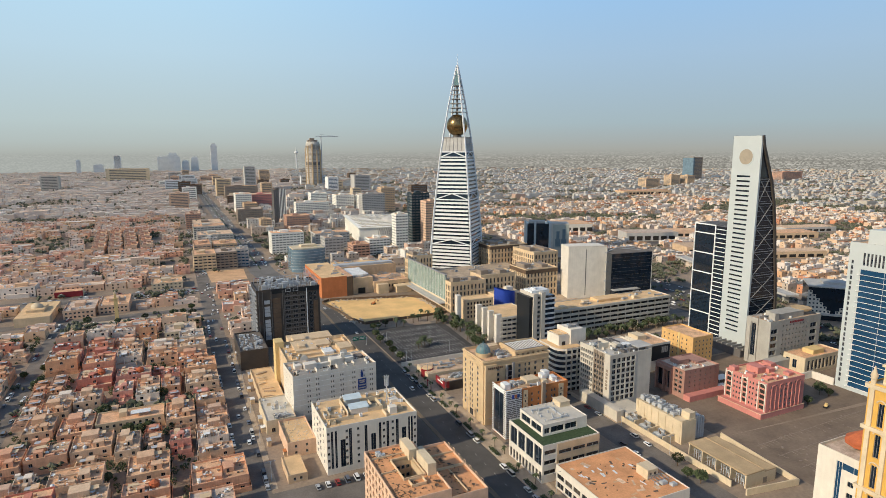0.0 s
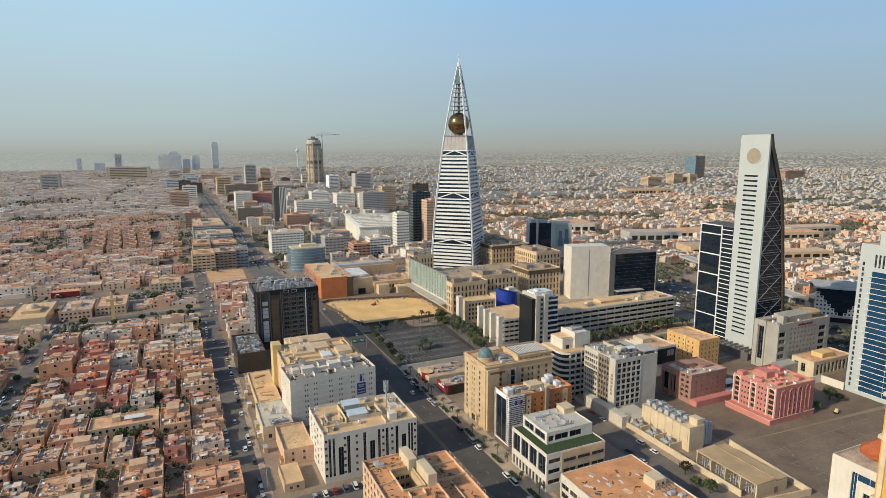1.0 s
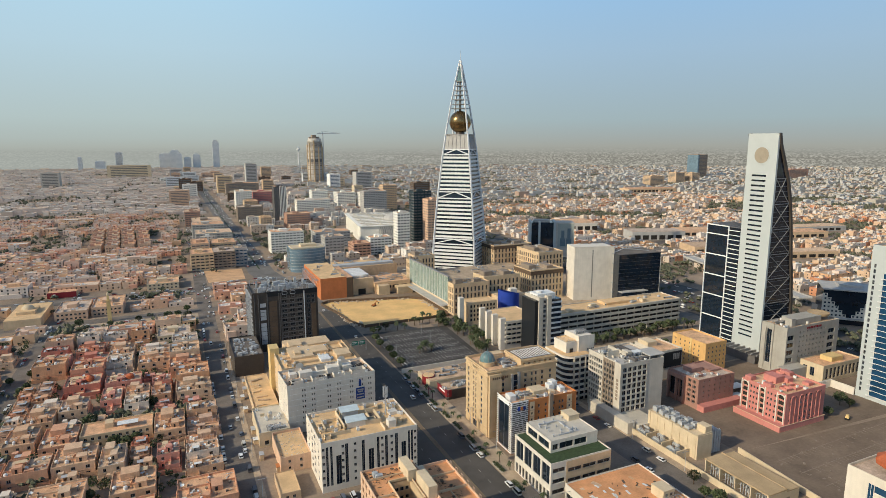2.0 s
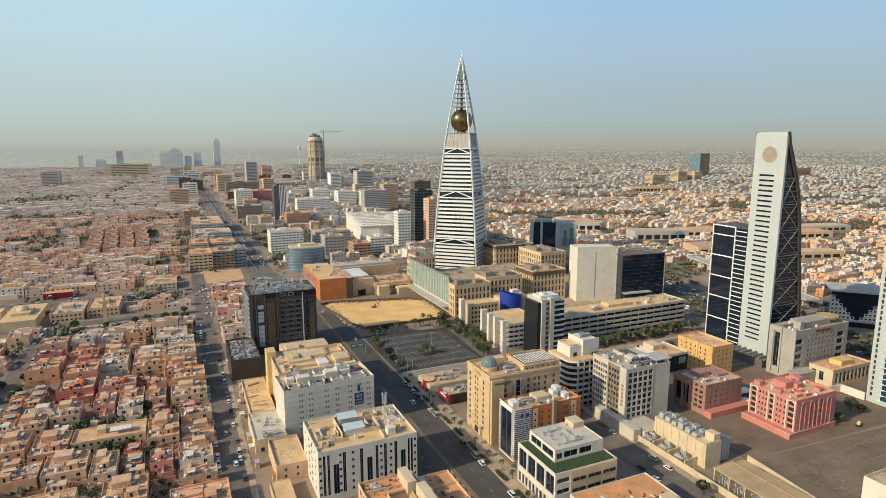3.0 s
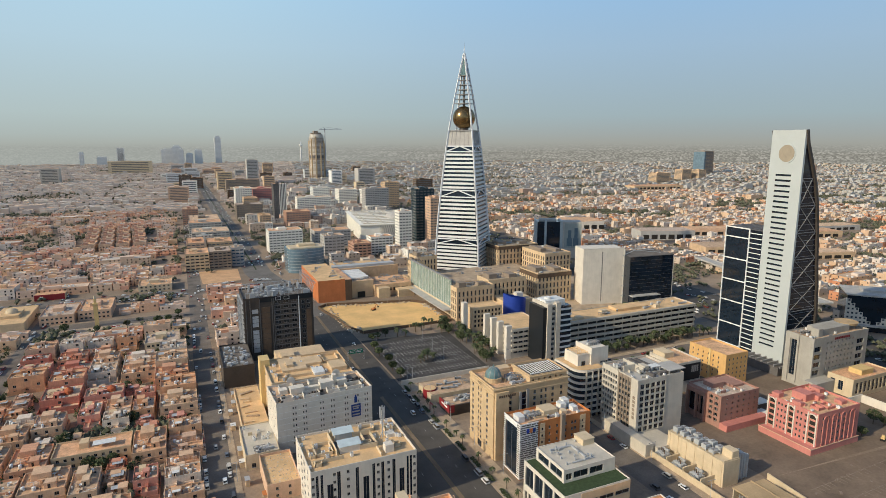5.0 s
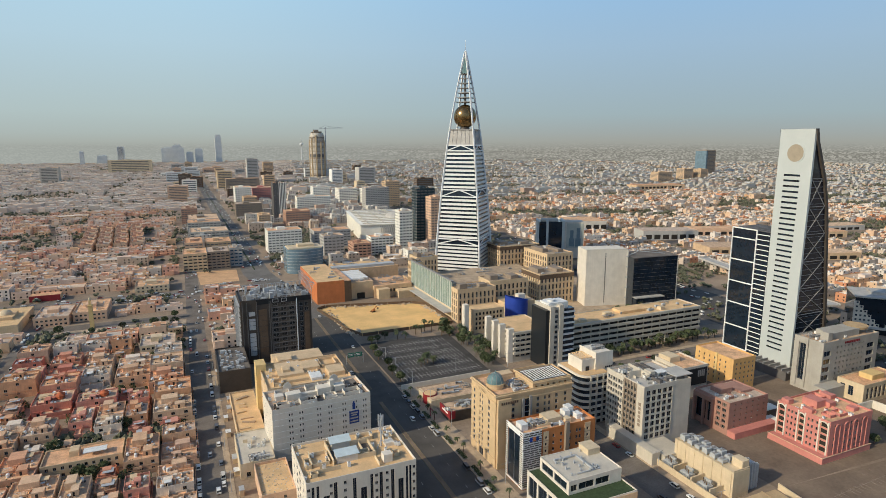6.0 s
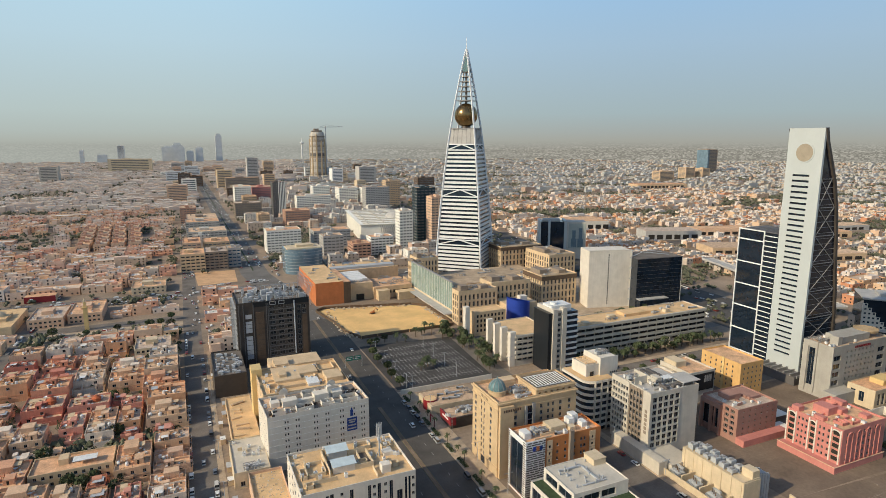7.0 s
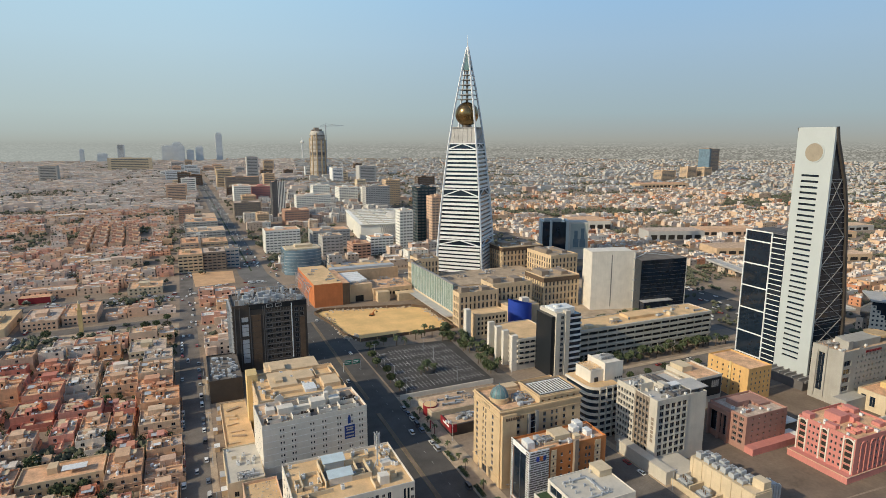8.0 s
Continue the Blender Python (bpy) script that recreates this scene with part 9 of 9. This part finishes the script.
# dusty greenery between the far houses, coloured lighter as haze, thick where there are groves
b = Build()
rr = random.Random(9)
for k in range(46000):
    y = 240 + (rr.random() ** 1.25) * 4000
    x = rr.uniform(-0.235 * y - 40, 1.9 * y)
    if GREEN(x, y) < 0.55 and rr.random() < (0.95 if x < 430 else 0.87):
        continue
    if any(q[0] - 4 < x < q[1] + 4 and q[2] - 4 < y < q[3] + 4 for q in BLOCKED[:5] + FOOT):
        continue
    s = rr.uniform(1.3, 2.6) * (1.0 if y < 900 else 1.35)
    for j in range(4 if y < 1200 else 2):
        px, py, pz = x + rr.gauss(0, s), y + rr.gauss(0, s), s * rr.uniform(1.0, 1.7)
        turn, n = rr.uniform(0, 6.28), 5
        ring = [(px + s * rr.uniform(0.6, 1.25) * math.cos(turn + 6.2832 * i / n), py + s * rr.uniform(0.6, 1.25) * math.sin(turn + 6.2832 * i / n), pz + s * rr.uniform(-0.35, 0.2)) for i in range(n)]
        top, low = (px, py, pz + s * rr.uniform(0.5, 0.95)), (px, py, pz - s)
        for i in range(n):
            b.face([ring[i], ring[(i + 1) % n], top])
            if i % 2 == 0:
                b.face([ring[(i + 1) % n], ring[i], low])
tagged(part("far_trees", b, "leaf_far"), "dusty trees between the low houses, lightened for haze", "trees", kind="stuff")

# small far cars along the streets, past counting
M["far_car"] = surface("far_car", (0.5, 0.5, 0.5), 0.4, 0.05, 0.5, 3.0, tint="island", ramp=((0.74, 0.74, 0.72), (0.70, 0.69, 0.66), (0.30, 0.30, 0.31), (0.07, 0.07, 0.08), (0.55, 0.52, 0.47), (0.28, 0.04, 0.03), (0.74, 0.73, 0.71)))
b = Build()
rc = random.Random(77)
for x0, x1, y0, y1, n, along in ((84, 112, 780, 2300, 170, True), (-380, 104, 692, 714, 60, False), (36, 104, 724, 734, 16, False), (142, 420, 703, 722, 34, False), (444, 518, 300, 1500, 150, True), (19.8, 32.4, 560, 1400, 90, True), (-102, -92, 560, 960, 50, True), (-800, 1400, 1043, 1060, 70, False), (-88, 16, 582, 602, 14, False), (118, 134, 770, 900, 14, False), (232, 430, 414, 466, 22, False), (36, 54, 476, 640, 26, True)):
    for k in range(n):
        x, y = rc.uniform(x0, x1), rc.uniform(y0, y1)
        lx, ly = (1.8, 4.5) if along else (4.5, 1.8)
        b.box(x, x + lx, y, y + ly, 0.25, 0.95)
        b.box(x + lx * 0.18, x + lx * 0.82, y + ly * 0.2, y + ly * 0.78, 0.95, 1.45)
tagged(part("distant_cars", b, "far_car"), "small distant cars along the city streets", "cars", kind="stuff")
# green direction board over the avenue
sign = thing("road_sign", 127.5, 440, 0, "green overhead direction board on a steel gantry", "road sign")
part("gantry", Build().rail([(-6, 0, 0), (-6, 0, 6.4), (6, 0, 6.4), (6, 0, 0)], 0.35), "metal", sign)
for x in (-5.2, 0.4):
    board = part("board", Build().box(x, x + 4.8, -0.3, -0.15, 5.0, 8.2, bottom=True), "sign_green", sign, "green board")
    part("board_bars", Build().box(x + 0.5, x + 4.2, -0.34, -0.3, 7.0, 7.4, bottom=True).box(x + 0.5, x + 3.4, -0.34, -0.3, 6.0, 6.4, bottom=True), "frame_white", board)
